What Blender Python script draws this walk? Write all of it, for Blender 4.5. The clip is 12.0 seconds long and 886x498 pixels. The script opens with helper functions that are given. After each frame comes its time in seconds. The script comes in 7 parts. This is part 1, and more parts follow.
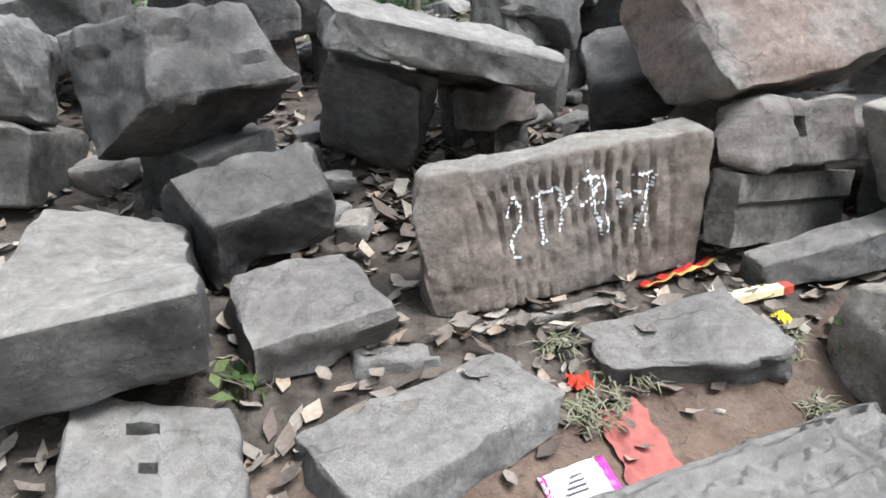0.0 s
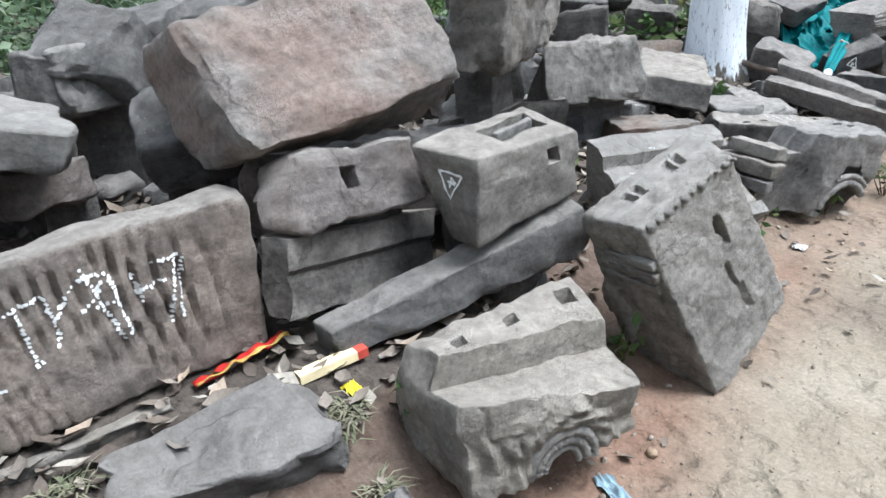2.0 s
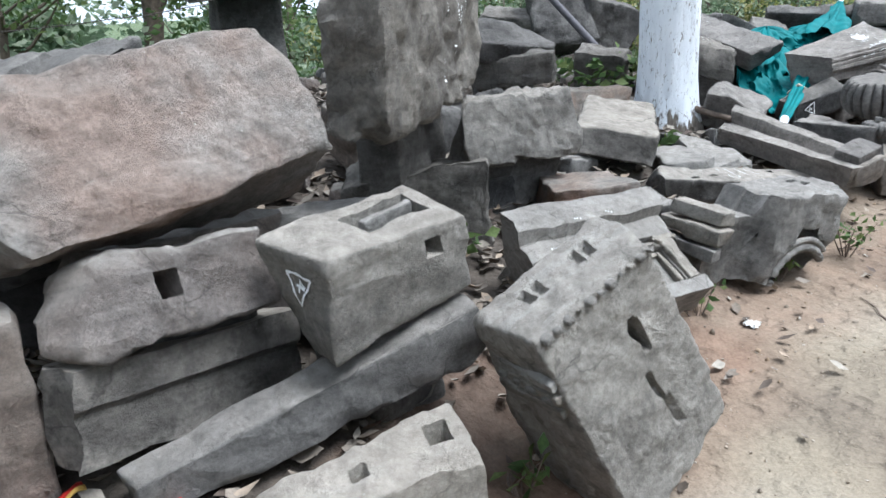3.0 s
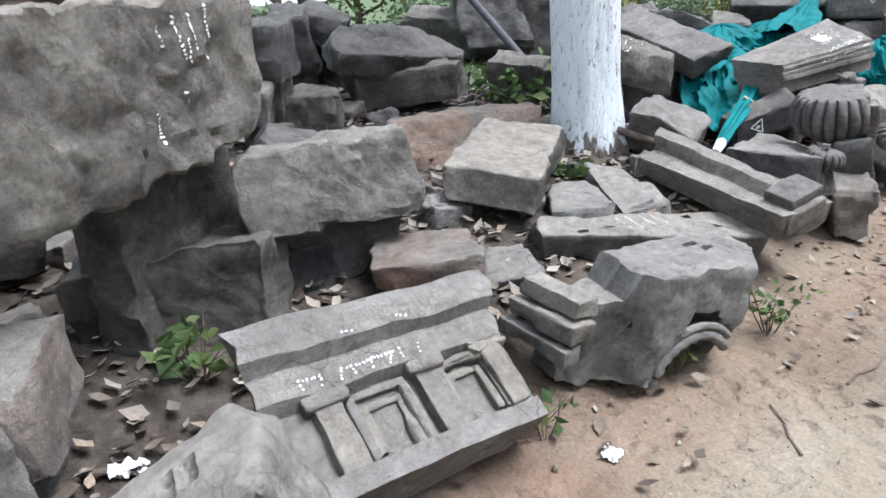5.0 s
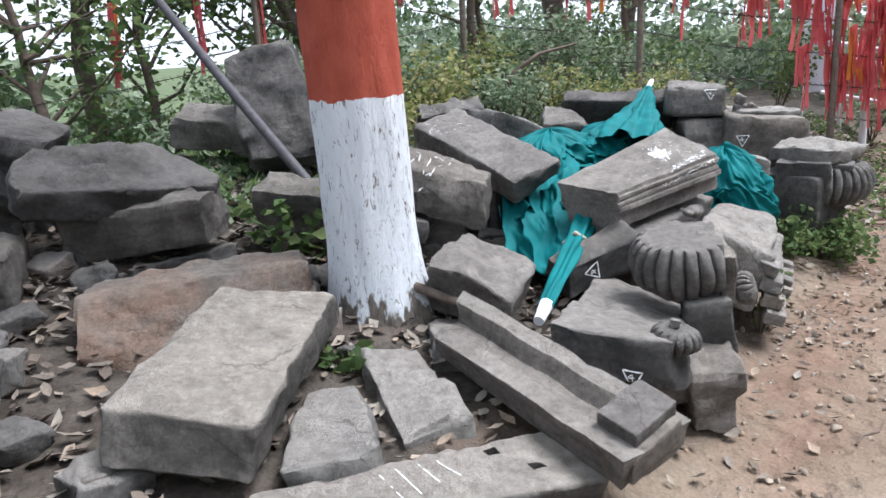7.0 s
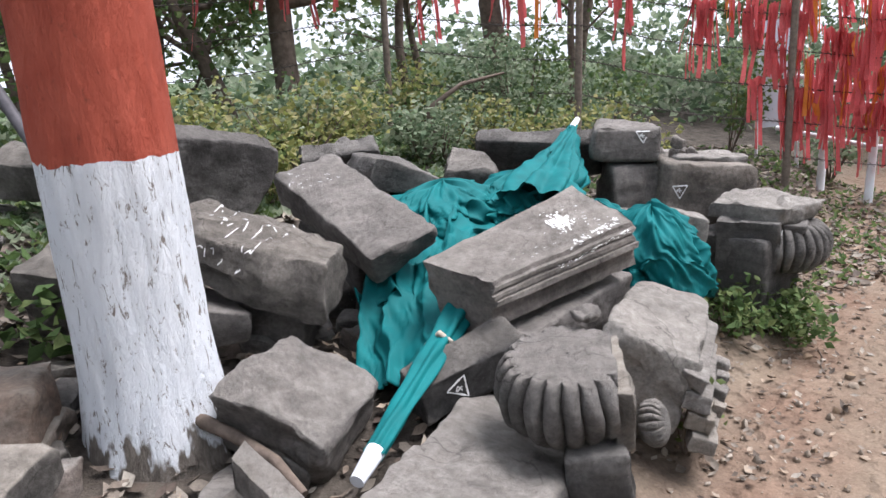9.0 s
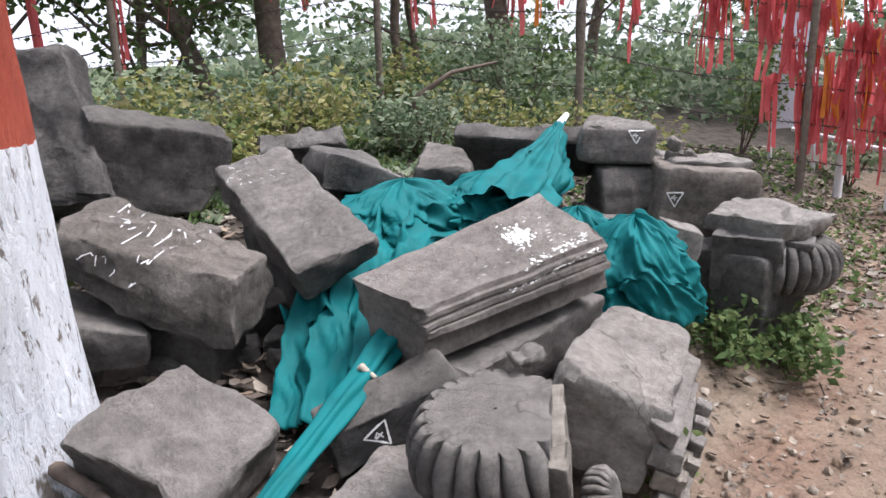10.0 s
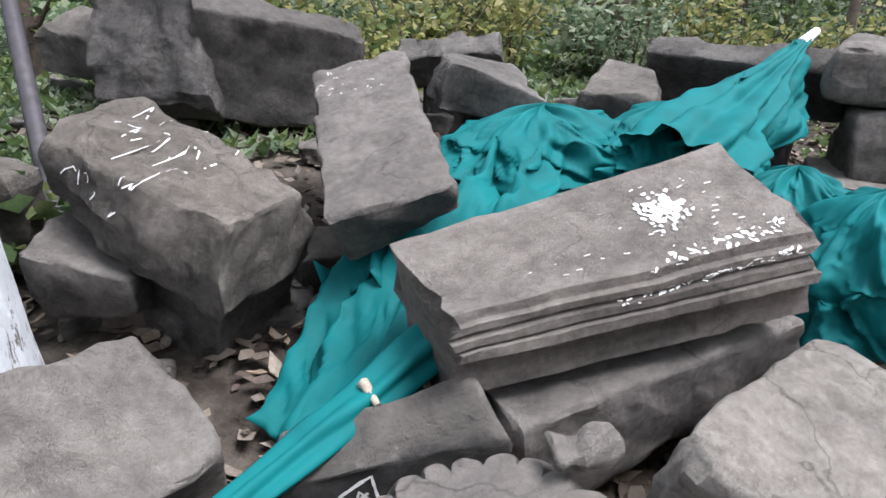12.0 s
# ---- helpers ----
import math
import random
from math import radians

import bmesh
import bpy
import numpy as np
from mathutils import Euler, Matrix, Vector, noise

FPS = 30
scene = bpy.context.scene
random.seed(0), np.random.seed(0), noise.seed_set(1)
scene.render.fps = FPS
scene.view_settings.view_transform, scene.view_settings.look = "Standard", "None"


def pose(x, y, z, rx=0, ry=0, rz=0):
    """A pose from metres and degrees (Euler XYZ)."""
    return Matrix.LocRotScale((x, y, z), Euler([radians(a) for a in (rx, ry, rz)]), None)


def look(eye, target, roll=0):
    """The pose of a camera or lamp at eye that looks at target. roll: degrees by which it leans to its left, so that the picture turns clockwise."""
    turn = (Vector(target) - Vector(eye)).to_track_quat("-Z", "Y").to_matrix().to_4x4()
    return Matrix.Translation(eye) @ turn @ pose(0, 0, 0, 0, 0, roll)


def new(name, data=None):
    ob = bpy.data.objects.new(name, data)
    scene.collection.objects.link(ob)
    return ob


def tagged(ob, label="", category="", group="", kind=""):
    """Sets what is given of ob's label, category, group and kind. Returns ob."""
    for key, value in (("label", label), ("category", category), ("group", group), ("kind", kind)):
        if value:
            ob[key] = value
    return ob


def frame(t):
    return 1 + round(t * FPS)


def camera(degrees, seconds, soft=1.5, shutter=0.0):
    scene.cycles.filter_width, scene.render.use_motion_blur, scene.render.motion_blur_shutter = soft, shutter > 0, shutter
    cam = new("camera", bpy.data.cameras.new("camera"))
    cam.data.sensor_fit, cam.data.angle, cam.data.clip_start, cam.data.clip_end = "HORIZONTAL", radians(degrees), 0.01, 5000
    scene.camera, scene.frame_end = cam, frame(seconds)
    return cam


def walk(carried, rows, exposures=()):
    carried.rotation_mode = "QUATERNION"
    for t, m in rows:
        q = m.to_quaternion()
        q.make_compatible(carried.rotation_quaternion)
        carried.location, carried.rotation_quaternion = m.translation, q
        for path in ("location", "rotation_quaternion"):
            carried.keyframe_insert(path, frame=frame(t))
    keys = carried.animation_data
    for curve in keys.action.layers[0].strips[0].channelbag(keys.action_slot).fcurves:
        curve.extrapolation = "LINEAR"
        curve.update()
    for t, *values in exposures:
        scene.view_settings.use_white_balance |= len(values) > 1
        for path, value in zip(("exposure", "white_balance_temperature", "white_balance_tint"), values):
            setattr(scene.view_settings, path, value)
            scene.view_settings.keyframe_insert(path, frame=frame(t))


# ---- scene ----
cam = camera(64.5, 12.0)
SKY, SUN = 0.085, 3.4
EXPOSURES = ((0, 1.3, 5850, 9), (1, 1.32, 5750, 9), (2.5, 1.17, 5600, 7), (4.5, 1.12, 5700, 9), (6.5, 1.04, 5800, 11), (9.5, 0.97, 6150, 17), (11, 0.92, 6150, 18), (12, 1.02, 6050, 15))
PATH = [
    (0, (0.445, -0.216, 1.268), (0.278, 1.605, 0.459), -0.5),
    (0.5, (0.57, -0.208, 1.237), (0.624, 1.545, 0.277), -2.6),
    (1, (0.782, -0.186, 1.252), (0.939, 1.527, 0.23), -3.9),
    (1.5, (0.955, -0.151, 1.269), (1.193, 1.608, 0.348), -4.2),
    (2, (1.113, 0.031, 1.289), (1.556, 1.83, 0.534), -2.8),
    (2.5, (1.3, 0.202, 1.306), (1.855, 1.993, 0.61), -3.0),
    (2.7, (1.394, 0.263, 1.304), (1.911, 2.071, 0.624), -2.4),
    (4.3, (2.114, 0.732, 1.384), (2.614, 2.573, 0.783), -5.4),
    (4.5, (2.234, 0.757, 1.375), (2.709, 2.612, 0.796), -4.5),
    (5, (2.513, 0.9, 1.37), (2.967, 2.717, 0.669), -4.4),
    (5.5, (2.731, 1.207, 1.403), (3.306, 2.983, 0.687), -3.9),
    (6, (2.965, 1.433, 1.441), (3.61, 3.203, 0.77), -6.1),
    (6.5, (3.219, 1.611, 1.499), (3.826, 3.408, 0.865), -4.3),
    (7, (3.432, 1.867, 1.517), (4.23, 3.612, 0.954), -4.0),
    (7.2, (3.518, 1.965, 1.532), (4.37, 3.683, 0.966), -5.4),
    (8.8, (4.234, 2.392, 1.53), (5.111, 4.117, 1.023), -3.5),
    (9, (4.296, 2.416, 1.539), (5.172, 4.139, 1.025), -3.2),
    (9.5, (4.513, 2.505, 1.511), (5.35, 4.254, 1.019), -1.7),
    (10, (4.714, 2.649, 1.516), (5.546, 4.385, 0.974), -1.7),
    (10.5, (4.885, 2.822, 1.515), (5.838, 4.513, 1.036), -2.5),
    (11, (5.065, 2.986, 1.484), (5.874, 4.729, 0.93), -2.5),
    (11.5, (5.215, 3.122, 1.43), (5.733, 4.871, 0.608), -2.8),
    (12, (5.342, 3.285, 1.368), (5.545, 5.136, 0.638), -0.6),
]
walk(cam, [(t, look(eye, target, roll)) for t, eye, target, roll in PATH], EXPOSURES)

# ---- world and light ----
world = bpy.data.worlds.new("overcast")
scene.world = world
world.use_nodes = True
wn = world.node_tree
sky = wn.nodes.new("ShaderNodeTexSky")
sky.sky_type, sky.sun_disc = "NISHITA", False
sky.sun_elevation, sky.sun_rotation = radians(64), radians(114)
sky.dust_density, sky.air_density, sky.ozone_density = 6.0, 1.2, 1.0
haze = wn.nodes.new("ShaderNodeMixRGB")
haze.inputs[0].default_value = 0.82
haze.inputs[2].default_value = (9.0, 9.5, 10.2, 1)
wn.links.new(sky.outputs[0], haze.inputs[1])
wn.links.new(haze.outputs[0], wn.nodes["Background"].inputs[0])
wn.nodes["Background"].inputs[1].default_value = SKY
sun = new("sun", bpy.data.lights.new("sun", "SUN"))
sun.data.energy, sun.data.angle, sun.data.color = SUN, radians(30), (1.0, 0.98, 0.95)
sun.matrix_world = look((4.5, -2.0, 10), (0, 0, 0))


# ---- materials ----
def srgb(r, g, b):
    return tuple(((c / 255) / 12.92 if c <= 10 else ((c / 255 + 0.055) / 1.055) ** 2.4) for c in (r, g, b)) + (1,)


def shader(name, rough=0.9, metal=0.0):
    m = bpy.data.materials.new(name)
    m.use_nodes = True
    nt = m.node_tree
    b = nt.nodes["Principled BSDF"]
    b.inputs["Roughness"].default_value, b.inputs["Metallic"].default_value = rough, metal
    b.inputs["Specular IOR Level"].default_value = 0.25
    return m, nt, b


def coord(nt, kind="Object"):
    tc = nt.nodes.new("ShaderNodeTexCoord")
    return tc.outputs[kind]


def noisy(nt, vec, scale, detail=6, rough=0.6, distort=0.0):
    n = nt.nodes.new("ShaderNodeTexNoise")
    n.inputs["Scale"].default_value, n.inputs["Detail"].default_value = scale, detail
    n.inputs["Roughness"].default_value, n.inputs["Distortion"].default_value = rough, distort
    nt.links.new(vec, n.inputs["Vector"])
    return n.outputs["Fac"]


def ramp(nt, fac, *stops):
    r = nt.nodes.new("ShaderNodeValToRGB")
    while len(r.color_ramp.elements) < len(stops):
        r.color_ramp.elements.new(0.5)
    for e, (p, c) in zip(r.color_ramp.elements, stops):
        e.position, e.color = p, (c if isinstance(c, tuple) else (c, c, c, 1))
    nt.links.new(fac, r.inputs[0])
    return r.outputs[0]


def mix(nt, fac, a, b, how="MIX"):
    m = nt.nodes.new("ShaderNodeMixRGB")
    m.blend_type = how
    for sock, v in zip(m.inputs, (fac, a, b)):
        if isinstance(v, bpy.types.NodeSocket):
            nt.links.new(v, sock)
        else:
            sock.default_value = v
    return m.outputs[0]


def bump(nt, b, fac, strength=0.5, dist=0.01):
    n = nt.nodes.new("ShaderNodeBump")
    n.inputs["Strength"].default_value, n.inputs["Distance"].default_value = strength, dist
    nt.links.new(fac, n.inputs["Height"])
    old = b.inputs["Normal"].links
    if old:
        nt.links.new(old[0].from_socket, n.inputs["Normal"])
    nt.links.new(n.outputs[0], b.inputs["Normal"])


def stone(name, dark, mid, light, speck=0.25, lichen=0.3, stain=None, grain=1.0, dust_toplight=0.85):
    m, nt, b = shader(name, 0.92)
    co = coord(nt)
    info = nt.nodes.new("ShaderNodeObjectInfo")
    shift = nt.nodes.new("ShaderNodeVectorMath")
    shift.operation = "MULTIPLY_ADD"
    nt.links.new(info.outputs["Random"], shift.inputs[1])
    shift.inputs[0].default_value = (37, 53, 71)
    nt.links.new(co, shift.inputs[2])
    v = shift.outputs[0]
    big = noisy(nt, v, 2.6, 8, 0.68, 0.2)
    c = ramp(nt, big, (0.32, dark), (0.5, mid), (0.7, light))
    if stain:
        c = mix(nt, ramp(nt, noisy(nt, v, 2.3, 4, 0.55), (0.42, 0.0), (0.62, 1.0)), c, stain)
    patch = ramp(nt, noisy(nt, v, 11, 9, 0.8, 0.15), (0.34, 0.55), (0.5, 1.0), (0.66, 1.3))
    c = mix(nt, 0.85, c, patch, "MULTIPLY")
    # tan dust plus painted top light on level faces, worn off in patches
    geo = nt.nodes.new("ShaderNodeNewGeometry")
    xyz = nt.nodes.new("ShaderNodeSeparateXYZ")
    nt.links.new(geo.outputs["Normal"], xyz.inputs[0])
    level = ramp(nt, xyz.outputs[2], (0.5, 0.0), (0.86, dust_toplight))
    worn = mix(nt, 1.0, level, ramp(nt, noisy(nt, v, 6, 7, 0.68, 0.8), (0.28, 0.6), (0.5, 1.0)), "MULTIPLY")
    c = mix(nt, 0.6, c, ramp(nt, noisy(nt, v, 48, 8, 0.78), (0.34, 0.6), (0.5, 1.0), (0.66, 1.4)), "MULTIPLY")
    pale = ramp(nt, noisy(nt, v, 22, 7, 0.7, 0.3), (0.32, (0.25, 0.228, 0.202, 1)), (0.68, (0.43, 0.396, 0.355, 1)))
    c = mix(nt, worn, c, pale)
    # edges knocked pale
    knocked = mix(nt, 1.0, ramp(nt, geo.outputs["Pointiness"], (0.52, 0.0), (0.6, 0.6)), ramp(nt, noisy(nt, v, 12, 5, 0.7), (0.4, 0.1), (0.6, 1.0)), "MULTIPLY")
    c = mix(nt, knocked, c, (0.42, 0.395, 0.365, 1))
    # beds of the stone
    beds = nt.nodes.new("ShaderNodeMapping")
    beds.inputs["Rotation"].default_value = (0.25, 0.2, 0.3)
    beds.inputs["Scale"].default_value = (3.0, 3.0, 24.0)
    nt.links.new(v, beds.inputs[0])
    bed = noisy(nt, beds.outputs[0], 1.0, 7, 0.65, 0.5)
    c = mix(nt, 0.6, c, ramp(nt, bed, (0.36, 0.72), (0.62, 1.15)), "MULTIPLY")
    bump(nt, b, bed, 0.55 * grain, 0.02)
    pit = nt.nodes.new("ShaderNodeTexVoronoi")
    pit.inputs["Scale"].default_value = 30
    nt.links.new(v, pit.inputs["Vector"])
    bump(nt, b, ramp(nt, pit.outputs["Distance"], (0.1, 0.0), (0.4, 1.0)), 0.3 * grain, 0.008)
    lich = ramp(nt, noisy(nt, v, 14, 8, 0.75, 0.4), (0.6, 0.0), (0.7, lichen))
    c = mix(nt, lich, c, (light[0] * 1.3, light[1] * 1.3, light[2] * 1.25, 1))
    crack = nt.nodes.new("ShaderNodeTexVoronoi")
    crack.feature = "DISTANCE_TO_EDGE"
    crack.inputs["Scale"].default_value = 3.6
    warp = nt.nodes.new("ShaderNodeMixRGB")
    warp.inputs[0].default_value = 0.22
    nz = nt.nodes.new("ShaderNodeTexNoise")
    nz.inputs["Scale"].default_value, nz.inputs["Detail"].default_value = 5.0, 5.0
    nt.links.new(v, nz.inputs["Vector"])
    nt.links.new(v, warp.inputs[1])
    nt.links.new(nz.outputs["Color"], warp.inputs[2])
    nt.links.new(warp.outputs[0], crack.inputs["Vector"])
    seam = ramp(nt, crack.outputs["Distance"], (0.0, 0.45), (0.014, 1.0))
    thin = mix(nt, ramp(nt, noisy(nt, v, 3.1, 3), (0.5, 0.0), (0.62, 0.8)), (1, 1, 1, 1), seam)
    c = mix(nt, 1.0, c, thin, "MULTIPLY")
    vo = nt.nodes.new("ShaderNodeTexVoronoi")
    vo.inputs["Scale"].default_value = 38
    nt.links.new(v, vo.inputs["Vector"])
    dots = ramp(nt, vo.outputs["Distance"], (0.07, 1.0), (0.14, 0.0))
    gate = ramp(nt, noisy(nt, v, 5, 3), (0.56, 0.0), (0.64, speck))
    c = mix(nt, mix(nt, 1.0, dots, gate, "MULTIPLY"), c, (0.7, 0.68, 0.64, 1))
    tint = ramp(nt, info.outputs["Random"], (0.0, (0.82, 0.81, 0.81, 1)), (0.5, (1, 1, 1, 1)), (1.0, (1.12, 1.07, 1.0, 1)))
    c = mix(nt, 1.0, c, tint, "MULTIPLY")
    nt.links.new(c, b.inputs["Base Color"])
    bump(nt, b, noisy(nt, v, 16, 10, 0.78, 0.4), 1.0 * grain, 0.036)
    bump(nt, b, noisy(nt, v, 110, 5, 0.7), 0.9 * grain, 0.006)
    return m


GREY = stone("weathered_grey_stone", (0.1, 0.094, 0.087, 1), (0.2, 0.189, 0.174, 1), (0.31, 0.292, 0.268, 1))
PALE = stone("pale_dusty_stone", (0.13, 0.123, 0.113, 1), (0.26, 0.245, 0.224, 1), (0.37, 0.349, 0.318, 1), dust_toplight=0.9)
DARK = stone("dark_weathered_stone", (0.055, 0.052, 0.049, 1), (0.12, 0.113, 0.105, 1), (0.21, 0.198, 0.184, 1), dust_toplight=0.3)
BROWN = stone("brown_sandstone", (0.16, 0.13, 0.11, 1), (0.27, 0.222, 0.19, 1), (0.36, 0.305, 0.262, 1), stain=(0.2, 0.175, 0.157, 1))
RUST = stone("rusty_sandstone", (0.12, 0.108, 0.098, 1), (0.2, 0.182, 0.165, 1), (0.29, 0.267, 0.242, 1), stain=(0.27, 0.175, 0.128, 1), dust_toplight=0.35)
GRANITE = stone("pitted_granite", (0.15, 0.142, 0.134, 1), (0.25, 0.236, 0.223, 1), (0.36, 0.342, 0.325, 1), speck=0.6, stain=(0.27, 0.205, 0.175, 1), grain=1.1, dust_toplight=0.3)
TAUPE = stone("taupe_weathered_stone", (0.1, 0.091, 0.083, 1), (0.185, 0.168, 0.153, 1), (0.28, 0.256, 0.234, 1), dust_toplight=0.4)
BLACK = stone("dark_basalt", (0.035, 0.035, 0.036, 1), (0.07, 0.069, 0.068, 1), (0.13, 0.127, 0.122, 1), speck=0.15, lichen=0.2, dust_toplight=0.4)


def plain(name, colour, rough=0.85, vary=0.25, scale=20.0, relief=0.2, metal=0.0):
    m, nt, b = shader(name, rough, metal)
    v = coord(nt)
    f = noisy(nt, v, scale, 5)
    c = mix(nt, 1.0, colour, ramp(nt, f, (0.25, 1 - vary), (0.75, 1 + vary)), "MULTIPLY")
    nt.links.new(c, b.inputs["Base Color"])
    if relief:
        bump(nt, b, noisy(nt, v, scale * 4, 4), relief, 0.004)
    return m


def by_piece(name, *colours, rough=0.75, thin=0.0):
    """A colour picked piece by piece."""
    m, nt, b = shader(name, rough)
    g = nt.nodes.new("ShaderNodeNewGeometry")
    n = len(colours)
    c = ramp(nt, g.outputs["Random Per Island"], *[((i + 0.5) / n, col) for i, col in enumerate(colours)])
    c = mix(nt, 0.6, c, ramp(nt, noisy(nt, coord(nt), 90, 3), (0.3, 0.65), (0.7, 1.3)), "MULTIPLY")
    nt.links.new(c, b.inputs["Base Color"])
    if thin:
        b.inputs["Transmission Weight"].default_value = 0.0
        tr = nt.nodes.new("ShaderNodeBsdfTranslucent")
        nt.links.new(c, tr.inputs[0])
        mx = nt.nodes.new("ShaderNodeMixShader")
        mx.inputs[0].default_value = thin
        nt.links.new(b.outputs[0], mx.inputs[1])
        nt.links.new(tr.outputs[0], mx.inputs[2])
        nt.links.new(mx.outputs[0], nt.nodes["Material Output"].inputs[0])
    return m


CHALK = plain("white_chalk_paint", (0.72, 0.72, 0.7, 1), 0.9, 0.15, 60)
LEAF = by_piece("green_leaves", (0.06, 0.1, 0.035, 1), (0.1, 0.16, 0.055, 1), (0.11, 0.16, 0.055, 1), (0.16, 0.2, 0.075, 1), thin=0.45)
# leaf greens lightened and greyed: distance haze put into the colour
HAZYLEAF = by_piece("hazy_pale_leaves", (0.1, 0.15, 0.085, 1), (0.17, 0.23, 0.13, 1), (0.24, 0.3, 0.19, 1), (0.34, 0.38, 0.27, 1), thin=0.5)
YELLOWLEAF = by_piece("yellowish_weeds", (0.22, 0.24, 0.07, 1), (0.34, 0.33, 0.12, 1), (0.42, 0.38, 0.2, 1), (0.16, 0.2, 0.07, 1), thin=0.5)
DRYLEAF = by_piece("dry_leaves", (0.08, 0.06, 0.048, 1), (0.17, 0.14, 0.11, 1), (0.22, 0.185, 0.15, 1), (0.13, 0.11, 0.09, 1), (0.28, 0.21, 0.15, 1), (0.29, 0.26, 0.215, 1), (0.09, 0.07, 0.055, 1), rough=0.8)
DRYGRASS = by_piece("dry_grass", (0.15, 0.14, 0.09, 1), (0.21, 0.19, 0.13, 1), (0.1, 0.11, 0.06, 1))
BARK = plain("grey_brown_bark", (0.13, 0.1, 0.08, 1), 0.95, 0.5, 16, 0.9)
WIRE = plain("rusty_wire", (0.06, 0.05, 0.045, 1), 0.7, 0.3, 40, 0.0, 0.4)
WOODPOST = plain("weathered_wood_post", (0.16, 0.13, 0.105, 1), 0.95, 0.4, 25, 0.6)
WHITEPAINT = plain("white_painted_metal", (0.72, 0.74, 0.77, 1), 0.5, 0.1, 8)
RIBBON = by_piece("red_votive_cloth", (0.5, 0.025, 0.04, 1), (0.6, 0.05, 0.065, 1), (0.58, 0.075, 0.085, 1), (0.66, 0.15, 0.15, 1), (0.45, 0.02, 0.05, 1), (0.75, 0.4, 0.36, 1), thin=0.5)
ROPE = by_piece("orange_garland", (0.7, 0.16, 0.04, 1), (0.72, 0.28, 0.05, 1), (0.6, 0.06, 0.03, 1), thin=0.2)

# green cloth
GREEN, nt, b = shader("teal_green_cloth", 0.75)
v = coord(nt)
nt.links.new(mix(nt, 1.0, (0.0, 0.118, 0.122, 1), ramp(nt, noisy(nt, v, 6, 5), (0.3, 0.75), (0.7, 1.2)), "MULTIPLY"), b.inputs["Base Color"])
bump(nt, b, noisy(nt, v, 220, 2), 0.15, 0.002)

# trodden sand and reddish soil
SAND, nt, b = shader("sandy_soil", 0.97)
v = coord(nt)
c = ramp(nt, noisy(nt, v, 0.9, 6, 0.6, 0.4), (0.34, (0.15, 0.12, 0.09, 1)), (0.5, (0.215, 0.178, 0.13, 1)), (0.68, (0.27, 0.232, 0.178, 1)))
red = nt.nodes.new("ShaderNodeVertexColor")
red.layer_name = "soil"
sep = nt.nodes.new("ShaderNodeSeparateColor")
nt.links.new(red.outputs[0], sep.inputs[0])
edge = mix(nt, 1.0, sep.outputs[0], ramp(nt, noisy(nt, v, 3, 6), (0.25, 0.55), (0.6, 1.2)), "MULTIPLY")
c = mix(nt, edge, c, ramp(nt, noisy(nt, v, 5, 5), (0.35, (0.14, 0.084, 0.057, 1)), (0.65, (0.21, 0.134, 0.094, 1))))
# dark soil of the pile, deepened: shade of the gaps put into the colour
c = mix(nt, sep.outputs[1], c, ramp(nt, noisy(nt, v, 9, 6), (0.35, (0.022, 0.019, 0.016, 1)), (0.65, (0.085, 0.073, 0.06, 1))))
c = mix(nt, sep.outputs[2], c, ramp(nt, noisy(nt, v, 4, 7, 0.7), (0.35, (0.05, 0.07, 0.03, 1)), (0.65, (0.13, 0.16, 0.08, 1))))
c = mix(nt, 0.6, c, ramp(nt, noisy(nt, v, 70, 5, 0.7), (0.28, 0.6), (0.7, 1.35)), "MULTIPLY")
nt.links.new(c, b.inputs["Base Color"])
dimple = nt.nodes.new("ShaderNodeTexVoronoi")
dimple.feature = "SMOOTH_F1"
dimple.inputs["Scale"].default_value, dimple.inputs["Smoothness"].default_value = 13.0, 0.6
nt.links.new(v, dimple.inputs["Vector"])
trodden = mix(nt, 1.0, ramp(nt, dimple.outputs["Distance"], (0.12, 0.0), (0.5, 1.0)), ramp(nt, noisy(nt, v, 2.2, 3), (0.4, 0.15), (0.6, 1.0)), "MULTIPLY")
bump(nt, b, trodden, 0.8, 0.03)
bump(nt, b, noisy(nt, v, 11, 6, 0.6), 0.9, 0.035)
bump(nt, b, noisy(nt, v, 60, 5, 0.7), 0.6, 0.008)

# lime-washed trunk with a red band above
TRUNK, nt, b = shader("painted_trunk", 0.9)
v = coord(nt)
sepx = nt.nodes.new("ShaderNodeSeparateXYZ")
nt.links.new(v, sepx.inputs[0])
stretch = nt.nodes.new("ShaderNodeMapping")
stretch.inputs["Scale"].default_value = (1.0, 1.0, 0.3)
nt.links.new(v, stretch.inputs[0])
streak = noisy(nt, stretch.outputs[0], 48, 9, 0.76, 0.6)
wob = nt.nodes.new("ShaderNodeMath")
wob.operation = "MULTIPLY_ADD"
nt.links.new(noisy(nt, v, 14, 4), wob.inputs[0])
wob.inputs[1].default_value = 0.05
nt.links.new(sepx.outputs[2], wob.inputs[2])
white = mix(nt, ramp(nt, streak, (0.39, 1.0), (0.435, 0.0)), ramp(nt, noisy(nt, v, 5, 5), (0.3, (0.74, 0.77, 0.8, 1)), (0.7, (0.84, 0.86, 0.88, 1))), (0.22, 0.19, 0.165, 1))
redp = mix(nt, ramp(nt, streak, (0.3, 0.8), (0.42, 0.0)), ramp(nt, noisy(nt, v, 6, 5), (0.3, (0.37, 0.07, 0.04, 1)), (0.7, (0.5, 0.115, 0.07, 1))), (0.16, 0.045, 0.03, 1))
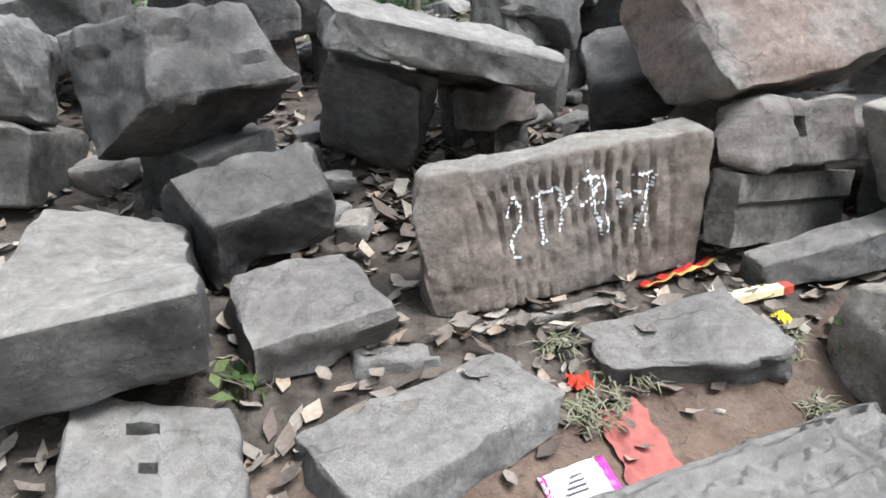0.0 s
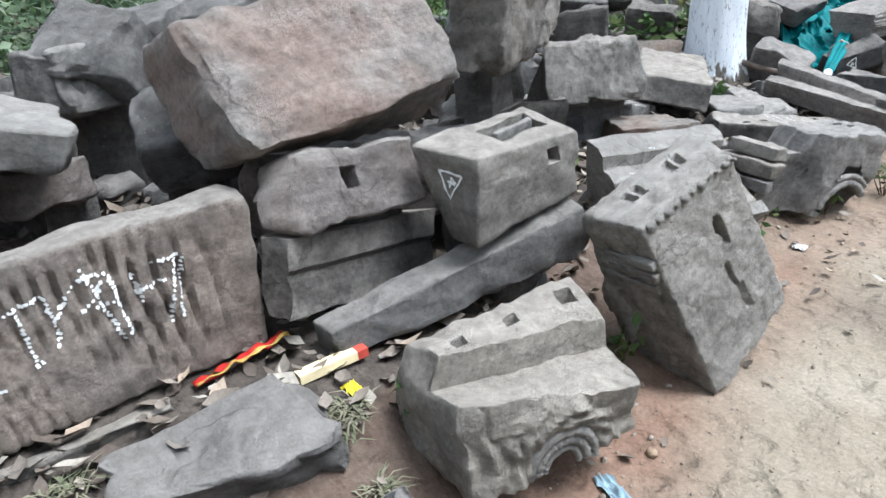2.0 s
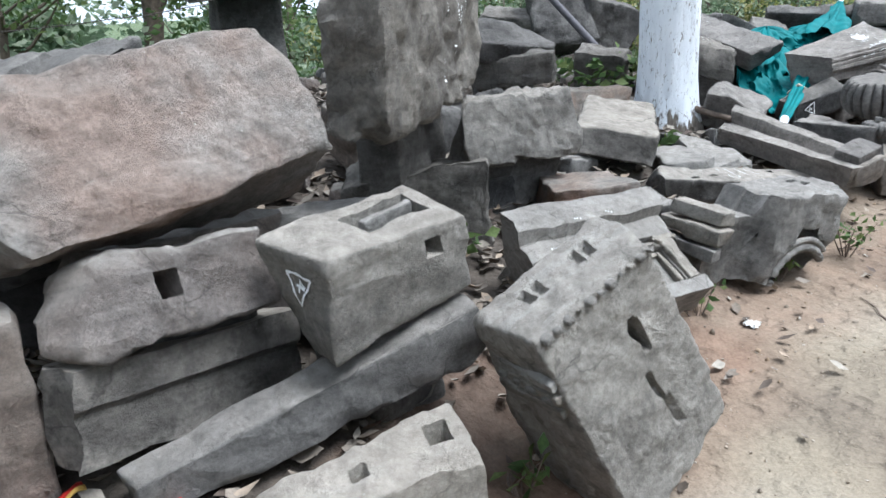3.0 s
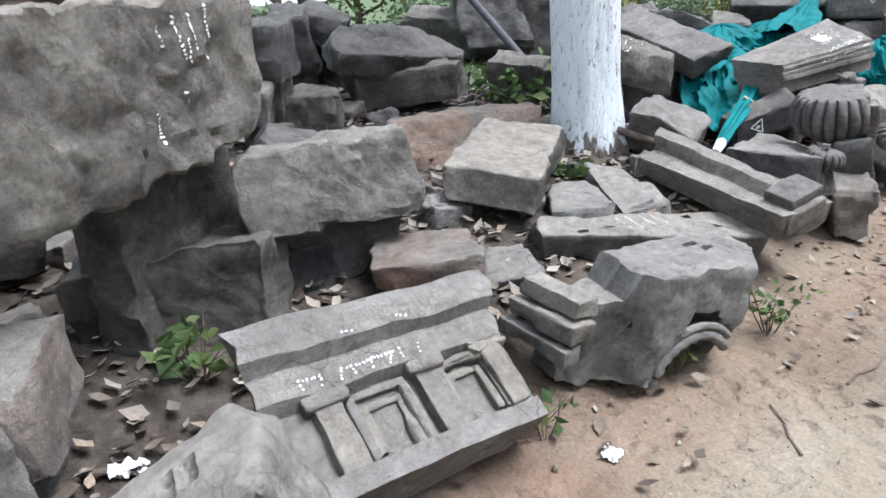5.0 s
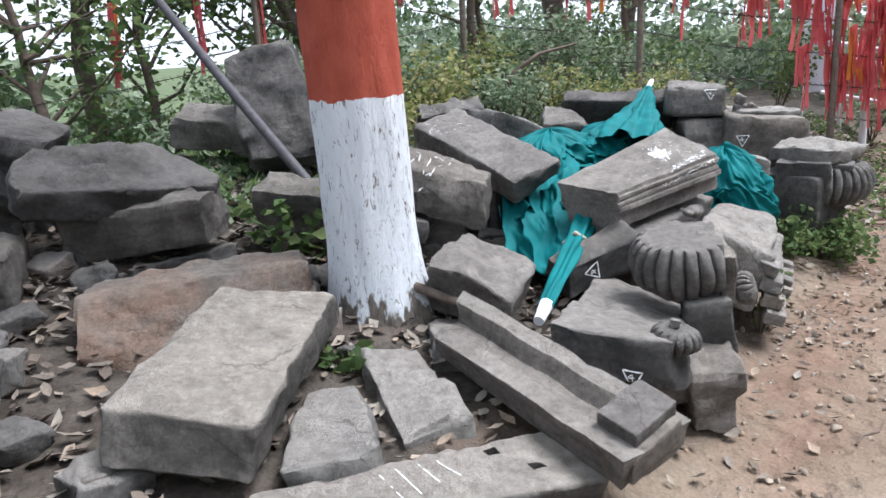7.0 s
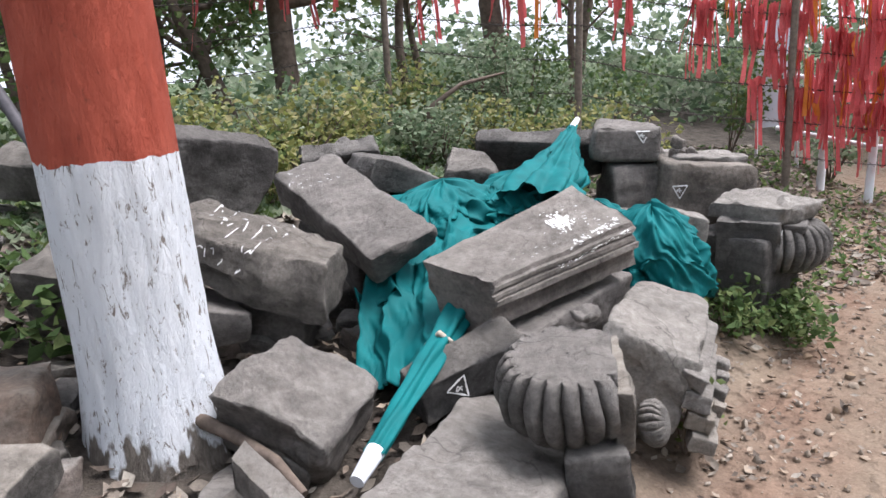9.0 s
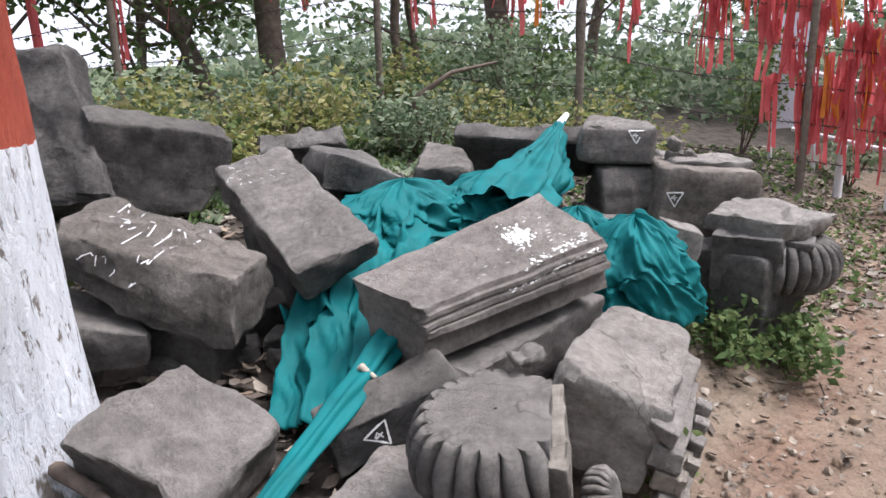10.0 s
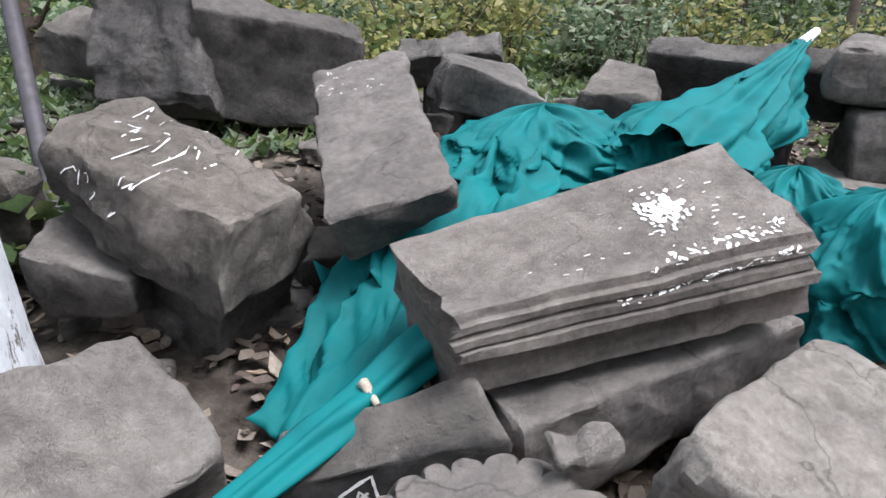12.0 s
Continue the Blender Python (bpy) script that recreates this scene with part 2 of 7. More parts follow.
bark = ramp(nt, streak, (0.35, (0.09, 0.075, 0.06, 1)), (0.65, (0.24, 0.21, 0.18, 1)))
drip = nt.nodes.new("ShaderNodeMath")
drip.operation = "MULTIPLY_ADD"
nt.links.new(noisy(nt, stretch.outputs[0], 18, 3), drip.inputs[0])
drip.inputs[1].default_value = 0.42
nt.links.new(sepx.outputs[2], drip.inputs[2])
c = mix(nt, ramp(nt, drip.outputs[0], (0.33, 0.0), (0.36, 1.0)), bark, white)
above = nt.nodes.new("ShaderNodeMath")
above.operation = "GREATER_THAN"
nt.links.new(wob.outputs[0], above.inputs[0])
above.inputs[1].default_value = 1.015
c = mix(nt, above.outputs[0], c, redp)
nt.links.new(c, b.inputs["Base Color"])
bump(nt, b, streak, 1.0, 0.02)
bump(nt, b, noisy(nt, v, 60, 5), 0.5, 0.006)


TAN = stone("tan_dusty_stone", (0.17, 0.158, 0.142, 1), (0.285, 0.264, 0.236, 1), (0.37, 0.346, 0.312, 1), dust_toplight=0.85)
# near-black stone with the palest tops: dust and painted top light together
DUST_LIT = stone("dark_stone_dusty_lit_top", (0.05, 0.047, 0.044, 1), (0.1, 0.094, 0.088, 1), (0.18, 0.17, 0.158, 1), dust_toplight=0.97)


# ---- building helpers ----
def mesh_object(name, verts, faces, material, parent=None, label="", smooth=True, sharp=38):
    me = bpy.data.meshes.new(name)
    me.from_pydata([tuple(p) for p in verts], [], faces)
    me.update()
    if material:
        me.materials.append(material)
    if smooth:
        me.shade_smooth()
        if sharp:
            me.set_sharp_from_angle(angle=radians(sharp))
    ob = new(name, me)
    if parent:
        ob.parent = parent
    return tagged(ob, label)


def part(name, bm, material, parent, label=""):
    me = bpy.data.meshes.new(name)
    bmesh.ops.recalc_face_normals(bm, faces=bm.faces)
    bm.to_mesh(me)
    bm.free()
    me.materials.append(material)
    me.shade_smooth()
    me.set_sharp_from_angle(angle=radians(40))
    ob = new(name, me)
    ob.parent = parent
    return tagged(ob, label)


def knots(h, r, step, extra=()):
    n = max(2, int(round(2 * (h - r) / step)))
    inner = [k for k in np.linspace(-(h - r), h - r, n + 1) if all(abs(k - e) > 0.008 for e in extra)]
    return sorted([-h, -h + 0.3 * r, *inner, *extra, h - 0.3 * r, h])


FACES = {"l": (0, -1), "r": (0, 1), "f": (1, -1), "b": (1, 1), "d": (2, -1), "t": (2, 1)}
ACROSS = {0: (1, 2), 1: (0, 2), 2: (0, 1)}


def box_grid(size, r, step, holes=()):
    """A closed box as a grid of points, with extra rows near the edges."""
    extra = [[], [], []]
    for face, (a0, a1), (b0, b1), _ in holes:
        for ax, (lo, hi) in zip(ACROSS[FACES[face][0]], ((a0, a1), (b0, b1))):
            extra[ax] += [lo - 0.005, lo, hi, hi + 0.005]
    ks = [knots(s / 2, min(r, s * 0.3), step, e) for s, e in zip(size, extra)]
    n = [len(k) for k in ks]
    index, verts, faces = {}, [], []

    def at(i, j, k):
        if (i, j, k) not in index:
            index[i, j, k] = len(verts)
            verts.append((ks[0][i], ks[1][j], ks[2][k]))
        return index[i, j, k]

    for a in range(3):
        b, c = (a + 1) % 3, (a + 2) % 3
        for end in (0, n[a] - 1):
            for p in range(n[b] - 1):
                for q in range(n[c] - 1):
                    quad = []
                    for dp, dq in ((0, 0), (1, 0), (1, 1), (0, 1)):
                        t = [0, 0, 0]
                        t[a], t[b], t[c] = end, p + dp, q + dq
                        quad.append(at(*t))
                    faces.append(quad if end else quad[::-1])
    return np.array(verts), faces


def leaned(v, size, skew):
    """How far each point of a block goes when its corners (such as "lft") are pulled out of square."""
    w8 = v / np.array(size) + 0.5
    push = np.zeros_like(v)
    for name, shift in skew.items():
        a, b, c = name[0] == "r", name[1] == "b", name[2] == "t"
        k = (w8[:, 0] if a else 1 - w8[:, 0]) * (w8[:, 1] if b else 1 - w8[:, 1]) * (w8[:, 2] if c else 1 - w8[:, 2])
        push += k[:, None] * np.array(shift)
    return push


def weather(v, size, seed, r=0.03, rough=0.012, cuts=5, chip=0.12, layers=0.0, skew=None):
    """Round the edges of a block, split off corners and roughen its faces."""
    rng = np.random.RandomState(seed)
    h = np.array(size) / 2
    rr = np.minimum(r * 0.55, h * 0.6)
    core = np.clip(v, -(h - rr), h - rr)
    d = v - core
    u = d / rr
    length = np.maximum(np.linalg.norm(u, axis=1, keepdims=True), 1e-9)
    v = np.where(length > 1, core + u / length * rr, v)
    w8 = v / (2 * h) + 0.5
    push = np.zeros_like(v)
    for a in (0, 1):
        for b in (0, 1):
            for c in (0, 1):
                k = (w8[:, 0] if a else 1 - w8[:, 0]) * (w8[:, 1] if b else 1 - w8[:, 1]) * (w8[:, 2] if c else 1 - w8[:, 2])
                push += k[:, None] * (rng.uniform(-1, 0.6, 3) * np.array((2 * a - 1, 2 * b - 1, 2 * c - 1)) * chip * (0.95 if chip >= 0.13 else 0.55) * np.minimum(h * 2, 0.5))
    v = v + push if skew is None else v + leaned(v, size, skew)
    if skew is not None:
        chip = min(chip, 0.13)
    for _ in range(cuts * 2):
        n = rng.normal(size=3)
        n[rng.randint(3)] *= 0.25
        n /= np.linalg.norm(n)
        reach = np.abs(n * h).sum()
        lim = reach * (1 - rng.uniform(0.03, chip) * (1.2 if rng.rand() < 0.3 else 0.75))
        over = np.maximum(v @ n - lim, 0)
        v = v - over[:, None] * n
    away = v / h
    away = np.sign(away) * np.abs(away) ** 5
    away /= np.maximum(np.linalg.norm(away, axis=1, keepdims=True), 1e-6)
    off = seed * 7.31
    fracture = 0.024 if chip >= 0.13 else 0.012 if chip >= 0.1 else 0.004
    lift = np.empty(len(v))
    for i, p in enumerate(v):
        q = Vector((p[0] + off, p[1], p[2]))
        a = noise.fractal(q * 4.0, 1.0, 2.0, 4)
        e = noise.fractal(q * 19.0, 0.8, 2.0, 3)
        f = noise.voronoi(q * 7.0)[0]
        lift[i] = rough * (1.0 * a + 0.55 * e + 1.1 * (f[1] - f[0] - 0.25))
        g = noise.voronoi(q * 4.2 + Vector((0, 0, 0.25 * a)))[1][0]
        tilt = noise.noise_vector(g * 5.3)
        g2 = noise.voronoi(q * 9.0 + Vector((4, 0.3 * a, 0)))[1][0]
        lift[i] += fracture * ((q * 4.2 - g).dot(tilt) * 1.7 + 0.8 * noise.noise(g * 3.1) + 0.7 * (q * 9.0 + Vector((4, 0.3 * a, 0)) - g2).dot(noise.noise_vector(g2 * 4.7)))
        if layers:
            face = away[i][1] ** 2
            gap = math.sin(p[0] * 135 + 15.0 * noise.noise(q * 2.2) + 1.8 * math.sin(p[2] * 13 + p[0] * 9) + p[2] * 20)
            lift[i] -= layers * face * max(0.0, 0.4 + noise.noise(q * 3.4 + Vector((9, 2, 4)))) * 1.5 * max(0.0, gap) ** 3
    return v + away * lift[:, None]


def rock(name, label, at, turn, size, seed, material=None, r=0.03, rough=0.012, cuts=5, chip=0.12, step=0.04, group="", shape=None, layers=0.0, category="stone block", holes=(), carve=None, skew=None):
    """One cut or broken stone: at, its middle; turn in degrees; size along its own axes."""
    if skew is not None:
        size = tuple(1.025 * q for q in size)
    v, f = box_grid(size, r, step, holes)
    v0 = v.copy()
    if shape:
        v = shape(v, np.array(size) / 2)
    v = weather(v, size, seed, r, rough, cuts, chip, layers, skew)
    for face, (a0, a1), (b0, b1), deep in holes:
        ax, sign = FACES[face]
        i, j = ACROSS[ax]
        inside = (np.abs(v0[:, ax] - sign * size[ax] / 2) < 1e-6) & (v0[:, i] >= a0 - 1e-6) & (v0[:, i] <= a1 + 1e-6) & (v0[:, j] >= b0 - 1e-6) & (v0[:, j] <= b1 + 1e-6)
        v[inside, ax] -= sign * deep
    if carve:
        v = carve(v, v0, np.array(size) / 2)
    ob = mesh_object(name, v, f, material or GREY, sharp=34)
    ob.matrix_world = pose(*at, *turn)
    return tagged(ob, label, category, group)


def moulded(name, label, at, turn, size, seed, profile, material=None, rough=0.006, step=0.05, group="", category="carved stone", carve=None, fine=0.035, skew=None):
    """A stone whose section (across, up; each from -0.5 to 0.5) runs along its length."""
    sx, sy, sz = size
    pts = []
    for (a, b), (c, d) in zip(profile, profile[1:] + profile[:1]):
        k = max(1, int(math.hypot((c - a) * sy, (d - b) * sz) / fine))
        pts += [(a + (c - a) * i / k, b + (d - b) * i / k) for i in range(k)]
    n = max(4, int(sx / step))
    verts, faces, m = [], [], len(pts)
    rng = random.Random(seed)
    off = seed * 3.7
    mids = (sum(p[0] for p in pts) / m, sum(p[1] for p in pts) / m)
    for i in range(n + 1):
        x = (i / n - 0.5) * sx
        for a, b in pts:
            q = Vector((x * 6 + off, a * sy * 6, b * sz * 6))
            e = rough * noise.fractal(q, 1.0, 2.0, 4)
            chop = max(0.0, noise.noise(Vector((x * 9 + off, a * 3, b * 3))) - 0.42) * 0.05
            s = 1 - chop / max(0.05, min(sy, sz))
            s -= carve(x, a * sy, b * sz) / math.hypot(a * sy, b * sz) if carve else 0
            end = noise.fractal(Vector((off, a * 4, b * 4)), 1.0, 2.0, 3) * 0.025 if i in (0, n) else 0
            verts.append((x * (1 if i not in (0, n) else 1 - 0.01) + end, (mids[0] + (a - mids[0]) * s) * sy + e, (mids[1] + (b - mids[1]) * s) * sz + e))
    for i in range(n):
        for j in range(m):
            k = (j + 1) % m
            faces.append((i * m + j, (i + 1) * m + j, (i + 1) * m + k, i * m + k))
    faces += [tuple(range(m)), tuple(n * m + j for j in range(m - 1, -1, -1))]
    if skew:
        flat = np.array([tuple(p) for p in verts])
        verts = flat + leaned(flat, size, skew)
    ob = mesh_object(name, verts, faces, material or GREY, sharp=30)
    bm = bmesh.new()
    bm.from_mesh(ob.data)
    bmesh.ops.recalc_face_normals(bm, faces=bm.faces)
    bm.to_mesh(ob.data)
    bm.free()
    ob.data.set_sharp_from_angle(angle=radians(30))
    ob.matrix_world = pose(*at, *turn)
    return tagged(ob, label, category, group)


def tube(name, points, radii, material, parent=None, sides=10, label="", wobble=0.0):
    """A tapering tube through points."""
    verts, faces = [], []
    pts = [Vector(p) for p in points]
    for i, p in enumerate(pts):
        way = (pts[min(i + 1, len(pts) - 1)] - pts[max(i - 1, 0)]).normalized()
        a = way.orthogonal().normalized() if abs(way.z) > 0.98 else way.cross(Vector((0, 0, 1))).normalized()
        c = way.cross(a)
        for k in range(sides):
            t = 2 * math.pi * k / sides
            rr = radii[i] * (1 + (wobble * noise.noise(Vector((p.x * 3 + 3 * math.cos(t), p.y * 3 + 3 * math.sin(t), p.z * 2))) if wobble else 0))
            verts.append(p + (a * math.cos(t) + c * math.sin(t)) * rr)
    for i in range(len(pts) - 1):
        for k in range(sides):
            j = (k + 1) % sides
            faces.append((i * sides + k, i * sides + j, (i + 1) * sides + j, (i + 1) * sides + k))
    faces += [tuple(range(sides - 1, -1, -1)), tuple((len(pts) - 1) * sides + k for k in range(sides))]
    return mesh_object(name, verts, faces, material, parent, label, sharp=60)


def marks(ob, face, strokes, width, material, name="chalk_mark", label="", dash=0.0, seed=1):
    """Brush or chalk strokes laid on a stone's face; each stroke is a line of (across, up) places on that face."""
    from mathutils.bvhtree import BVHTree
    rng = random.Random(seed)
    ax, sign = FACES[face]
    i, j = ACROSS[ax]
    tree = BVHTree.FromPolygons([p.co for p in ob.data.vertices], [tuple(f.vertices) for f in ob.data.polygons])
    way = Vector((0, 0, 0))
    way[ax] = -sign

    def on(a, b):
        o = Vector((0, 0, 0))
        o[ax], o[i], o[j] = sign * 2.0, a, b
        hit, nor, _, _ = tree.ray_cast(o, way)
        return None if hit is None else hit - way * 0.003

    verts, faces = [], []
    for line in strokes:
        fine = []
        for (a, b), (c, d) in zip(line, line[1:]):
            k = max(1, int(math.hypot(c - a, d - b) / 0.008))
            fine += [(a + (c - a) * t / k, b + (d - b) * t / k) for t in range(k)]
        fine.append(line[-1])
        prev = None
        for t, (a, b) in enumerate(fine):
            c, d = fine[min(t + 1, len(fine) - 1)]
            e, f = fine[max(t - 1, 0)]
            n = math.hypot(c - e, d - f) or 1
            wd = width * rng.uniform(0.55, 1.2) / 2
            px, py = -(d - f) / n * wd, (c - e) / n * wd
            l, r = on(a + px, b + py), on(a - px, b - py)
            if l is None or r is None or (dash and rng.random() < dash):
                prev = None
                continue
            k = len(verts)
            verts += [l, r]
            if prev is not None:
                faces.append((prev, prev + 1, k + 1, k))
            prev = k
    return mesh_object(name, verts, faces, material, ob, label, sharp=0)


def piece(parent, name, at, turn, size, seed, material=None, r=0.012, rough=0.004, cuts=2, chip=0.1, step=0.04, label=""):
    """A carved part of a stone, in the stone's own axes."""
    v, f = box_grid(size, r, step)
    v = weather(v, size, seed, r, rough, cuts, chip)
    ob = mesh_object(name, v, f, material or parent.data.materials[0], parent, label, sharp=34)
    ob.matrix_local = pose(*at, *turn)
    return ob


def ring(parent, name, at, turn, radius, thick, arc, material=None, label="", ripple=0, sides=8):
    """A round moulding: an arc in degrees, in the local xz plane."""
    a0, a1 = (radians(a) for a in arc)
    n = max(8, int(abs(a1 - a0) / 0.12))
    pts = [(radius * math.cos(a0 + (a1 - a0) * i / n), 0, radius * math.sin(a0 + (a1 - a0) * i / n)) for i in range(n + 1)]
    rad = [thick * (1 + (0.3 * (i % 2) if ripple else 0) + 0.15 * noise.noise(Vector((i * 0.7, radius * 9, 2)))) for i in range(n + 1)]
    ob = tube(name, pts, rad, material or parent.data.materials[0], parent, sides, label)
    ob.matrix_local = pose(*at, *turn)
    return ob


EDGE, ALONG = Vector((2.3, 1.75)), Vector((0.876, 0.482))


def side(x, y):
    """How far a place lies from the path's edge, towards the stones."""
    d = Vector((x, y)) - EDGE
    k = min(1, max(0, (3.0 - x) / 1.7))
    return -d.x * ALONG.y + d.y * ALONG.x + 0.36 * k * k * (3 - 2 * k)


def height(x, y):
    s = side(x, y)
    bulge = min(1, max(0, (1.35 - x) / 0.7))
    k = min(1, max(0, (s - 0.1 + 0.3 * bulge) / 0.7))
    z = 0.22 * k * k * (3 - 2 * k) + 0.185 * min(3.1, max(0, s - 0.5)) - 0.28 * min(9, max(0, s - 4.4))
    z += 0.03 * noise.fractal(Vector((x * 1.3, y * 1.3, 0)), 1.0, 2.0, 4)
    if s < 0.2 and s > -3:
        z += 0.012 * noise.fractal(Vector((x * 7, y * 7, 3)), 0.8, 2.0, 3)
        f = noise.voronoi(Vector((x * 9, y * 9, 1.0)))[0]
        z -= 0.022 * max(0.0, 0.45 - f[0]) * max(0.0, min(1.0, (3.6 - x) / 0.8)) * max(0.0, min(1.0, (0.05 - s) / 0.2))
    return z


# ---- ground ----
def axis(lo, hi, a, b, fine):
    mid = list(np.arange(a, b, fine))
    left = [a - fine * (1.35 ** i - 1) / 0.35 for i in range(1, 30)]
    right = [mid[-1] + fine * (1.35 ** i - 1) / 0.35 for i in range(1, 30)]
    return sorted([x for x in left if x > lo] + [lo]) + mid + [x for x in right if x < hi] + [hi]


gx, gy = axis(-400, 400, -1.6, 10.5, 0.05), axis(-400, 400, 0.2, 7.4, 0.05)
gv = [(x, y, height(x, y)) for y in gy for x in gx]
w = len(gx)
gf = [(j * w + i, j * w + i + 1, (j + 1) * w + i + 1, (j + 1) * w + i) for j in range(len(gy) - 1) for i in range(w - 1)]
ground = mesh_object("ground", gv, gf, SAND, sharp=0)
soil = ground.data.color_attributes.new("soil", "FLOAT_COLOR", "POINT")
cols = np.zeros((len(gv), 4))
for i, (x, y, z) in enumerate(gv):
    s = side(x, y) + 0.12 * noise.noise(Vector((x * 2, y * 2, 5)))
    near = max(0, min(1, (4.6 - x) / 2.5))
    # red soil, dark soil with painted gap shade, green cover
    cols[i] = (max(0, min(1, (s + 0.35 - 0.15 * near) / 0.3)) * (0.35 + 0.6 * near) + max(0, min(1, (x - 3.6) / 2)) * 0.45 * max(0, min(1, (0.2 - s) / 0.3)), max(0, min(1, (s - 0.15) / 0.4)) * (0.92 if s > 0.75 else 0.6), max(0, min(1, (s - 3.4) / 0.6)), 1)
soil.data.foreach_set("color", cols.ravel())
tagged(ground, "trodden sandy earth path rising into reddish soil, gap shade painted under the stones", "ground", kind="structure")

# ---- the stones ----
def front_step(v, h):
    v = v.copy()
    front = v[:, 1] < -h[1] * 0.1
    v[:, 2] = np.where(front & (v[:, 2] > h[2] * 0.5), v[:, 2] - 0.09, v[:, 2])
    return v


def arch_cut(v, h):
    v = v.copy()
    inside = ((v[:, 0] - 0.08) / 0.17) ** 2 + ((v[:, 2] + h[2]) / 0.22) ** 2 < 1
    v[:, 1] = np.where(inside & (v[:, 1] < 0.1), 0.1, v[:, 1])
    rim = -h[1] + np.clip(-0.1 - v[:, 0], 0, 1) * 0.4 + np.clip(v[:, 0] - 0.24, 0, 1) * 1.0 + 0.025 * np.sin(v[:, 0] * 17) + 0.012 * np.sin(v[:, 0] * 43)
    v[:, 1] = np.maximum(v[:, 1], rim + 0.1 * np.clip(-v[:, 2] / h[2], 0, 1) * (v[:, 0] > 0.2))
    v[:, 1] = np.minimum(v[:, 1], h[1] - 0.3 * np.clip(-0.2 - v[:, 0], 0, 1) - 0.02 * np.sin(v[:, 0] * 13))
    left = (v[:, 0] < -h[0] * 0.55) & (v[:, 2] > h[2] * 0.2)
    v[:, 2] = np.where(left, v[:, 2] - 0.1, v[:, 2])
    return v


def keyhole(v, v0, h):
    # A round hole running into a slot, and a slanting groove, in the front face.
    v = v.copy()
    front = np.abs(v0[:, 1] + h[1]) < 1e-6
    x, z = v0[:, 0], v0[:, 2]
    hole = np.hypot(x - 0.06, (z - 0.15) * 0.7) < 0.024
    slot = (np.abs(x - 0.064) < 0.013) & (z < 0.15) & (z > 0.075)
    run = 0.03 + (0.02 - z) * 0.12
    groove = (np.abs(x - run) < 0.0075) & (z < 0.02) & (z > -0.18)
    v[:, 1] += np.where(front & (hole | slot), 0.07, 0) + np.where(front & groove, 0.018, 0)
    return v


def medallion(v, v0, h):
    # Lobes round a half disc on the front face, as deep relief.
    v = v.copy()
    front = np.clip((-v[:, 1] - h[1] * 0.35) / 0.05, 0, 1) * (v0[:, 1] < -h[1] * 0.3)
    x, z = v0[:, 0] - 0.02, v0[:, 2] + 0.14
    r, a = np.hypot(x, z), np.arctan2(z, x)
    petals = np.where((r > 0.11) & (r < 0.2), np.abs(np.sin(a * 4.5 + 2.2 * np.sin(r * 40))) ** 0.7 * (1 - np.abs(r - 0.15) / 0.06), 0)
    swirl = np.where((r >= 0.17) & (r < 0.32) & (x < 0.08), 0.5 + 0.5 * np.sin(r * 75 + a * 5 + 2.5 * np.sin(a * 7)), 0)
    v[:, 1] -= front * (0.024 * np.clip(petals, 0, 1) + 0.012 * swirl)
    v[:, 1] += front * np.where(r < 0.085, 0.025, 0)
    return v


def shaft_cuts(x, y, z):
    # Notches round the far end and rows of bosses along an octagonal shaft.
    a = math.atan2(y, z) / (2 * math.pi)
    if x > 0.2:
        u = abs((a * 13) % 1 - 0.5) * 2
        depth = 0.055 * max(0, u - 0.3) if 0.25 < x < 0.335 else 0.0
        return depth + (0.012 if 0.215 < x < 0.24 else 0.0)
    if abs((a * 8 + 0.5) % 1 - 0.5) < 0.16:
        return 0.0
    u, w = ((x + 0.02 * math.floor(a * 16)) / 0.085) % 1, (a * 16) % 1
    boss = 0.2 < u < 0.75 and 0.2 < w < 0.25 + u * 0.8
    return 0.0 if boss and noise.noise(Vector((math.floor(x / 0.085) * 1.7, math.floor(a * 16) * 2.3, 3))) > -0.12 else 0.011


BLK = {}
BLK["W"] = rock("inscribed_block", "brown sandstone block with wavy tool grooves and chalk-white letters", (0.626, 1.681, 0.539), (-2, -2.4, 25.7), (0.873, 0.146, 0.421), 1, BROWN, r=0.039, rough=0.008, cuts=5, chip=0.08750000000000001, layers=0.02, step=0.012, group="stones of the pile", skew={"lfd": (0, -0.03, 0.02), "rfd": (-0.02, 0.02, -0.01), "lft": (-0.05, 0.03, -0.02), "lbt": (0.04, -0.02, -0.01), "rbt": (0.01, -0.02, 0.01)})
BLK["A1"] = rock("stone_block", "large flat-topped grey stone block with a notched corner", (-0.469, 1.144, 0.51), (-3.7, 1.7, 21.9), (0.414, 0.61, 0.226), 2, DUST_LIT, r=0.0325, rough=0.016200000000000003, cuts=4, chip=0.1, group="stones of the pile", skew={"lfd": (-0.04, -0.02, -0.01), "rfd": (0.01, 0.03, 0.05), "lft": (-0.01, -0.02, -0.04), "rft": (0.02, 0, 0.01), "lbt": (0.05, 0.02, 0.04), "rbt": (-0.03, -0.02, -0.04)})
BLK["A2"] = rock("socketed_block", "pale grey stone block with two small cut sockets", (-0.23, 0.821, 0.258), (4.5, 5.1, 16.5), (0.32, 0.299, 0.211), 3, PALE, r=0.0325, rough=0.016200000000000003, cuts=3, chip=0.075, holes=(("t", (-0.045, 0.01), (0.05, 0.072), 0.06), ("t", (-0.02, 0.005), (-0.06, -0.04), 0.04)), group="stones of the pile", skew={"lft": (0.02, 0.01, -0), "rft": (0.03, -0.01, -0.01), "lbt": (-0.02, 0.01, 0.02), "rbt": (-0.03, -0.01, -0.01)})
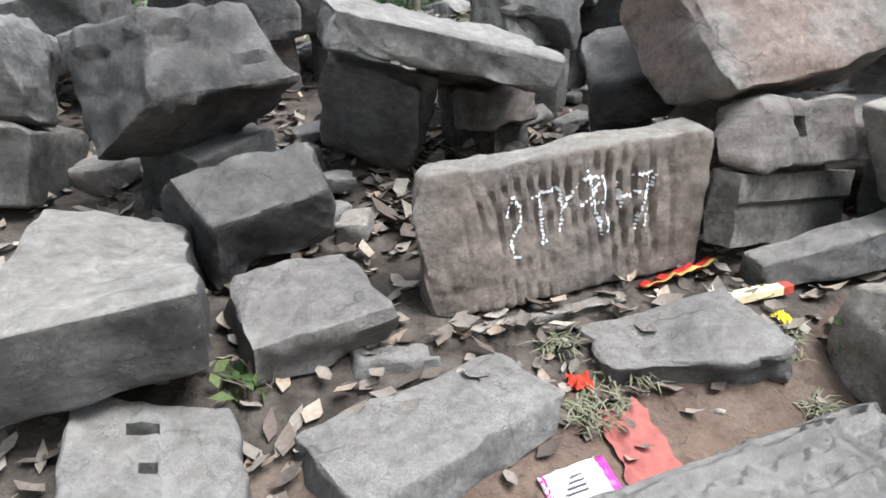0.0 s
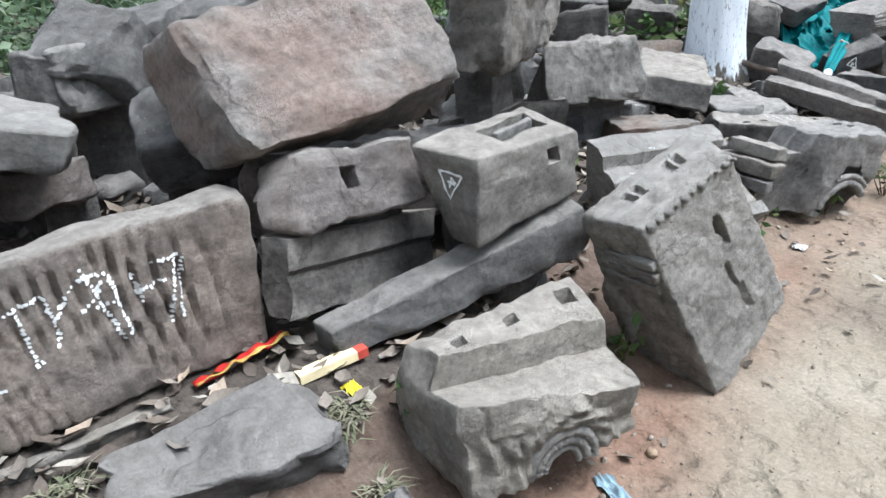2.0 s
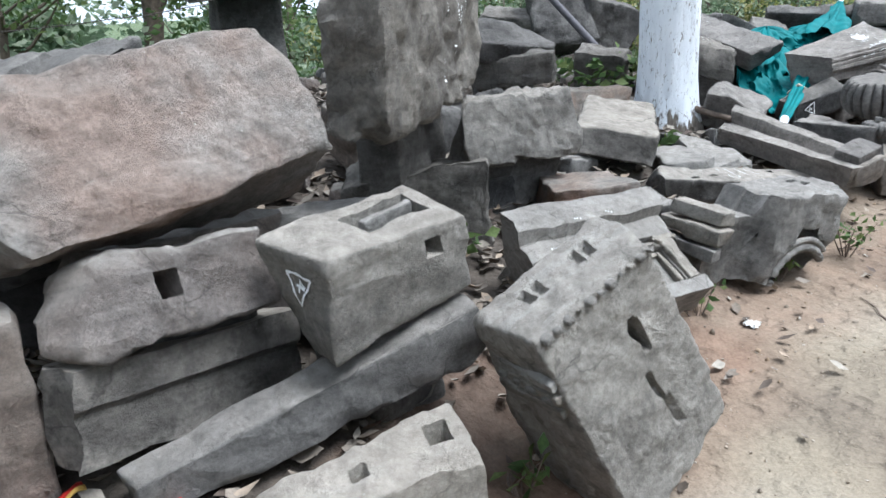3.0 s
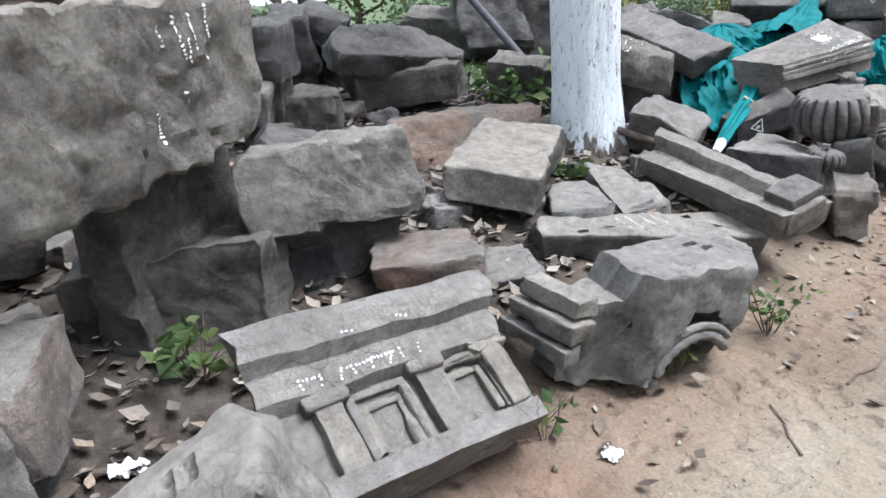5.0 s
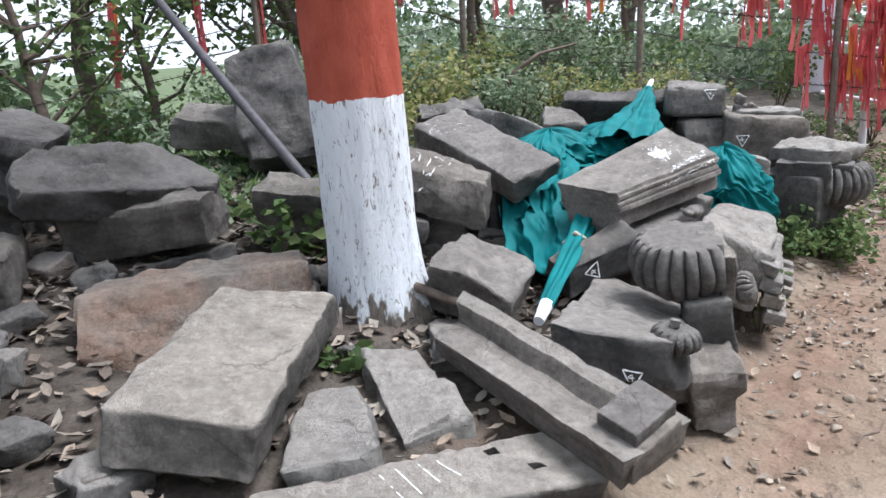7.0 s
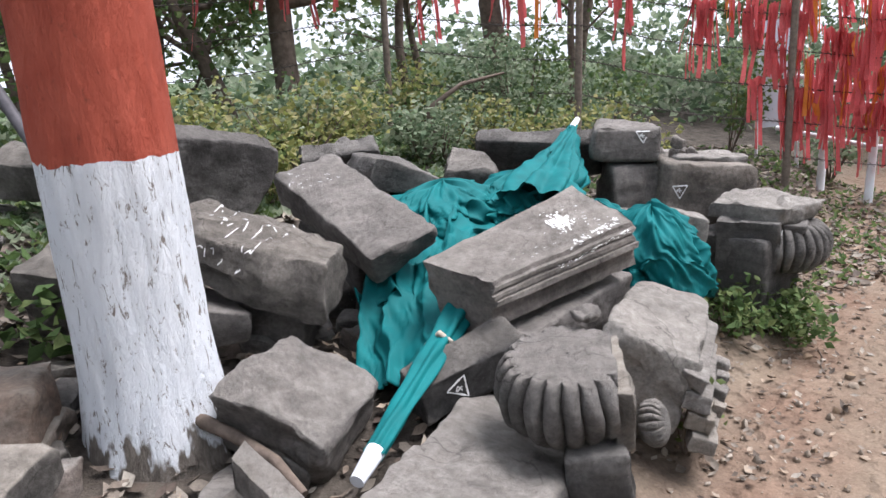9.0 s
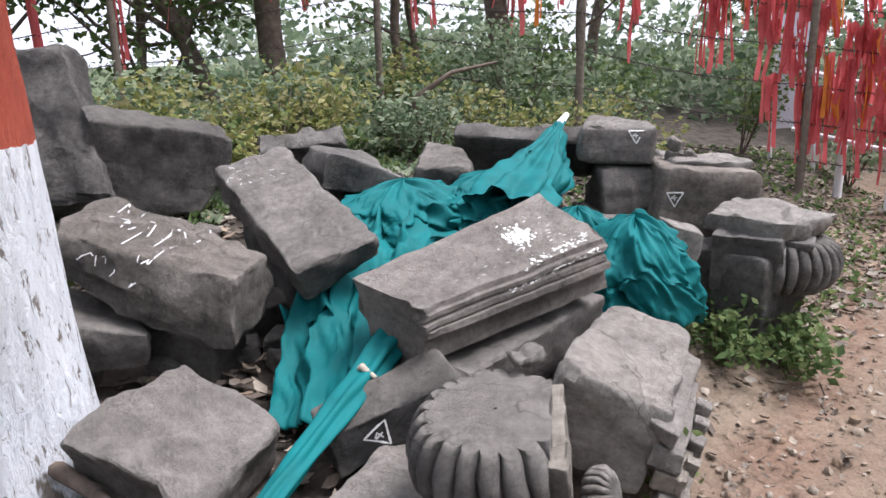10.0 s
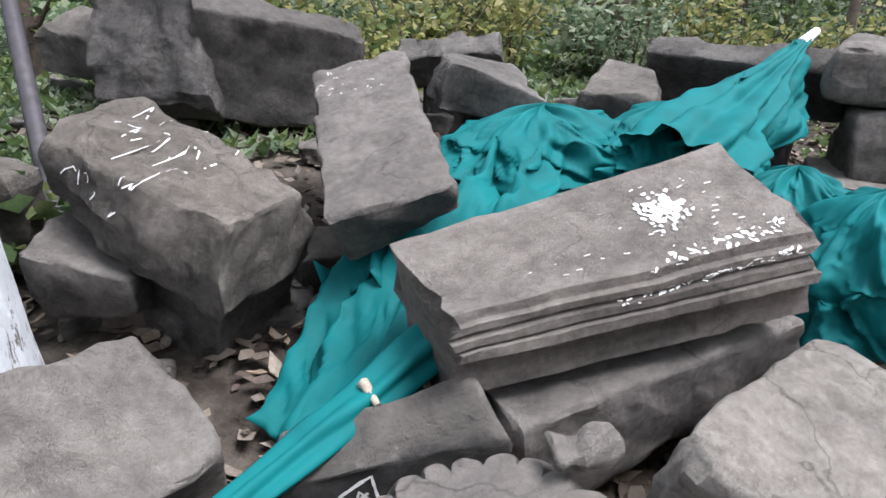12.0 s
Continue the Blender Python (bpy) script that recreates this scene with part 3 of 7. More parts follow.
BLK["A3"] = rock("broken_block", "heavy dark broken stone block with a pale split face", (-0.501, 1.788, 0.909), (54.2, 6.4, 57.4), (0.46, 0.348, 0.368), 4, DARK, r=0.065, rough=0.027000000000000003, cuts=10, chip=0.2, group="stones of the pile", skew={"lfd": (-0.05, -0.01, -0.03), "rfd": (-0, 0.03, 0.01), "lbd": (-0.01, 0.04, 0.02), "rft": (0.01, 0.03, 0.03), "lbt": (0.07, -0.07, -0), "rbt": (-0.02, -0.01, -0.03)})
BLK["A4"] = rock("boulder", "weathered grey boulder with pale specks", (-1.22, 1.95, 0.9), (10, 10, 100), (0.5, 0.42, 0.36), 5, GREY, r=0.078, rough=0.027000000000000003, cuts=11, chip=0.26, category="boulder", group="stones of the pile")
BLK["A5"] = rock("stone_block", "rough dark grey stone block lying tilted", (-0.250, 1.589, 0.587), (28.5, -2.2, 46.9), (0.405, 0.261, 0.238), 6, DARK, r=0.039, rough=0.0189, cuts=6, chip=0.15, group="stones of the pile", skew={"lfd": (0.03, -0.02, -0), "rfd": (0.01, 0.01, 0.02), "lbd": (-0.02, 0.04, 0.03), "rft": (-0.05, 0.02, -0.02), "lbt": (-0.01, -0.03, -0.03), "rbt": (0.03, -0.03, -0)})
BLK["A6"] = rock("stone_block", "pale dusty stone block with rough broken sides", (-0.04, 1.282, 0.405), (4.8, -2.4, 34.6), (0.353, 0.3, 0.169), 7, TAUPE, r=0.039, rough=0.0189, cuts=6, chip=0.125, group="stones of the pile", skew={"lfd": (-0.01, 0.02, 0.02), "rfd": (-0, 0.03, 0.03), "lbd": (-0.03, -0.01, -0.02), "lft": (-0.02, -0.01, -0.02), "rft": (0.01, -0.02, -0.02), "lbt": (0.05, -0.01, 0)})
BLK["A7"] = rock("boulder", "upright grey boulder with pale lichen specks", (-0.017, 2.244, 0.715), (16.8, 13.7, 0.2), (0.372, 0.228, 0.339), 8, GREY, r=0.065, rough=0.02025, cuts=11, chip=0.26, category="boulder", group="stones of the pile", skew={"lfd": (0.03, 0.02, 0.02), "rfd": (-0.02, -0, 0), "lft": (-0.03, 0.01, 0.03), "rft": (0.02, 0.01, 0.01), "lbt": (0.01, -0.01, -0.03), "rbt": (-0.01, -0.01, -0.03)})
BLK["A8"] = rock("stone_slab", "long grey stone slab lying across other stones", (0.199, 2.145, 0.957), (0.7, 12.4, 12), (0.731, 0.386, 0.138), 9, GREY, r=0.0325, rough=0.0189, cuts=5, chip=0.125, category="stone slab", group="stones of the pile", skew={"lfd": (0.04, 0, 0.01), "rfd": (-0.01, 0, 0.01), "lft": (-0.04, -0, 0), "rft": (0.02, -0.01, -0.02), "rbt": (-0.01, 0.01, 0)})
BLK["A10"] = rock("stone_slab", "long pale dusty stone slab with a brown broken side", (0.311, 1.011, 0.265), (-6.7, 0, 42.8), (0.547, 0.271, 0.157), 10, PALE, r=0.039, rough=0.016200000000000003, cuts=5, chip=0.125, category="stone slab", group="stones of the pile", skew={"rfd": (-0.05, -0.01, 0.06), "lft": (0, -0.02, -0.02), "rft": (0.02, 0.02, -0.03), "rbt": (0.02, 0, -0.01)})
BLK["A11"] = rock("stone_slab", "flat grey stone slab half sunk in the soil", (0.92, 1.425, 0.262), (7.1, -8.7, 10.9), (0.48, 0.235, 0.19), 11, PALE, r=0.039, rough=0.0189, cuts=7, chip=0.17500000000000002, category="stone slab", group="stones of the pile", skew={"lfd": (0.01, 0.04, 0.05), "rfd": (0.03, -0, 0.02), "rft": (0.03, -0.03, -0.05), "lbt": (0.01, -0.02, -0.03), "rbt": (-0.07, -0, 0.02)})
BLK["A12"] = rock("kerb_stone", "narrow grey stone strip under the inscribed block", (0.568, 1.516, 0.293), (0.1, -1, 26.8), (0.51, 0.085, 0.094), 12, GREY, r=0.026000000000000002, rough=0.013500000000000002, cuts=3, chip=0.1, category="stone slab", group="stones of the pile", skew={"lfd": (0, 0.02, 0.03), "rfd": (0, 0.02, 0.03), "rft": (-0.01, -0, -0.02), "lbt": (-0, -0.02, -0.03), "rbt": (0.01, -0.02, -0.02)})
BLK["G"] = rock("granite_block", "massive pitted granite block with a pinkish face", (1.287, 2.259, 1.005), (-36.6, -3.4, 33.5), (0.861, 0.296, 0.416), 13, GRANITE, r=0.039, rough=0.016200000000000003, cuts=5, chip=0.11249999999999999, step=0.035, group="stones of the pile", skew={"lfd": (-0, -0.03, -0.05), "lbd": (-0.01, -0.04, 0.05), "lft": (-0, 0.02, -0.04), "lbt": (0.02, 0.04, 0.03)})
BLK["H"] = rock("holed_block", "brown stone block with a square hole", (1.312, 2.002, 0.71), (-22.6, 8.7, 34.4), (0.461, 0.151, 0.192), 14, BROWN, r=0.0325, rough=0.0189, cuts=4, chip=0.1, holes=(("f", (-0.08, -0.025), (-0.015, 0.04), 0.12),), group="stones of the pile", skew={"lfd": (0.02, 0.02, -0.01), "rfd": (0.02, 0, 0), "lbd": (-0.05, -0.03, 0.02), "lft": (0.04, 0.03, -0.01), "rft": (-0.02, -0.02, 0)})
BLK["U"] = moulded("stepped_block", "long grey stone block with a stepped moulding", (1.322, 1.982, 0.479), (-11, 9.9, 39.3), (0.616, 0.154, 0.224), 15, [(-.5,.5),(-.5,.14),(-.36,.06),(-.36,-.5),(.5,-.5),(.5,.5)], DUST_LIT, group="stones of the pile", skew={"lfd": (0.02, 0.03, 0), "lbd": (-0.01, -0.02, 0), "lft": (0, 0.03, -0.01), "lbt": (-0.01, -0.04, 0.01)})
BLK["T"] = rock("mortised_block", "tapered grey block with a white triangle and round hole", (1.805, 2.004, 0.678), (0.5, -7.1, 28.2), (0.441, 0.219, 0.271), 16, PALE, r=0.026000000000000002, rough=0.0108, cuts=2, chip=0.075, holes=(("f", (0.075, 0.12), (0.045, 0.095), 0.08), ("t", (-0.02, 0.17), (-0.03, 0.06), 0.05)), step=0.03, group="stones of the pile", skew={"lfd": (0, 0.02, 0.01), "rfd": (0, 0.01, 0.02), "lbd": (0.03, -0.05, -0.02), "lft": (0.02, 0.01, 0), "rft": (0, -0.01, -0.05), "lbt": (-0.02, 0.04, 0.02), "rbt": (-0.03, -0.03, 0.02)})
BLK["B"] = rock("stone_beam", "long grey stone beam lying along the pile", (1.624, 1.898, 0.408), (0.6, -8.9, 17.4), (0.915, 0.155, 0.169), 17, GREY, r=0.0325, rough=0.016200000000000003, cuts=5, chip=0.1, category="stone beam", group="stones of the pile", skew={"lfd": (-0.01, 0.01, 0.05), "lft": (0.02, 0.03, -0.04), "lbt": (-0, -0.05, -0.02)})
BLK["L"] = rock("lotus_block", "carved grey block with a lotus medallion and round holes", (1.651, 1.469, 0.275), (0.9, 2.8, 14.6), (0.533, 0.31, 0.315), 18, TAN, r=0.039, rough=0.013500000000000002, cuts=3, chip=0.075, holes=(("t", (-0.17, -0.14), (0.03, 0.055), 0.05), ("t", (0.0, 0.03), (0.06, 0.085), 0.05), ("t", (0.18, 0.23), (0.07, 0.11), 0.06)), shape=front_step, carve=medallion, step=0.0125, category="carved stone", group="stones of the pile", skew={"lfd": (0.03, -0.01, 0.01), "rfd": (0.01, 0.01, 0.02), "lft": (-0.01, 0.03, 0.04), "rft": (-0.03, -0.02, -0.07), "lbt": (-0.01, -0.03, -0.02), "rbt": (0.02, 0.02, 0.03)})
BLK["S"] = rock("carved_slab", "leaning carved stone panel with a smooth face and keyhole slot", (2.369, 1.841, 0.364), (-5.1, -22.9, 16.6), (0.439, 0.267, 0.612), 19, TAN, r=0.026000000000000002, rough=0.0108, cuts=3, chip=0.075, holes=(("t", (-0.12, -0.1), (0.0, 0.06), 0.02), ("t", (-0.08, -0.06), (0.0, 0.06), 0.02), ("t", (0.05, 0.07), (0.0, 0.06), 0.02), ("t", (0.09, 0.11), (0.0, 0.06), 0.02)), carve=keyhole, step=0.011, category="carved stone", group="stones of the pile", skew={"lfd": (0.01, -0.06, -0.01), "rfd": (0.02, 0.02, -0), "lbd": (-0.03, 0.03, 0.02), "lft": (0.01, 0.02, -0), "rft": (-0.04, 0.03, -0.01), "rbt": (0.03, -0.04, 0.02)})
BLK["P"] = moulded("niche_panel", "carved stone panel with stepped niches and chalk marks", (2.769, 2.547, 0.336), (33.7, 3.3, 20.3), (0.744, 0.464, 0.218), 20, [(.5,-.5),(.5,.5),(.3,.5),(.27,.3),(.1,.3),(.07,.12),(-.36,.12),(-.38,.4),(-.5,.4),(-.5,-.5)], TAN, group="stones of the pile", skew={"lbd": (0.05, -0.05, 0), "rft": (-0.02, 0, -0.03), "lbt": (-0.05, 0.03, 0.02), "rbt": (0.02, 0.01, 0.01)})
BLK["Q"] = rock("stone_slab", "flat pale stone slab with peg holes and chalk scratches", (4.042, 3.465, 0.28), (9, 9.4, -1.2), (0.999, 0.233, 0.163), 21, DUST_LIT, r=0.039, rough=0.013500000000000002, cuts=5, chip=0.125, holes=(("t", (-0.33, -0.29), (-0.08, -0.05), 0.04), ("t", (0.24, 0.28), (0.06, 0.08), 0.04), ("t", (0.33, 0.37), (-0.03, -0.01), 0.04)), category="stone slab", group="stones of the pile", skew={"lfd": (-0.02, 0.03, 0.04), "lft": (-0.03, 0.03, -0.03), "rft": (0.04, -0.02, 0), "lbt": (0.05, -0.06, -0.01), "rbt": (-0.04, 0.03, -0)})
BLK["J"] = rock("arch_stone", "carved arch stone with a flat top and moulded end", (3.767, 2.895, 0.251), (5, 8.3, 11.4), (0.82, 0.334, 0.386), 22, PALE, r=0.039, rough=0.013500000000000002, cuts=3, chip=0.1, shape=arch_cut, step=0.028, holes=(("t", (0.12, 0.17), (0.05, 0.07), 0.05), ("t", (0.17, 0.21), (0.0, 0.02), 0.05)), category="carved stone", group="stones of the pile", skew={"lfd": (-0.05, -0.01, 0.01), "rfd": (-0.02, 0.02, -0), "rft": (-0.01, -0.01, 0.01), "lbt": (0.05, -0.03, -0.04), "rbt": (0.03, 0.02, 0.02)})
BLK["K"] = rock("stone_block", "massive reddish-grey stone block with white scratches", (2.152, 2.894, 1.164), (3.5, -2.4, 58.2), (1.097, 0.252, 0.442), 23, GREY, r=0.052000000000000005, rough=0.0216, cuts=10, chip=0.2, layers=0.018, step=0.03, group="stones of the pile", skew={"lfd": (-0.01, 0.04, -0.01), "rfd": (-0.02, -0.02, -0), "lbd": (-0.01, -0.01, 0.02), "lft": (0.01, -0.01, 0.02), "rft": (0.02, 0.02, 0.02), "lbt": (0.02, -0.02, -0.04)})
BLK["C"] = rock("stone_block", "rough grey stone block with lichen patches", (2.733, 3.364, 0.744), (-8, 3.7, 19.9), (0.647, 0.219, 0.319), 24, GREY, r=0.039, rough=0.0216, cuts=10, chip=0.2, group="stones of the pile", skew={"lfd": (-0.04, 0.02, 0.02), "rfd": (0.03, -0.01, -0), "lft": (-0.06, 0.01, -0.04), "rft": (-0.04, 0.04, 0), "lbt": (0.11, -0.06, 0.01)})
BLK["D"] = rock("stone_block", "flat-topped pale stone block near the painted tree", (3.681, 4.097, 0.553), (3.6, 7.7, -29.5), (0.425, 0.91, 0.154), 25, DUST_LIT, r=0.039, rough=0.016200000000000003, cuts=4, chip=0.08750000000000001, group="stones of the pile", skew={"lfd": (0.02, -0.05, 0.02), "rfd": (-0.02, -0.01, -0.01), "rbd": (0.03, 0.02, 0.03), "lft": (-0.02, 0.04, -0), "rft": (-0.01, 0.02, -0.01), "lbt": (0.01, -0.07, -0), "rbt": (-0, 0.04, -0.02)})
BLK["I"] = rock("boulder", "broken grey boulder under larger blocks", (2.22, 3.2, 0.47), (4, 3, -8), (0.66, 0.4, 0.46), 26, DARK, r=0.052000000000000005, rough=0.0216, cuts=11, chip=0.26, category="boulder", group="stones of the pile")
BLK["A27"] = rock("stone_slab", "low tan stone slab with a dry leaf on it", (3.032, 3.252, 0.423), (-5, 2, -12.9), (0.387, 0.422, 0.151), 27, RUST, r=0.039, rough=0.016200000000000003, cuts=5, chip=0.125, category="stone slab", group="stones of the pile", skew={"lfd": (0.01, 0.02, 0.04), "lft": (-0, 0.01, -0.03), "rft": (0.02, -0.03, 0), "rbt": (-0.02, -0, -0.01)})
BLK["A29"] = rock("stone_block", "reddish-brown sandstone block with a wavy upper edge", (3.657, 4.777, 0.515), (-16.1, 1.3, -5.2), (0.857, 0.454, 0.377), 28, RUST, r=0.052000000000000005, rough=0.0216, cuts=10, chip=0.2, group="stones of the pile", skew={"lfd": (-0.03, -0.1, 0.04), "lft": (-0.02, 0.08, -0.05), "rft": (-0.01, 0.05, -0.04), "lbt": (0.05, -0, 0), "rbt": (0, -0.02, 0.05)})
BLK["A30"] = rock("stone_slab", "dark thin stone slab behind the reddish block", (3.473, 5.379, 0.544), (-16.9, -4.3, 6.7), (0.809, 0.347, 0.129), 29, DARK, r=0.039, rough=0.016200000000000003, cuts=5, chip=0.15, category="stone slab", group="stones of the pile", skew={"lfd": (-0, -0.01, 0.01), "rfd": (0, -0, 0.03), "lft": (0, 0.01, -0.02), "rft": (-0, -0, -0.03)})
BLK["E"] = rock("broken_block", "dark broken stone block with a notch in its top", (3.545, 5.443, 0.800), (5, -0.5, -25.3), (0.667, 0.401, 0.265), 30, DARK, r=0.039, rough=0.0216, cuts=10, chip=0.2, group="stones of the pile", skew={"lfd": (-0.06, -0.04, -0.02), "rfd": (0.02, 0.05, 0.05), "lft": (-0.09, -0.04, -0.03), "rft": (0.04, 0.04, 0), "lbt": (0.15, 0.02, 0.03), "rbt": (-0.06, -0.03, -0.03)})
BLK["A32"] = rock("stone_slab", "long dark split stone slab on the pile", (3.402, 5.477, 0.996), (23.2, 7.5, 12.1), (0.843, 0.414, 0.184), 31, DARK, r=0.039, rough=0.0216, cuts=10, chip=0.2, category="stone slab", group="stones of the pile", skew={"lfd": (-0.06, 0.02, 0.02), "rfd": (0.08, -0.02, 0.01), "lft": (-0.07, 0.04, -0.03), "rft": (0.12, -0.03, -0.01), "lbt": (0.14, -0.04, 0.02), "rbt": (-0.21, 0.03, -0.02)})
BLK["A33"] = rock("boulder", "squarish grey boulder in the pile", (2.809, 5.201, 0.738), (-1.7, 7.3, -5.6), (0.386, 0.513, 0.224), 32, DARK, r=0.052000000000000005, rough=0.0216, cuts=11, chip=0.26, category="boulder", group="stones of the pile", skew={"lfd": (-0, 0.01, 0.06), "rfd": (0.02, -0.01, -0.03), "lft": (-0.01, 0.01, -0.02), "lbt": (0.02, -0.01, -0.02), "rbt": (-0.03, 0, 0.03)})
BLK["A34"] = rock("boulder", "dark grey boulder at the back of the pile", (2.603, 4.981, 1.11), (4.3, 0.1, -16.5), (0.32, 0.396, 0.317), 33, DARK, r=0.065, rough=0.0216, cuts=11, chip=0.26, category="boulder", group="stones of the pile", skew={"lfd": (0.02, 0.02, 0.04), "rfd": (-0.01, -0, -0.01), "lft": (0, -0.03, -0.02), "rft": (-0.01, 0.02, -0.01)})
BLK["A35"] = rock("boulder", "dark pointed boulder at the back of the pile", (2.836, 5.84, 1.101), (19.5, -2.3, -10.6), (0.28, 0.364, 0.407), 34, DARK, r=0.065, rough=0.0216, cuts=11, chip=0.26, category="boulder", group="stones of the pile", skew={"lfd": (-0.01, -0.01, -0.01), "rfd": (0, 0.01, 0.02), "lft": (0.03, 0.01, -0.01), "rft": (-0.02, -0, 0)})
BLK["A36"] = rock("boulder", "rounded grey boulder at the back of the pile", (3.04, 5.906, 1.172), (3.3, 21.5, -12.8), (0.316, 0.522, 0.216), 35, DARK, r=0.078, rough=0.016200000000000003, cuts=11, chip=0.26, category="boulder", group="stones of the pile", skew={"rfd": (-0.07, -0.02, 0.01), "lft": (0.02, -0, -0.04), "rft": (0.05, 0.01, 0.03)})
BLK["A37"] = rock("stone_slab", "grey wedge-shaped stone slab", (2.71, 4.374, 0.587), (2.1, 23.7, -0.1), (0.477, 0.717, 0.227), 36, DARK, r=0.039, rough=0.016200000000000003, cuts=10, chip=0.2, category="stone slab", group="stones of the pile", skew={"lbt": (0.03, -0, 0.01), "rbt": (-0.02, 0.01, -0.01)})
BLK["A39"] = rock("standing_slab", "tall dark stone slab standing on end at the back", (4.450, 6.605, 1.186), (-29.4, -7.5, -11.3), (0.483, 0.208, 0.829), 37, DARK, r=0.052000000000000005, rough=0.0189, cuts=10, chip=0.2, category="stone slab", group="stones of the pile", skew={"lfd": (0.02, 0.01, 0.07), "rfd": (0.04, -0.04, -0.05), "lft": (-0.01, 0.03, -0.04), "rft": (-0.05, 0, 0.03)})
BLK["A40"] = rock("boulder", "small dark boulder below the wire fence", (4.11, 6.908, 1.064), (14.3, 8.6, -38.4), (0.534, 0.294, 0.236), 38, DARK, r=0.065, rough=0.0189, cuts=11, chip=0.26, category="boulder", group="stones of the pile", skew={"lfd": (-0.02, -0.01, 0.01), "rfd": (0.02, 0.01, -0), "lft": (0.02, 0, -0.01), "rft": (-0.02, -0, 0)})
BLK["V"] = rock("broken_block", "grey boulder-like block with white chalk scratches", (4.852, 5.078, 0.833), (1.6, 18.1, -34.4), (0.632, 0.348, 0.251), 39, DARK, r=0.052000000000000005, rough=0.0216, cuts=10, chip=0.2, group="stones of the pile", skew={"lfd": (0.03, 0.02, 0.06), "rfd": (0.05, -0.08, -0.01), "rbd": (0.01, 0.04, 0), "lft": (0, 0.02, -0.05), "rft": (-0.03, 0.05, -0.01), "lbt": (-0.03, -0.01, 0.02), "rbt": (-0.03, -0.03, -0.01)})
BLK["N"] = rock("stone_slab", "long grey stone slab leaning up the pile", (5.375, 5.478, 0.898), (11, -14.8, 1.8), (0.333, 1.072, 0.162), 40, TAUPE, r=0.039, rough=0.016200000000000003, cuts=5, chip=0.11249999999999999, category="stone slab", group="stones of the pile", skew={"lfd": (0, 0.01, -0.01), "rfd": (-0.01, 0.02, 0.05), "lft": (0, -0.03, -0), "rft": (-0.01, -0.01, -0.03), "lbt": (0, -0.01, 0.01), "rbt": (0.01, 0.02, -0.01)})
BLK["O"] = rock("stone_block", "grey stone block with a grooved lower edge", (4.789, 4.472, 0.492), (7.3, 25.6, -45.9), (0.380, 0.354, 0.266), 41, TAUPE, r=0.039, rough=0.0189, cuts=6, chip=0.15, group="stones of the pile", skew={"rfd": (-0, 0.05, 0.04), "lft": (-0, -0.05, 0.04), "rft": (-0.02, 0, -0.04), "lbt": (0.02, 0.02, -0.03), "rbt": (0, -0.02, -0.01)})
BLK["M"] = moulded("moulded_beam", "moulded stone beam with white splashes resting on green cloth", (5.831, 4.6, 0.744), (-3.3, -8.7, 10.9), (0.797, 0.323, 0.25), 42, [(-.44,.5),(-.45,.4),(-.485,.38),(-.485,.29),(-.455,.27),(-.49,.2),(-.49,.11),(-.46,.09),(-.5,.05),(-.5,-.07),(-.43,-.11),(-.42,-.5),(.5,-.5),(.5,.5)], TAUPE, group="stones of the pile", skew={"lfd": (-0, 0.01, 0.07), "lbd": (0.01, -0.04, -0.06), "lft": (0.02, 0, -0.02), "rft": (-0, 0, -0.07), "lbt": (-0.02, 0.04, 0.02), "rbt": (-0, -0.01, 0.07)})
BLK["M2"] = rock("stone_beam", "brown stone beam under the moulded beam", (5.9, 4.63, 0.5), (4.4, -4.4, 22.5), (0.812, 0.29, 0.26), 43, TAUPE, r=0.039, rough=0.016200000000000003, cuts=5, chip=0.125, category="stone beam", group="stones of the pile", skew={"rfd": (0.02, 0.01, 0.02), "rft": (-0.02, -0.01, -0.03)})
BLK["Y"] = rock("marked_stone", "dark stone with a white painted triangle mark", (5.365, 4.4, 0.5), (13.3, -15, -3.2), (0.42, 0.19, 0.19), 44, BLACK, r=0.039, rough=0.013500000000000002, cuts=5, chip=0.125, group="stones of the pile", skew={"lfd": (0, 0.01, 0.02), "rfd": (-0.01, 0.01, 0.02), "lft": (0, 0.03, -0.01), "rft": (0.02, 0.02, -0.04), "lbt": (0.01, -0.02, -0.02), "rbt": (-0.02, -0.05, 0.04)})
BLK["R"] = moulded("channelled_beam", "grey stone beam with a cut channel along its top", (4.606, 3.707, 0.384), (11.7, 9.2, -76.6), (0.931, 0.251, 0.159), 45, [(-.5,-.5),(-.5,.5),(-.24,.5),(-.18,.22),(.1,.12),(.26,.5),(.5,.5),(.5,-.5)], TAUPE, group="stones of the pile", skew={"lfd": (0.01, 0.03, 0.01), "rfd": (-0.01, -0.02, 0.04), "lft": (0.03, 0.01, -0.04), "rft": (0.01, -0.03, 0.02), "lbt": (-0.04, -0.03, 0.03), "rbt": (0.01, 0.03, -0.05)})
BLK["Z"] = rock("carved_bracket", "dark carved bracket stone with a ribbed knob", (5.197, 3.956, 0.343), (-10.6, 3.8, -49.5), (0.427, 0.86, 0.199), 46, DUST_LIT, r=0.039, rough=0.016200000000000003, cuts=4, chip=0.125, category="carved stone", group="stones of the pile", skew={"lfd": (0.03, 0.01, 0.02), "rfd": (0.04, -0.02, 0.02), "lft": (-0.03, 0, -0.03), "rft": (-0.01, -0, -0.01), "lbt": (0, 0.02, 0.05), "rbt": (-0.03, -0.01, -0.05)})
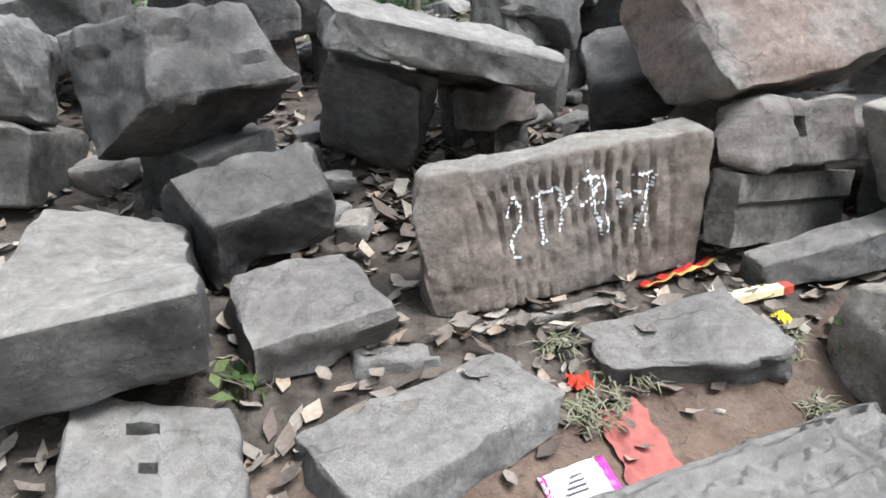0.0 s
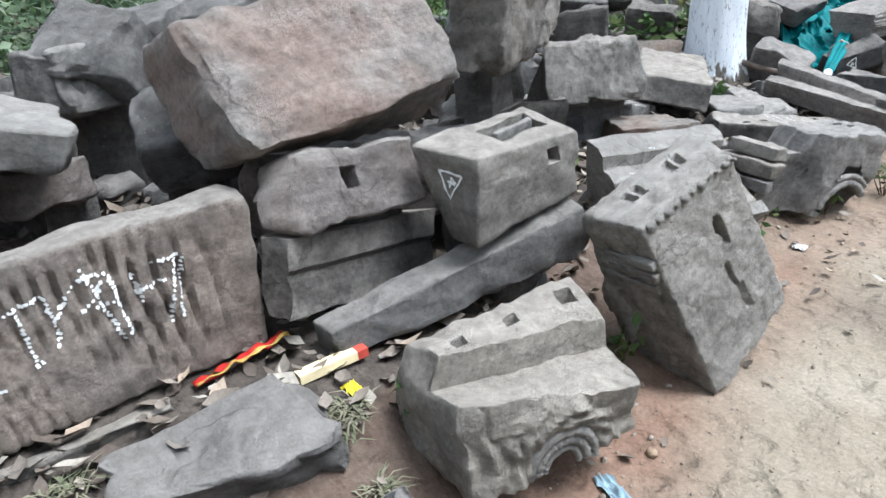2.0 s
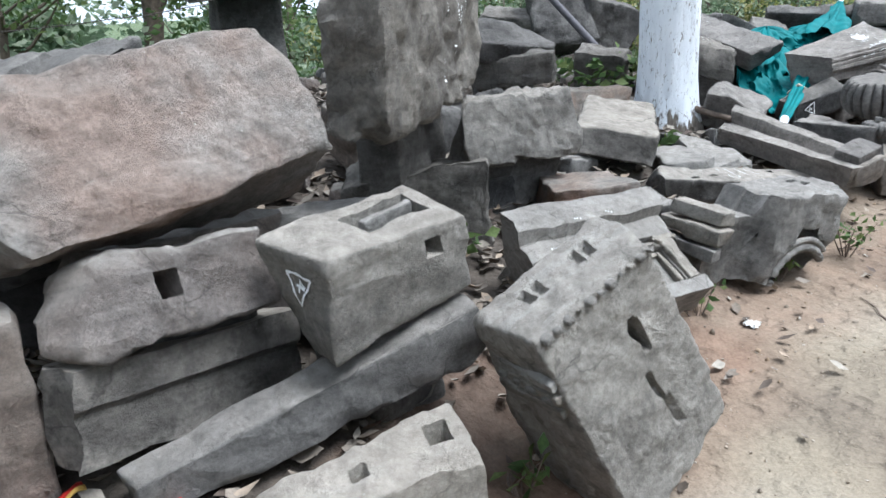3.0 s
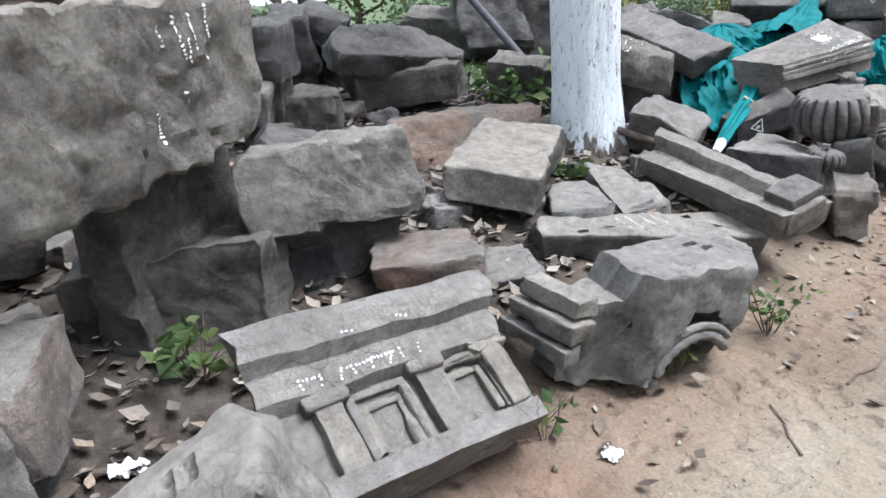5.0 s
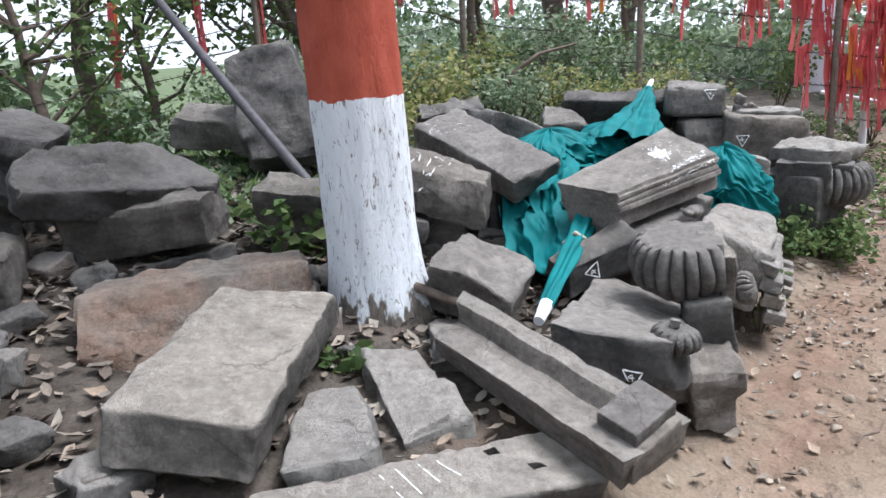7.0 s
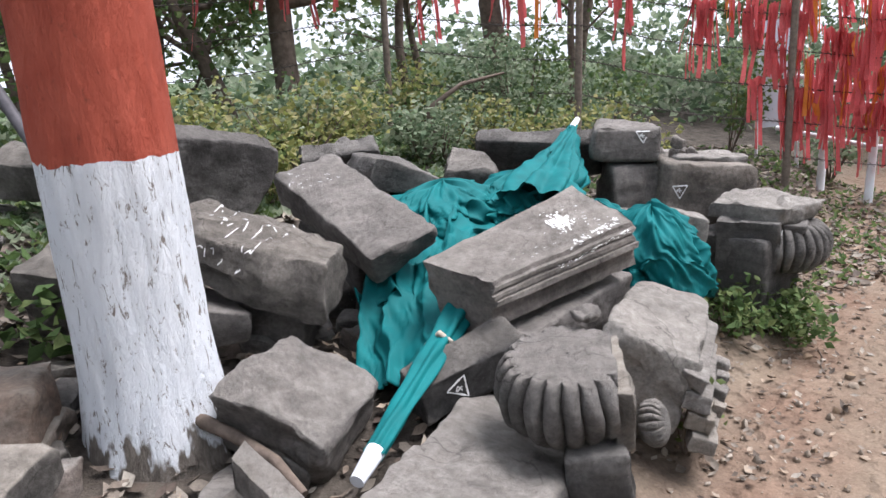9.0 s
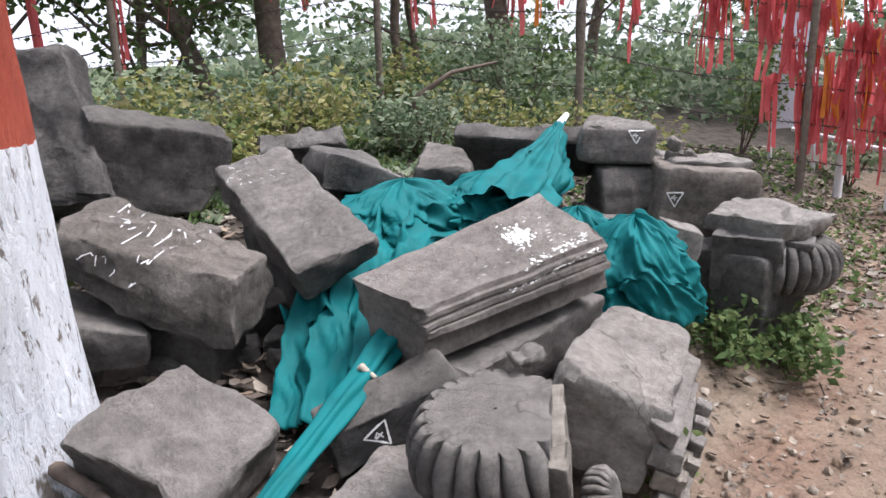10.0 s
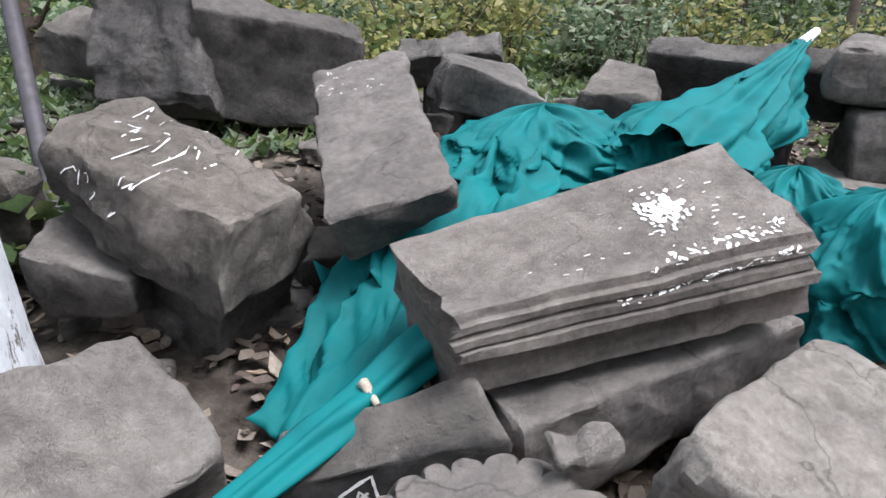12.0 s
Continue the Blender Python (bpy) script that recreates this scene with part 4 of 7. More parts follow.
BLK["st"] = rock("cornice_block", "carved cornice block with a chiselled flat top and stepped side", (6.177, 4.356, 0.389), (1.9, 17, -49.8), (0.329, 0.596, 0.324), 47, PALE, r=0.0325, rough=0.016200000000000003, cuts=4, chip=0.1, category="carved stone", group="stones of the pile", skew={"lft": (-0.03, -0.06, 0.04), "rft": (-0, 0.08, -0.04), "lbt": (0.03, 0.01, -0.02), "rbt": (-0, -0.02, 0.02)})
BLK["F1"] = rock("stone_slab", "small flat stone slab in front of the tree", (3.894, 3.795, 0.347), (-0.5, -1.3, -17.2), (0.245, 0.479, 0.16), 48, PALE, r=0.039, rough=0.013500000000000002, cuts=6, chip=0.17500000000000002, category="stone slab", group="stones of the pile", skew={"lft": (-0.03, -0.01, 0), "rft": (0.03, 0.01, -0), "lbt": (0.04, 0.01, -0.01), "rbt": (-0.04, -0.01, 0)})
BLK["F2"] = rock("stone_slab", "flat pale stone slab at the foot of the tree", (4.229, 3.962, 0.295), (9.5, 1.7, -3.2), (0.254, 0.51, 0.16), 49, PALE, r=0.039, rough=0.013500000000000002, cuts=6, chip=0.17500000000000002, category="stone slab", group="stones of the pile", skew={"lft": (-0.02, -0.01, -0.02), "rft": (0, 0.03, 0.01), "lbt": (0.02, -0.02, 0.02), "rbt": (-0.01, 0.01, -0.02)})
BLK["B1"] = rock("stone_slab", "wide dark stone slab standing at the back of the pile", (4.943, 6.578, 0.999), (20.2, 13.9, 16.9), (0.698, 0.212, 0.463), 50, DARK, r=0.039, rough=0.013500000000000002, cuts=5, chip=0.125, category="stone slab", group="stones of the pile", skew={"lfd": (0.02, -0.01, -0.01), "rfd": (-0.12, -0.07, 0.02), "lft": (-0.01, 0.03, -0.03), "rft": (0.11, 0.05, 0.02)})
BLK["B2"] = rock("stone_slab", "dark layered stone slab at the back of the pile", (5.760, 6.655, 0.979), (24, -4.1, -11.6), (0.486, 0.143, 0.226), 51, DARK, r=0.039, rough=0.016200000000000003, cuts=5, chip=0.15, category="stone slab", group="stones of the pile", skew={"lfd": (0.02, 0.04, 0.01), "rfd": (0, 0.02, 0.04), "lft": (-0.01, -0.02, -0.03), "rft": (-0.01, -0.03, -0.02)})
BLK["B3"] = rock("stone_block", "grey stone block at the back of the pile", (5.803, 6, 0.949), (0.9, 14.9, 0.7), (0.361, 0.436, 0.194), 52, DARK, r=0.039, rough=0.016200000000000003, cuts=10, chip=0.2, group="stones of the pile", skew={"lfd": (-0.01, 0.02, 0.01), "rfd": (-0.02, -0.01, 0.05), "rft": (0.04, 0, -0.06), "lbt": (0.03, -0.02, -0.02), "rbt": (-0.05, 0.01, 0.01)})
BLK["B4"] = rock("boulder", "low grey boulder behind the green cloth", (6.446, 6.24, 0.775), (10.8, 5.6, -26.4), (0.313, 0.427, 0.363), 53, DARK, r=0.065, rough=0.016200000000000003, cuts=11, chip=0.26, category="boulder", group="stones of the pile", skew={"lft": (-0.02, 0.01, -0.01), "rft": (0.03, 0.01, 0.01), "lbt": (0.05, -0, 0.01), "rbt": (-0.06, -0.02, -0.01)})
BLK["B5"] = rock("stone_beam", "long dark stone beam below the fence", (7.016, 6.280, 0.919), (34.2, 2.1, -38), (0.802, 0.126, 0.318), 54, DARK, r=0.039, rough=0.013500000000000002, cuts=4, chip=0.125, category="stone beam", group="stones of the pile", skew={"rfd": (0.01, 0.01, 0.01), "rft": (-0.02, -0.01, -0.02)})
BLK["A13"] = moulded("octagonal_shaft", "octagonal carved stone shaft with rows of square bosses", (1.0, 0.92, 0.13), (0, 0, 28.3), (0.76, 0.37, 0.37), 55, [(-.2,-.5),(-.5,-.2),(-.5,.2),(-.2,.5),(-.14,.44),(.14,.44),(.2,.5),(.5,.2),(.5,-.2),(.2,-.5)], PALE, carve=shaft_cuts, step=0.0125, fine=0.0125, group="stones of the pile")
BLK["X1"] = rock("boulder", "dark angular boulder behind the granite block", (0.66, 3.293, 1.085), (17, -7.6, -27.7), (0.447, 0.424, 0.179), 56, DARK, r=0.05, rough=0.015, cuts=7, chip=0.16, category="boulder", group="stones of the pile")
BLK["X2"] = rock("boulder", "dark grey boulder at the back of the pile", (0.403, 2.941, 0.942), (-3.2, 6, -1.4), (0.267, 0.341, 0.224), 57, DARK, r=0.05, rough=0.015, cuts=7, chip=0.16, category="boulder", group="stones of the pile")
BLK["X3"] = rock("stone_slab", "low grey stone among dry leaves", (0.28, 2.553, 0.815), (1.9, 16.9, 83.4), (0.616, 0.3, 0.143), 58, GREY, r=0.04, rough=0.014, cuts=6, chip=0.15, category="stone slab", group="stones of the pile")
BLK["X4"] = rock("stone_block", "grey and tan stone block behind the massive block", (1.609, 4.076, 1.477), (8.9, 5.9, 4.4), (0.479, 0.72, 0.18), 59, RUST, r=0.04, rough=0.014, cuts=6, chip=0.12, group="stones of the pile", skew={"lfd": (-0.01, -0, -0.01), "rfd": (-0.09, 0.01, 0.07), "lft": (0.01, -0, -0.03), "rft": (0.09, -0, -0.04)})
BLK["X6"] = rock("stone_block", "brown stone wedged under the massive block", (2.105, 3.771, 0.718), (26.2, -8.5, 25.6), (0.292, 0.304, 0.222), 60, BROWN, r=0.03, rough=0.014, cuts=6, chip=0.13, group="stones of the pile", skew={"lfd": (-0.02, -0.02, -0.02), "rfd": (-0.01, 0.02, 0.02), "lft": (0.03, 0, 0.01)})
BLK["X7"] = rock("stone_block", "small dark stone block in a gap", (2.675, 3.676, 0.413), (25.3, -3.5, -12.7), (0.265, 0.307, 0.243), 61, BLACK, r=0.03, rough=0.012, cuts=5, chip=0.12, group="stones of the pile")
BLK["X8"] = rock("carved_fragment", "weathered carved fragment with scroll relief", (3.374, 3.336, 0.255), (4.1, 2.2, -4.8), (0.221, 0.261, 0.187), 62, GREY, r=0.03, rough=0.014, cuts=6, chip=0.14, category="carved stone", group="stones of the pile", skew={"lfd": (0, 0.02, 0.04), "lft": (-0.01, -0.02, -0.03), "lbt": (0.02, -0, 0), "rbt": (-0.01, 0, -0)})
BLK["X9"] = rock("stone_slab", "layered brown slab behind the marked block", (1.739, 2.451, 0.593), (6.6, -0.5, -0.4), (0.497, 0.383, 0.22), 63, BROWN, r=0.03, rough=0.014, cuts=6, chip=0.12, category="stone slab", group="stones of the pile")
BLK["X12"] = rock("boulder", "small pale grey boulder in the pile", (2.509, 4.79, 0.883), (9.1, 13.9, -5.8), (0.205, 0.302, 0.176), 64, GREY, r=0.04, rough=0.014, cuts=7, chip=0.16, category="boulder", group="stones of the pile", skew={"lfd": (0.01, 0.01, 0.02), "rfd": (0.01, -0.01, -0.02), "rft": (-0.02, -0, 0)})
BLK["X13"] = rock("stone_block", "grey stone wedged beside the painted tree", (4.635, 5.078, 0.647), (5, 5.4, -10.8), (0.268, 0.267, 0.193), 65, TAUPE, r=0.04, rough=0.014, cuts=6, chip=0.14, group="stones of the pile", skew={"lfd": (0.04, 0.01, 0.01), "rfd": (0.01, 0.02, 0.04), "lft": (0.01, 0, 0.01), "rft": (0.02, -0.01, -0.03), "lbt": (-0.01, 0.01, 0.03), "rbt": (-0.07, -0.03, -0.05)})
BLK["X14"] = rock("boulder", "small dark stone under the long slab", (5.2, 5.4, 0.42), (0, 5, 20), (0.26, 0.26, 0.34), 66, DARK, r=0.04, rough=0.012, cuts=6, chip=0.15, category="boulder", group="stones of the pile")
BLK["X16"] = rock("boulder", "rounded grey stone under the scratched block", (4.92, 5.22, 0.38), (4, 6, 10), (0.46, 0.34, 0.3), 67, DARK, r=0.05, rough=0.012, cuts=6, chip=0.15, category="boulder", group="stones of the pile")
BLK["X17"] = rock("curved_stone", "dark stone with rounded ribs under the ribbed disc", (5.486, 3.829, 0.354), (3.1, -6.3, -40.6), (0.19, 0.258, 0.3), 68, DARK, r=0.05, rough=0.01, cuts=4, chip=0.1, category="carved stone", group="stones of the pile")
BLK["X18"] = rock("carved_fragment", "broken carved stone at the path edge", (5.36, 3.68, 0.17), (4, 0, -25), (0.22, 0.24, 0.3), 69, TAUPE, r=0.03, rough=0.016, cuts=7, chip=0.16, category="carved stone", group="stones of the pile")
BLK["X19"] = rock("carved_fragment", "small broken carved stone below the bracket", (5.208, 3.784, 0.223), (8, -4.4, -26.6), (0.217, 0.258, 0.185), 70, TAUPE, r=0.03, rough=0.016, cuts=7, chip=0.16, category="carved stone", group="stones of the pile")
BLK["X20"] = rock("boulder", "dark mossy stone behind a green bush", (4.228, 5.348, 0.755), (16.1, 7.5, -37.7), (0.423, 0.244, 0.311), 71, DARK, r=0.05, rough=0.014, cuts=7, chip=0.15, category="boulder", group="stones of the pile")
BLK["X22"] = rock("boulder", "small stone at the foot of the painted tree", (4.542, 4.247, 0.313), (-14.5, 4.3, -25), (0.235, 0.385, 0.208), 72, GREY, r=0.04, rough=0.012, cuts=6, chip=0.16, category="boulder", group="stones of the pile")
BLK["X24"] = rock("boulder", "dark stone under the heavy broken block", (-1.2, 1.88, 0.6), (10.2, 19.6, 102.6), (0.5, 0.4, 0.28), 73, DARK, r=0.05, rough=0.012, cuts=6, chip=0.14, category="boulder", group="stones of the pile")
BLK["X25"] = rock("stone_block", "small brown stone among dry leaves", (0.391, 2.393, 0.697), (-4.2, -6.1, -38.9), (0.236, 0.247, 0.141), 74, BROWN, r=0.03, rough=0.012, cuts=6, chip=0.15, group="stones of the pile")
BLK["X26"] = rock("boulder", "grey stone behind the long slab", (0.562, 2.915, 1.036), (42, 8.1, -16.9), (0.393, 0.344, 0.183), 75, DARK, r=0.04, rough=0.012, cuts=7, chip=0.16, category="boulder", group="stones of the pile")
BLK["X27"] = rock("stone_block", "dark stone under the granite block", (0.869, 2.384, 0.827), (40.8, -13.6, -9.8), (0.289, 0.295, 0.17), 76, DARK, r=0.03, rough=0.012, cuts=6, chip=0.14, group="stones of the pile")
BLK["X28"] = rock("stone_slab", "small pale stone with a fallen leaf", (0.191, 1.255, 0.286), (0, 0, 20.7), (0.235, 0.122, 0.116), 77, PALE, r=0.03, rough=0.012, cuts=7, chip=0.16, category="stone slab", group="stones of the pile")
BLK["X29"] = rock("stone_slab", "small pale stone slab at the front", (0.299, 0.713, 0.2), (-13.7, 8.2, 34.6), (0.166, 0.206, 0.147), 78, PALE, r=0.03, rough=0.01, cuts=6, chip=0.15, category="stone slab", group="stones of the pile")
BLK["X30"] = rock("stone_block", "black stone block under the lichened block", (2.548, 3.411, 0.426), (2.7, 0.8, 20), (0.305, 0.253, 0.256), 79, BLACK, r=0.03, rough=0.012, cuts=5, chip=0.1, group="stones of the pile", skew={"lfd": (0.02, -0.01, -0), "rfd": (0.01, 0.01, 0.01), "rft": (-0.02, -0.01, -0.02)})
# -- end blocks --

for n, (x, y, z, w, label) in enumerate((
        (-1.3, 2.55, 0.95, 0.5, "dark boulder at the back of the pile"), (-0.75, 2.85, 1.02, 0.55, "weathered grey boulder behind the broken block"),
        (-0.35, 3.05, 1.0, 0.42, "dark angular boulder behind the long slab"), (0.5, 3.0, 0.95, 0.4, "dark boulder among dry leaves"),
        (0.95, 3.35, 1.05, 0.5, "grey boulder behind the granite block"), (-1.75, 2.2, 0.8, 0.5, "dark boulder at the end of the pile"))):
    BLK["back%d" % n] = rock("boulder", label, (x, y, z), (8 - 5 * n, 4 * n - 9, 37 * n), (w, w * 0.8, w * 0.62), 120 + n, DARK if n % 3 else GREY, r=0.05, rough=0.016, cuts=7, chip=0.16, category="boulder", group="stones of the pile")

# -- hidden stones that bear the upper ones --
def resting(ob):
    pts = [ob.matrix_world @ Vector(c) for c in ob.bound_box]
    return min(p.z for p in pts), ob.matrix_world.translation


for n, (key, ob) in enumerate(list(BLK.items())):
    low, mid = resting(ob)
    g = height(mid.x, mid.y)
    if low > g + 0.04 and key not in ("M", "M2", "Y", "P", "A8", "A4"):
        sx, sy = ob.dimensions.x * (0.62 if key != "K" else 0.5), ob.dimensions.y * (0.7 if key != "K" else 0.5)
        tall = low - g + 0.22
        # Added supports, mostly DARK: crevice shade is put into their colour.
        rock("bearing_stone", "added filler stone under the upper stones of the pile, toned for gap shade", (mid.x + 0.02, mid.y + (0.1 if key != "K" else 0.34), g + tall / 2 - 0.08), (n % 5 - 2, n % 3 - 1, math.degrees(ob.matrix_world.to_euler().z)), (max(0.2, sx), max(0.2, sy), tall), 200 + n, DARK if n % 4 else BROWN, cuts=7, chip=0.16, rough=0.016, step=0.06, group="stones of the pile")


# -- carving and marks on the stones --
def triangle_mark(ob, face, a, b, s, turn=0.0):
    c, d = math.cos(radians(turn)), math.sin(radians(turn))
    t = lambda x, y: (a + s * (x * c - y * d), b + s * (x * d + y * c))
    lines = [[t(-0.5, 0.35), t(0.5, 0.4), t(0.1, -0.5), t(-0.5, 0.35)], [t(-0.2, 0.05), t(0.0, 0.22), t(0.06, -0.12)], [t(-0.18, 0.02), t(0.16, 0.08)]]
    marks(ob, face, lines, s * 0.09, CHALK, "painted_mark", "white painted triangle with a sign in it")


def dabs(ob, face, lines, size, gap, name, label, seed=1):
    """Uneven dabs of lime along lines on a stone's face."""
    rng3 = random.Random(seed)
    strokes = []
    for line in lines:
        for (a, b), (c, d) in zip(line, line[1:]):
            k = max(1, int(math.hypot(c - a, d - b) / gap))
            for t in range(k):
                x, y = a + (c - a) * t / k + rng3.uniform(-1, 1) * size * 0.3, b + (d - b) * t / k + rng3.uniform(-1, 1) * size * 0.3
                q = rng3.uniform(0, 6.28)
                l = size * rng3.uniform(0.3, 0.8)
                strokes.append([(x - l * math.cos(q), y - l * math.sin(q)), (x, y + l * 0.2), (x + l * math.cos(q), y + l * math.sin(q))])
    return marks(ob, face, strokes, size, CHALK, name, label, seed=seed)


W = BLK["W"]
dabs(W, "f", [[(0.87 * a - 0.01, 0.78 * b + 0.015) for a, b in line] for line in [
    [(-0.24, 0.06), (-0.22, 0.12), (-0.19, 0.08), (-0.2, 0.02), (-0.23, -0.03), (-0.22, -0.09), (-0.2, -0.11)],
    [(-0.15, 0.11), (-0.05, 0.13)], [(-0.13, 0.11), (-0.12, 0.0), (-0.12, -0.06), (-0.09, -0.05)],
    [(-0.06, 0.12), (-0.05, 0.02), (-0.06, -0.04)], [(-0.05, 0.04), (-0.02, 0.09), (0.0, 0.12)],
    [(0.0, 0.12), (0.04, 0.15), (0.1, 0.14)], [(0.02, 0.05), (0.06, 0.08), (0.08, 0.13)], [(0.04, 0.17), (0.07, 0.03), (0.1, -0.09)],
    [(0.1, 0.13), (0.11, 0.02), (0.12, -0.08)], [(0.05, 0.05), (0.12, 0.04)],
    [(0.16, 0.1), (0.17, 0.0)], [(0.16, 0.05), (0.25, 0.06)], [(0.22, 0.12), (0.3, 0.12)], [(0.28, 0.12), (0.25, 0.0), (0.23, -0.1)], [(0.3, 0.11), (0.27, -0.02), (0.26, -0.09)],
]], 0.0085, 0.0105, "chalk_writing", "dotted strokes of white chalk", 3)
triangle_mark(BLK["T"], "l", 0.0, 0.05, 0.09)
triangle_mark(BLK["Y"], "f", -0.06, 0.0, 0.08, 20)
triangle_mark(BLK["A13"], "l", 0.0, 0.0, 0.12)
triangle_mark(BLK["Z"], "f", 0.08, -0.06, 0.07)
dabs(BLK["K"], "f", [[(0.12, 0.16), (0.13, 0.1)], [(0.16, 0.18), (0.17, 0.12), (0.19, 0.06)], [(0.2, 0.12), (0.2, 0.05)], [(0.23, 0.18), (0.24, 0.08)], [(0.17, -0.02), (0.18, -0.06)], [(0.3, 0.2), (0.31, 0.1), (0.33, 0.04)], [(0.05, -0.05), (0.06, -0.14)]], 0.0075, 0.011, "paint_scratches", "white paint scratches", 9)
marks(BLK["Q"], "t", [[(-0.12, 0.05), (-0.08, -0.08)], [(-0.07, 0.06), (-0.03, -0.05)], [(0.0, 0.06), (0.04, -0.04)], [(0.06, 0.06), (0.1, -0.02)]], 0.004, CHALK, "chalk_scratches", dash=0.1)
def scribble(rows, cols, wide, tall, at, seed, drift=0.25):
    """Rows of quick joined strokes, as of unreadable handwriting."""
    rng3 = random.Random(seed)
    lines = []
    for j in range(rows):
        x = at[0] - cols * wide / 2 + rng3.uniform(-0.5, 0.5) * wide
        y = at[1] + (rows / 2 - j) * tall * 1.5
        for i in range(cols):
            if rng3.random() < 0.2:
                x += wide * 0.5
                continue
            pts, px, py = [], x, y + rng3.uniform(-0.3, 0.3) * tall
            for k in range(rng3.randint(3, 5)):
                pts.append((px, py))
                px += wide * rng3.uniform(-0.1, 0.45)
                py = y + tall * rng3.uniform(-0.5, 0.5) - drift * (px - at[0])
            lines.append(pts)
            x += wide
    return lines


marks(BLK["V"], "t", scribble(3, 6, 0.06, 0.06, (-0.04, 0.02), 21), 0.004, CHALK, "chalk_scratches", "white chalk scribbles", dash=0.12)
marks(BLK["V"], "f", scribble(2, 5, 0.06, 0.05, (-0.05, 0.03), 22), 0.004, CHALK, "chalk_scratches", "white chalk scribbles", dash=0.15)
marks(BLK["N"], "t", scribble(5, 5, 0.045, 0.04, (-0.02, 0.33), 23), 0.0036, CHALK, "chalk_scratches", "white chalk scribbles", dash=0.3)
rs = random.Random(8)
splash = [[(0.16 + rs.gauss(0, 0.035), 0.0 + rs.gauss(0, 0.028)) for _ in range(2)] for _ in range(34)]
dabs(BLK["M"], "t", splash, 0.009, 0.014, "paint_splash", "splash of white lime", 4)
def specks(count, lo, hi, seed):
    rng3 = random.Random(seed)
    out = []
    for _ in range(count):
        x, y = lo[0] + (hi[0] - lo[0]) * rng3.random() ** 0.6, rng3.uniform(lo[1], hi[1])
        out.append([(x, y), (x + rng3.uniform(0.003, 0.016), y + rng3.uniform(-0.004, 0.004))])
    return out


marks(BLK["M"], "t", specks(34, (-0.2, -0.14), (0.35, -0.04), 6), 0.003, CHALK, "paint_spots", "spots of white lime", dash=0.25, seed=6)
marks(BLK["M"], "t", specks(16, (0.02, -0.04), (0.3, 0.1), 5), 0.003, CHALK, "paint_spots", "spots of white lime", seed=5)
marks(BLK["M"], "f", specks(60, (-0.1, 0.03), (0.36, 0.045), 7) + specks(40, (0.0, 0.075), (0.36, 0.09), 8), 0.003, CHALK, "paint_spots", "spots of white lime", seed=7)
dabs(BLK["P"], "t", [[(-0.27 + i * 0.05 + 0.012 * (i % 3), 0.095), (-0.265 + i * 0.05, 0.055)] for i in range(8)] + [[(-0.27, 0.092), (-0.2, 0.09)], [(-0.13, 0.09), (0.02, 0.092)], [(-0.12, 0.17), (-0.08, 0.165)], [(0.05, 0.17), (0.09, 0.16)]], 0.006, 0.011, "chalk_writing", "white chalk signs", 11)

# niches of the moulded panel
P = BLK["P"]
piece(P, "panel_body", (0.0, 0.06, -0.19), (0, 0, 0), (0.64, 0.3, 0.24), 299, step=0.06)
for n, cx in enumerate((-0.22, 0.08, 0.3)):
    piece(P, "pilaster", (cx, -0.07, 0.04), (0, 0, 0), (0.085 if n < 2 else 0.07, 0.21, 0.05), 300 + n)
    piece(P, "pilaster_cap", (cx, 0.03, 0.045), (0, 0, 0), (0.12, 0.035, 0.06), 310 + n)
for n, (cx, w2) in enumerate(((-0.08, 0.16), (0.19, 0.15))):
    for k in range(2):
        s2 = w2 * (1 - 0.32 * k)
        piece(P, "niche_frame", (cx, 0.015 - 0.036 * k, 0.036 - 0.01 * k), (0, 0, 0), (s2 + 0.026, 0.026, 0.035), 320 + n * 6 + k)
        piece(P, "niche_frame", (cx + s2 / 2, -0.075 - 0.012 * k, 0.036 - 0.01 * k), (0, 0, 0), (0.026, 0.18 - 0.03 * k, 0.035), 330 + n * 6 + k)
        piece(P, "niche_frame", (cx - s2 / 2, -0.075 - 0.012 * k, 0.036 - 0.01 * k), (0, 0, 0), (0.026, 0.18 - 0.03 * k, 0.035), 340 + n * 6 + k)

piece(BLK["T"], "raised_rim", (0.075, 0.02, 0.105), (0, 0, 0), (0.17, 0.025, 0.05), 355, label="raised rim in the sunken top")

# bands, bosses and end mouldings of the leaning panel
S = BLK["S"]
sx, sy, sz = 0.21, 0.135, 0.295
for n in range(3):
    piece(S, "end_moulding", (-sx - 0.006, 0.0, sz - 0.11 - 0.045 * n), (0, 0, 0), (0.034, 2 * sy * 0.92, 0.03), 360 + n)
for n in range(4):
    piece(S, "square_boss", (-sx - 0.022, -0.09 + 0.06 * n, sz - 0.155), (0, 0, 0), (0.02, 0.04, 0.026), 380 + n)
for n in range(11):
    piece(S, "bead", (-sx + 0.03 + 0.036 * n, -sy + 0.022, sz), (0, 0, 0), (0.022, 0.024, 0.016), 370 + n)
piece(S, "top_band", (0, -sy + 0.055, sz), (0, 0, 0), (2 * sx * 0.93, 0.016, 0.018), 391, step=0.06)
ring(S, "scroll", (-sx - 0.004, 0.06, -0.06), (0, 0, 90), 0.12, 0.018, (-20, 100))
ring(S, "scroll", (-sx - 0.004, 0.06, -0.06), (0, 0, 90), 0.085, 0.014, (-20, 100))
ring(S, "scroll", (-sx - 0.004, 0.0, -0.2), (0, 0, 90), 0.06, 0.016, (20, 230))

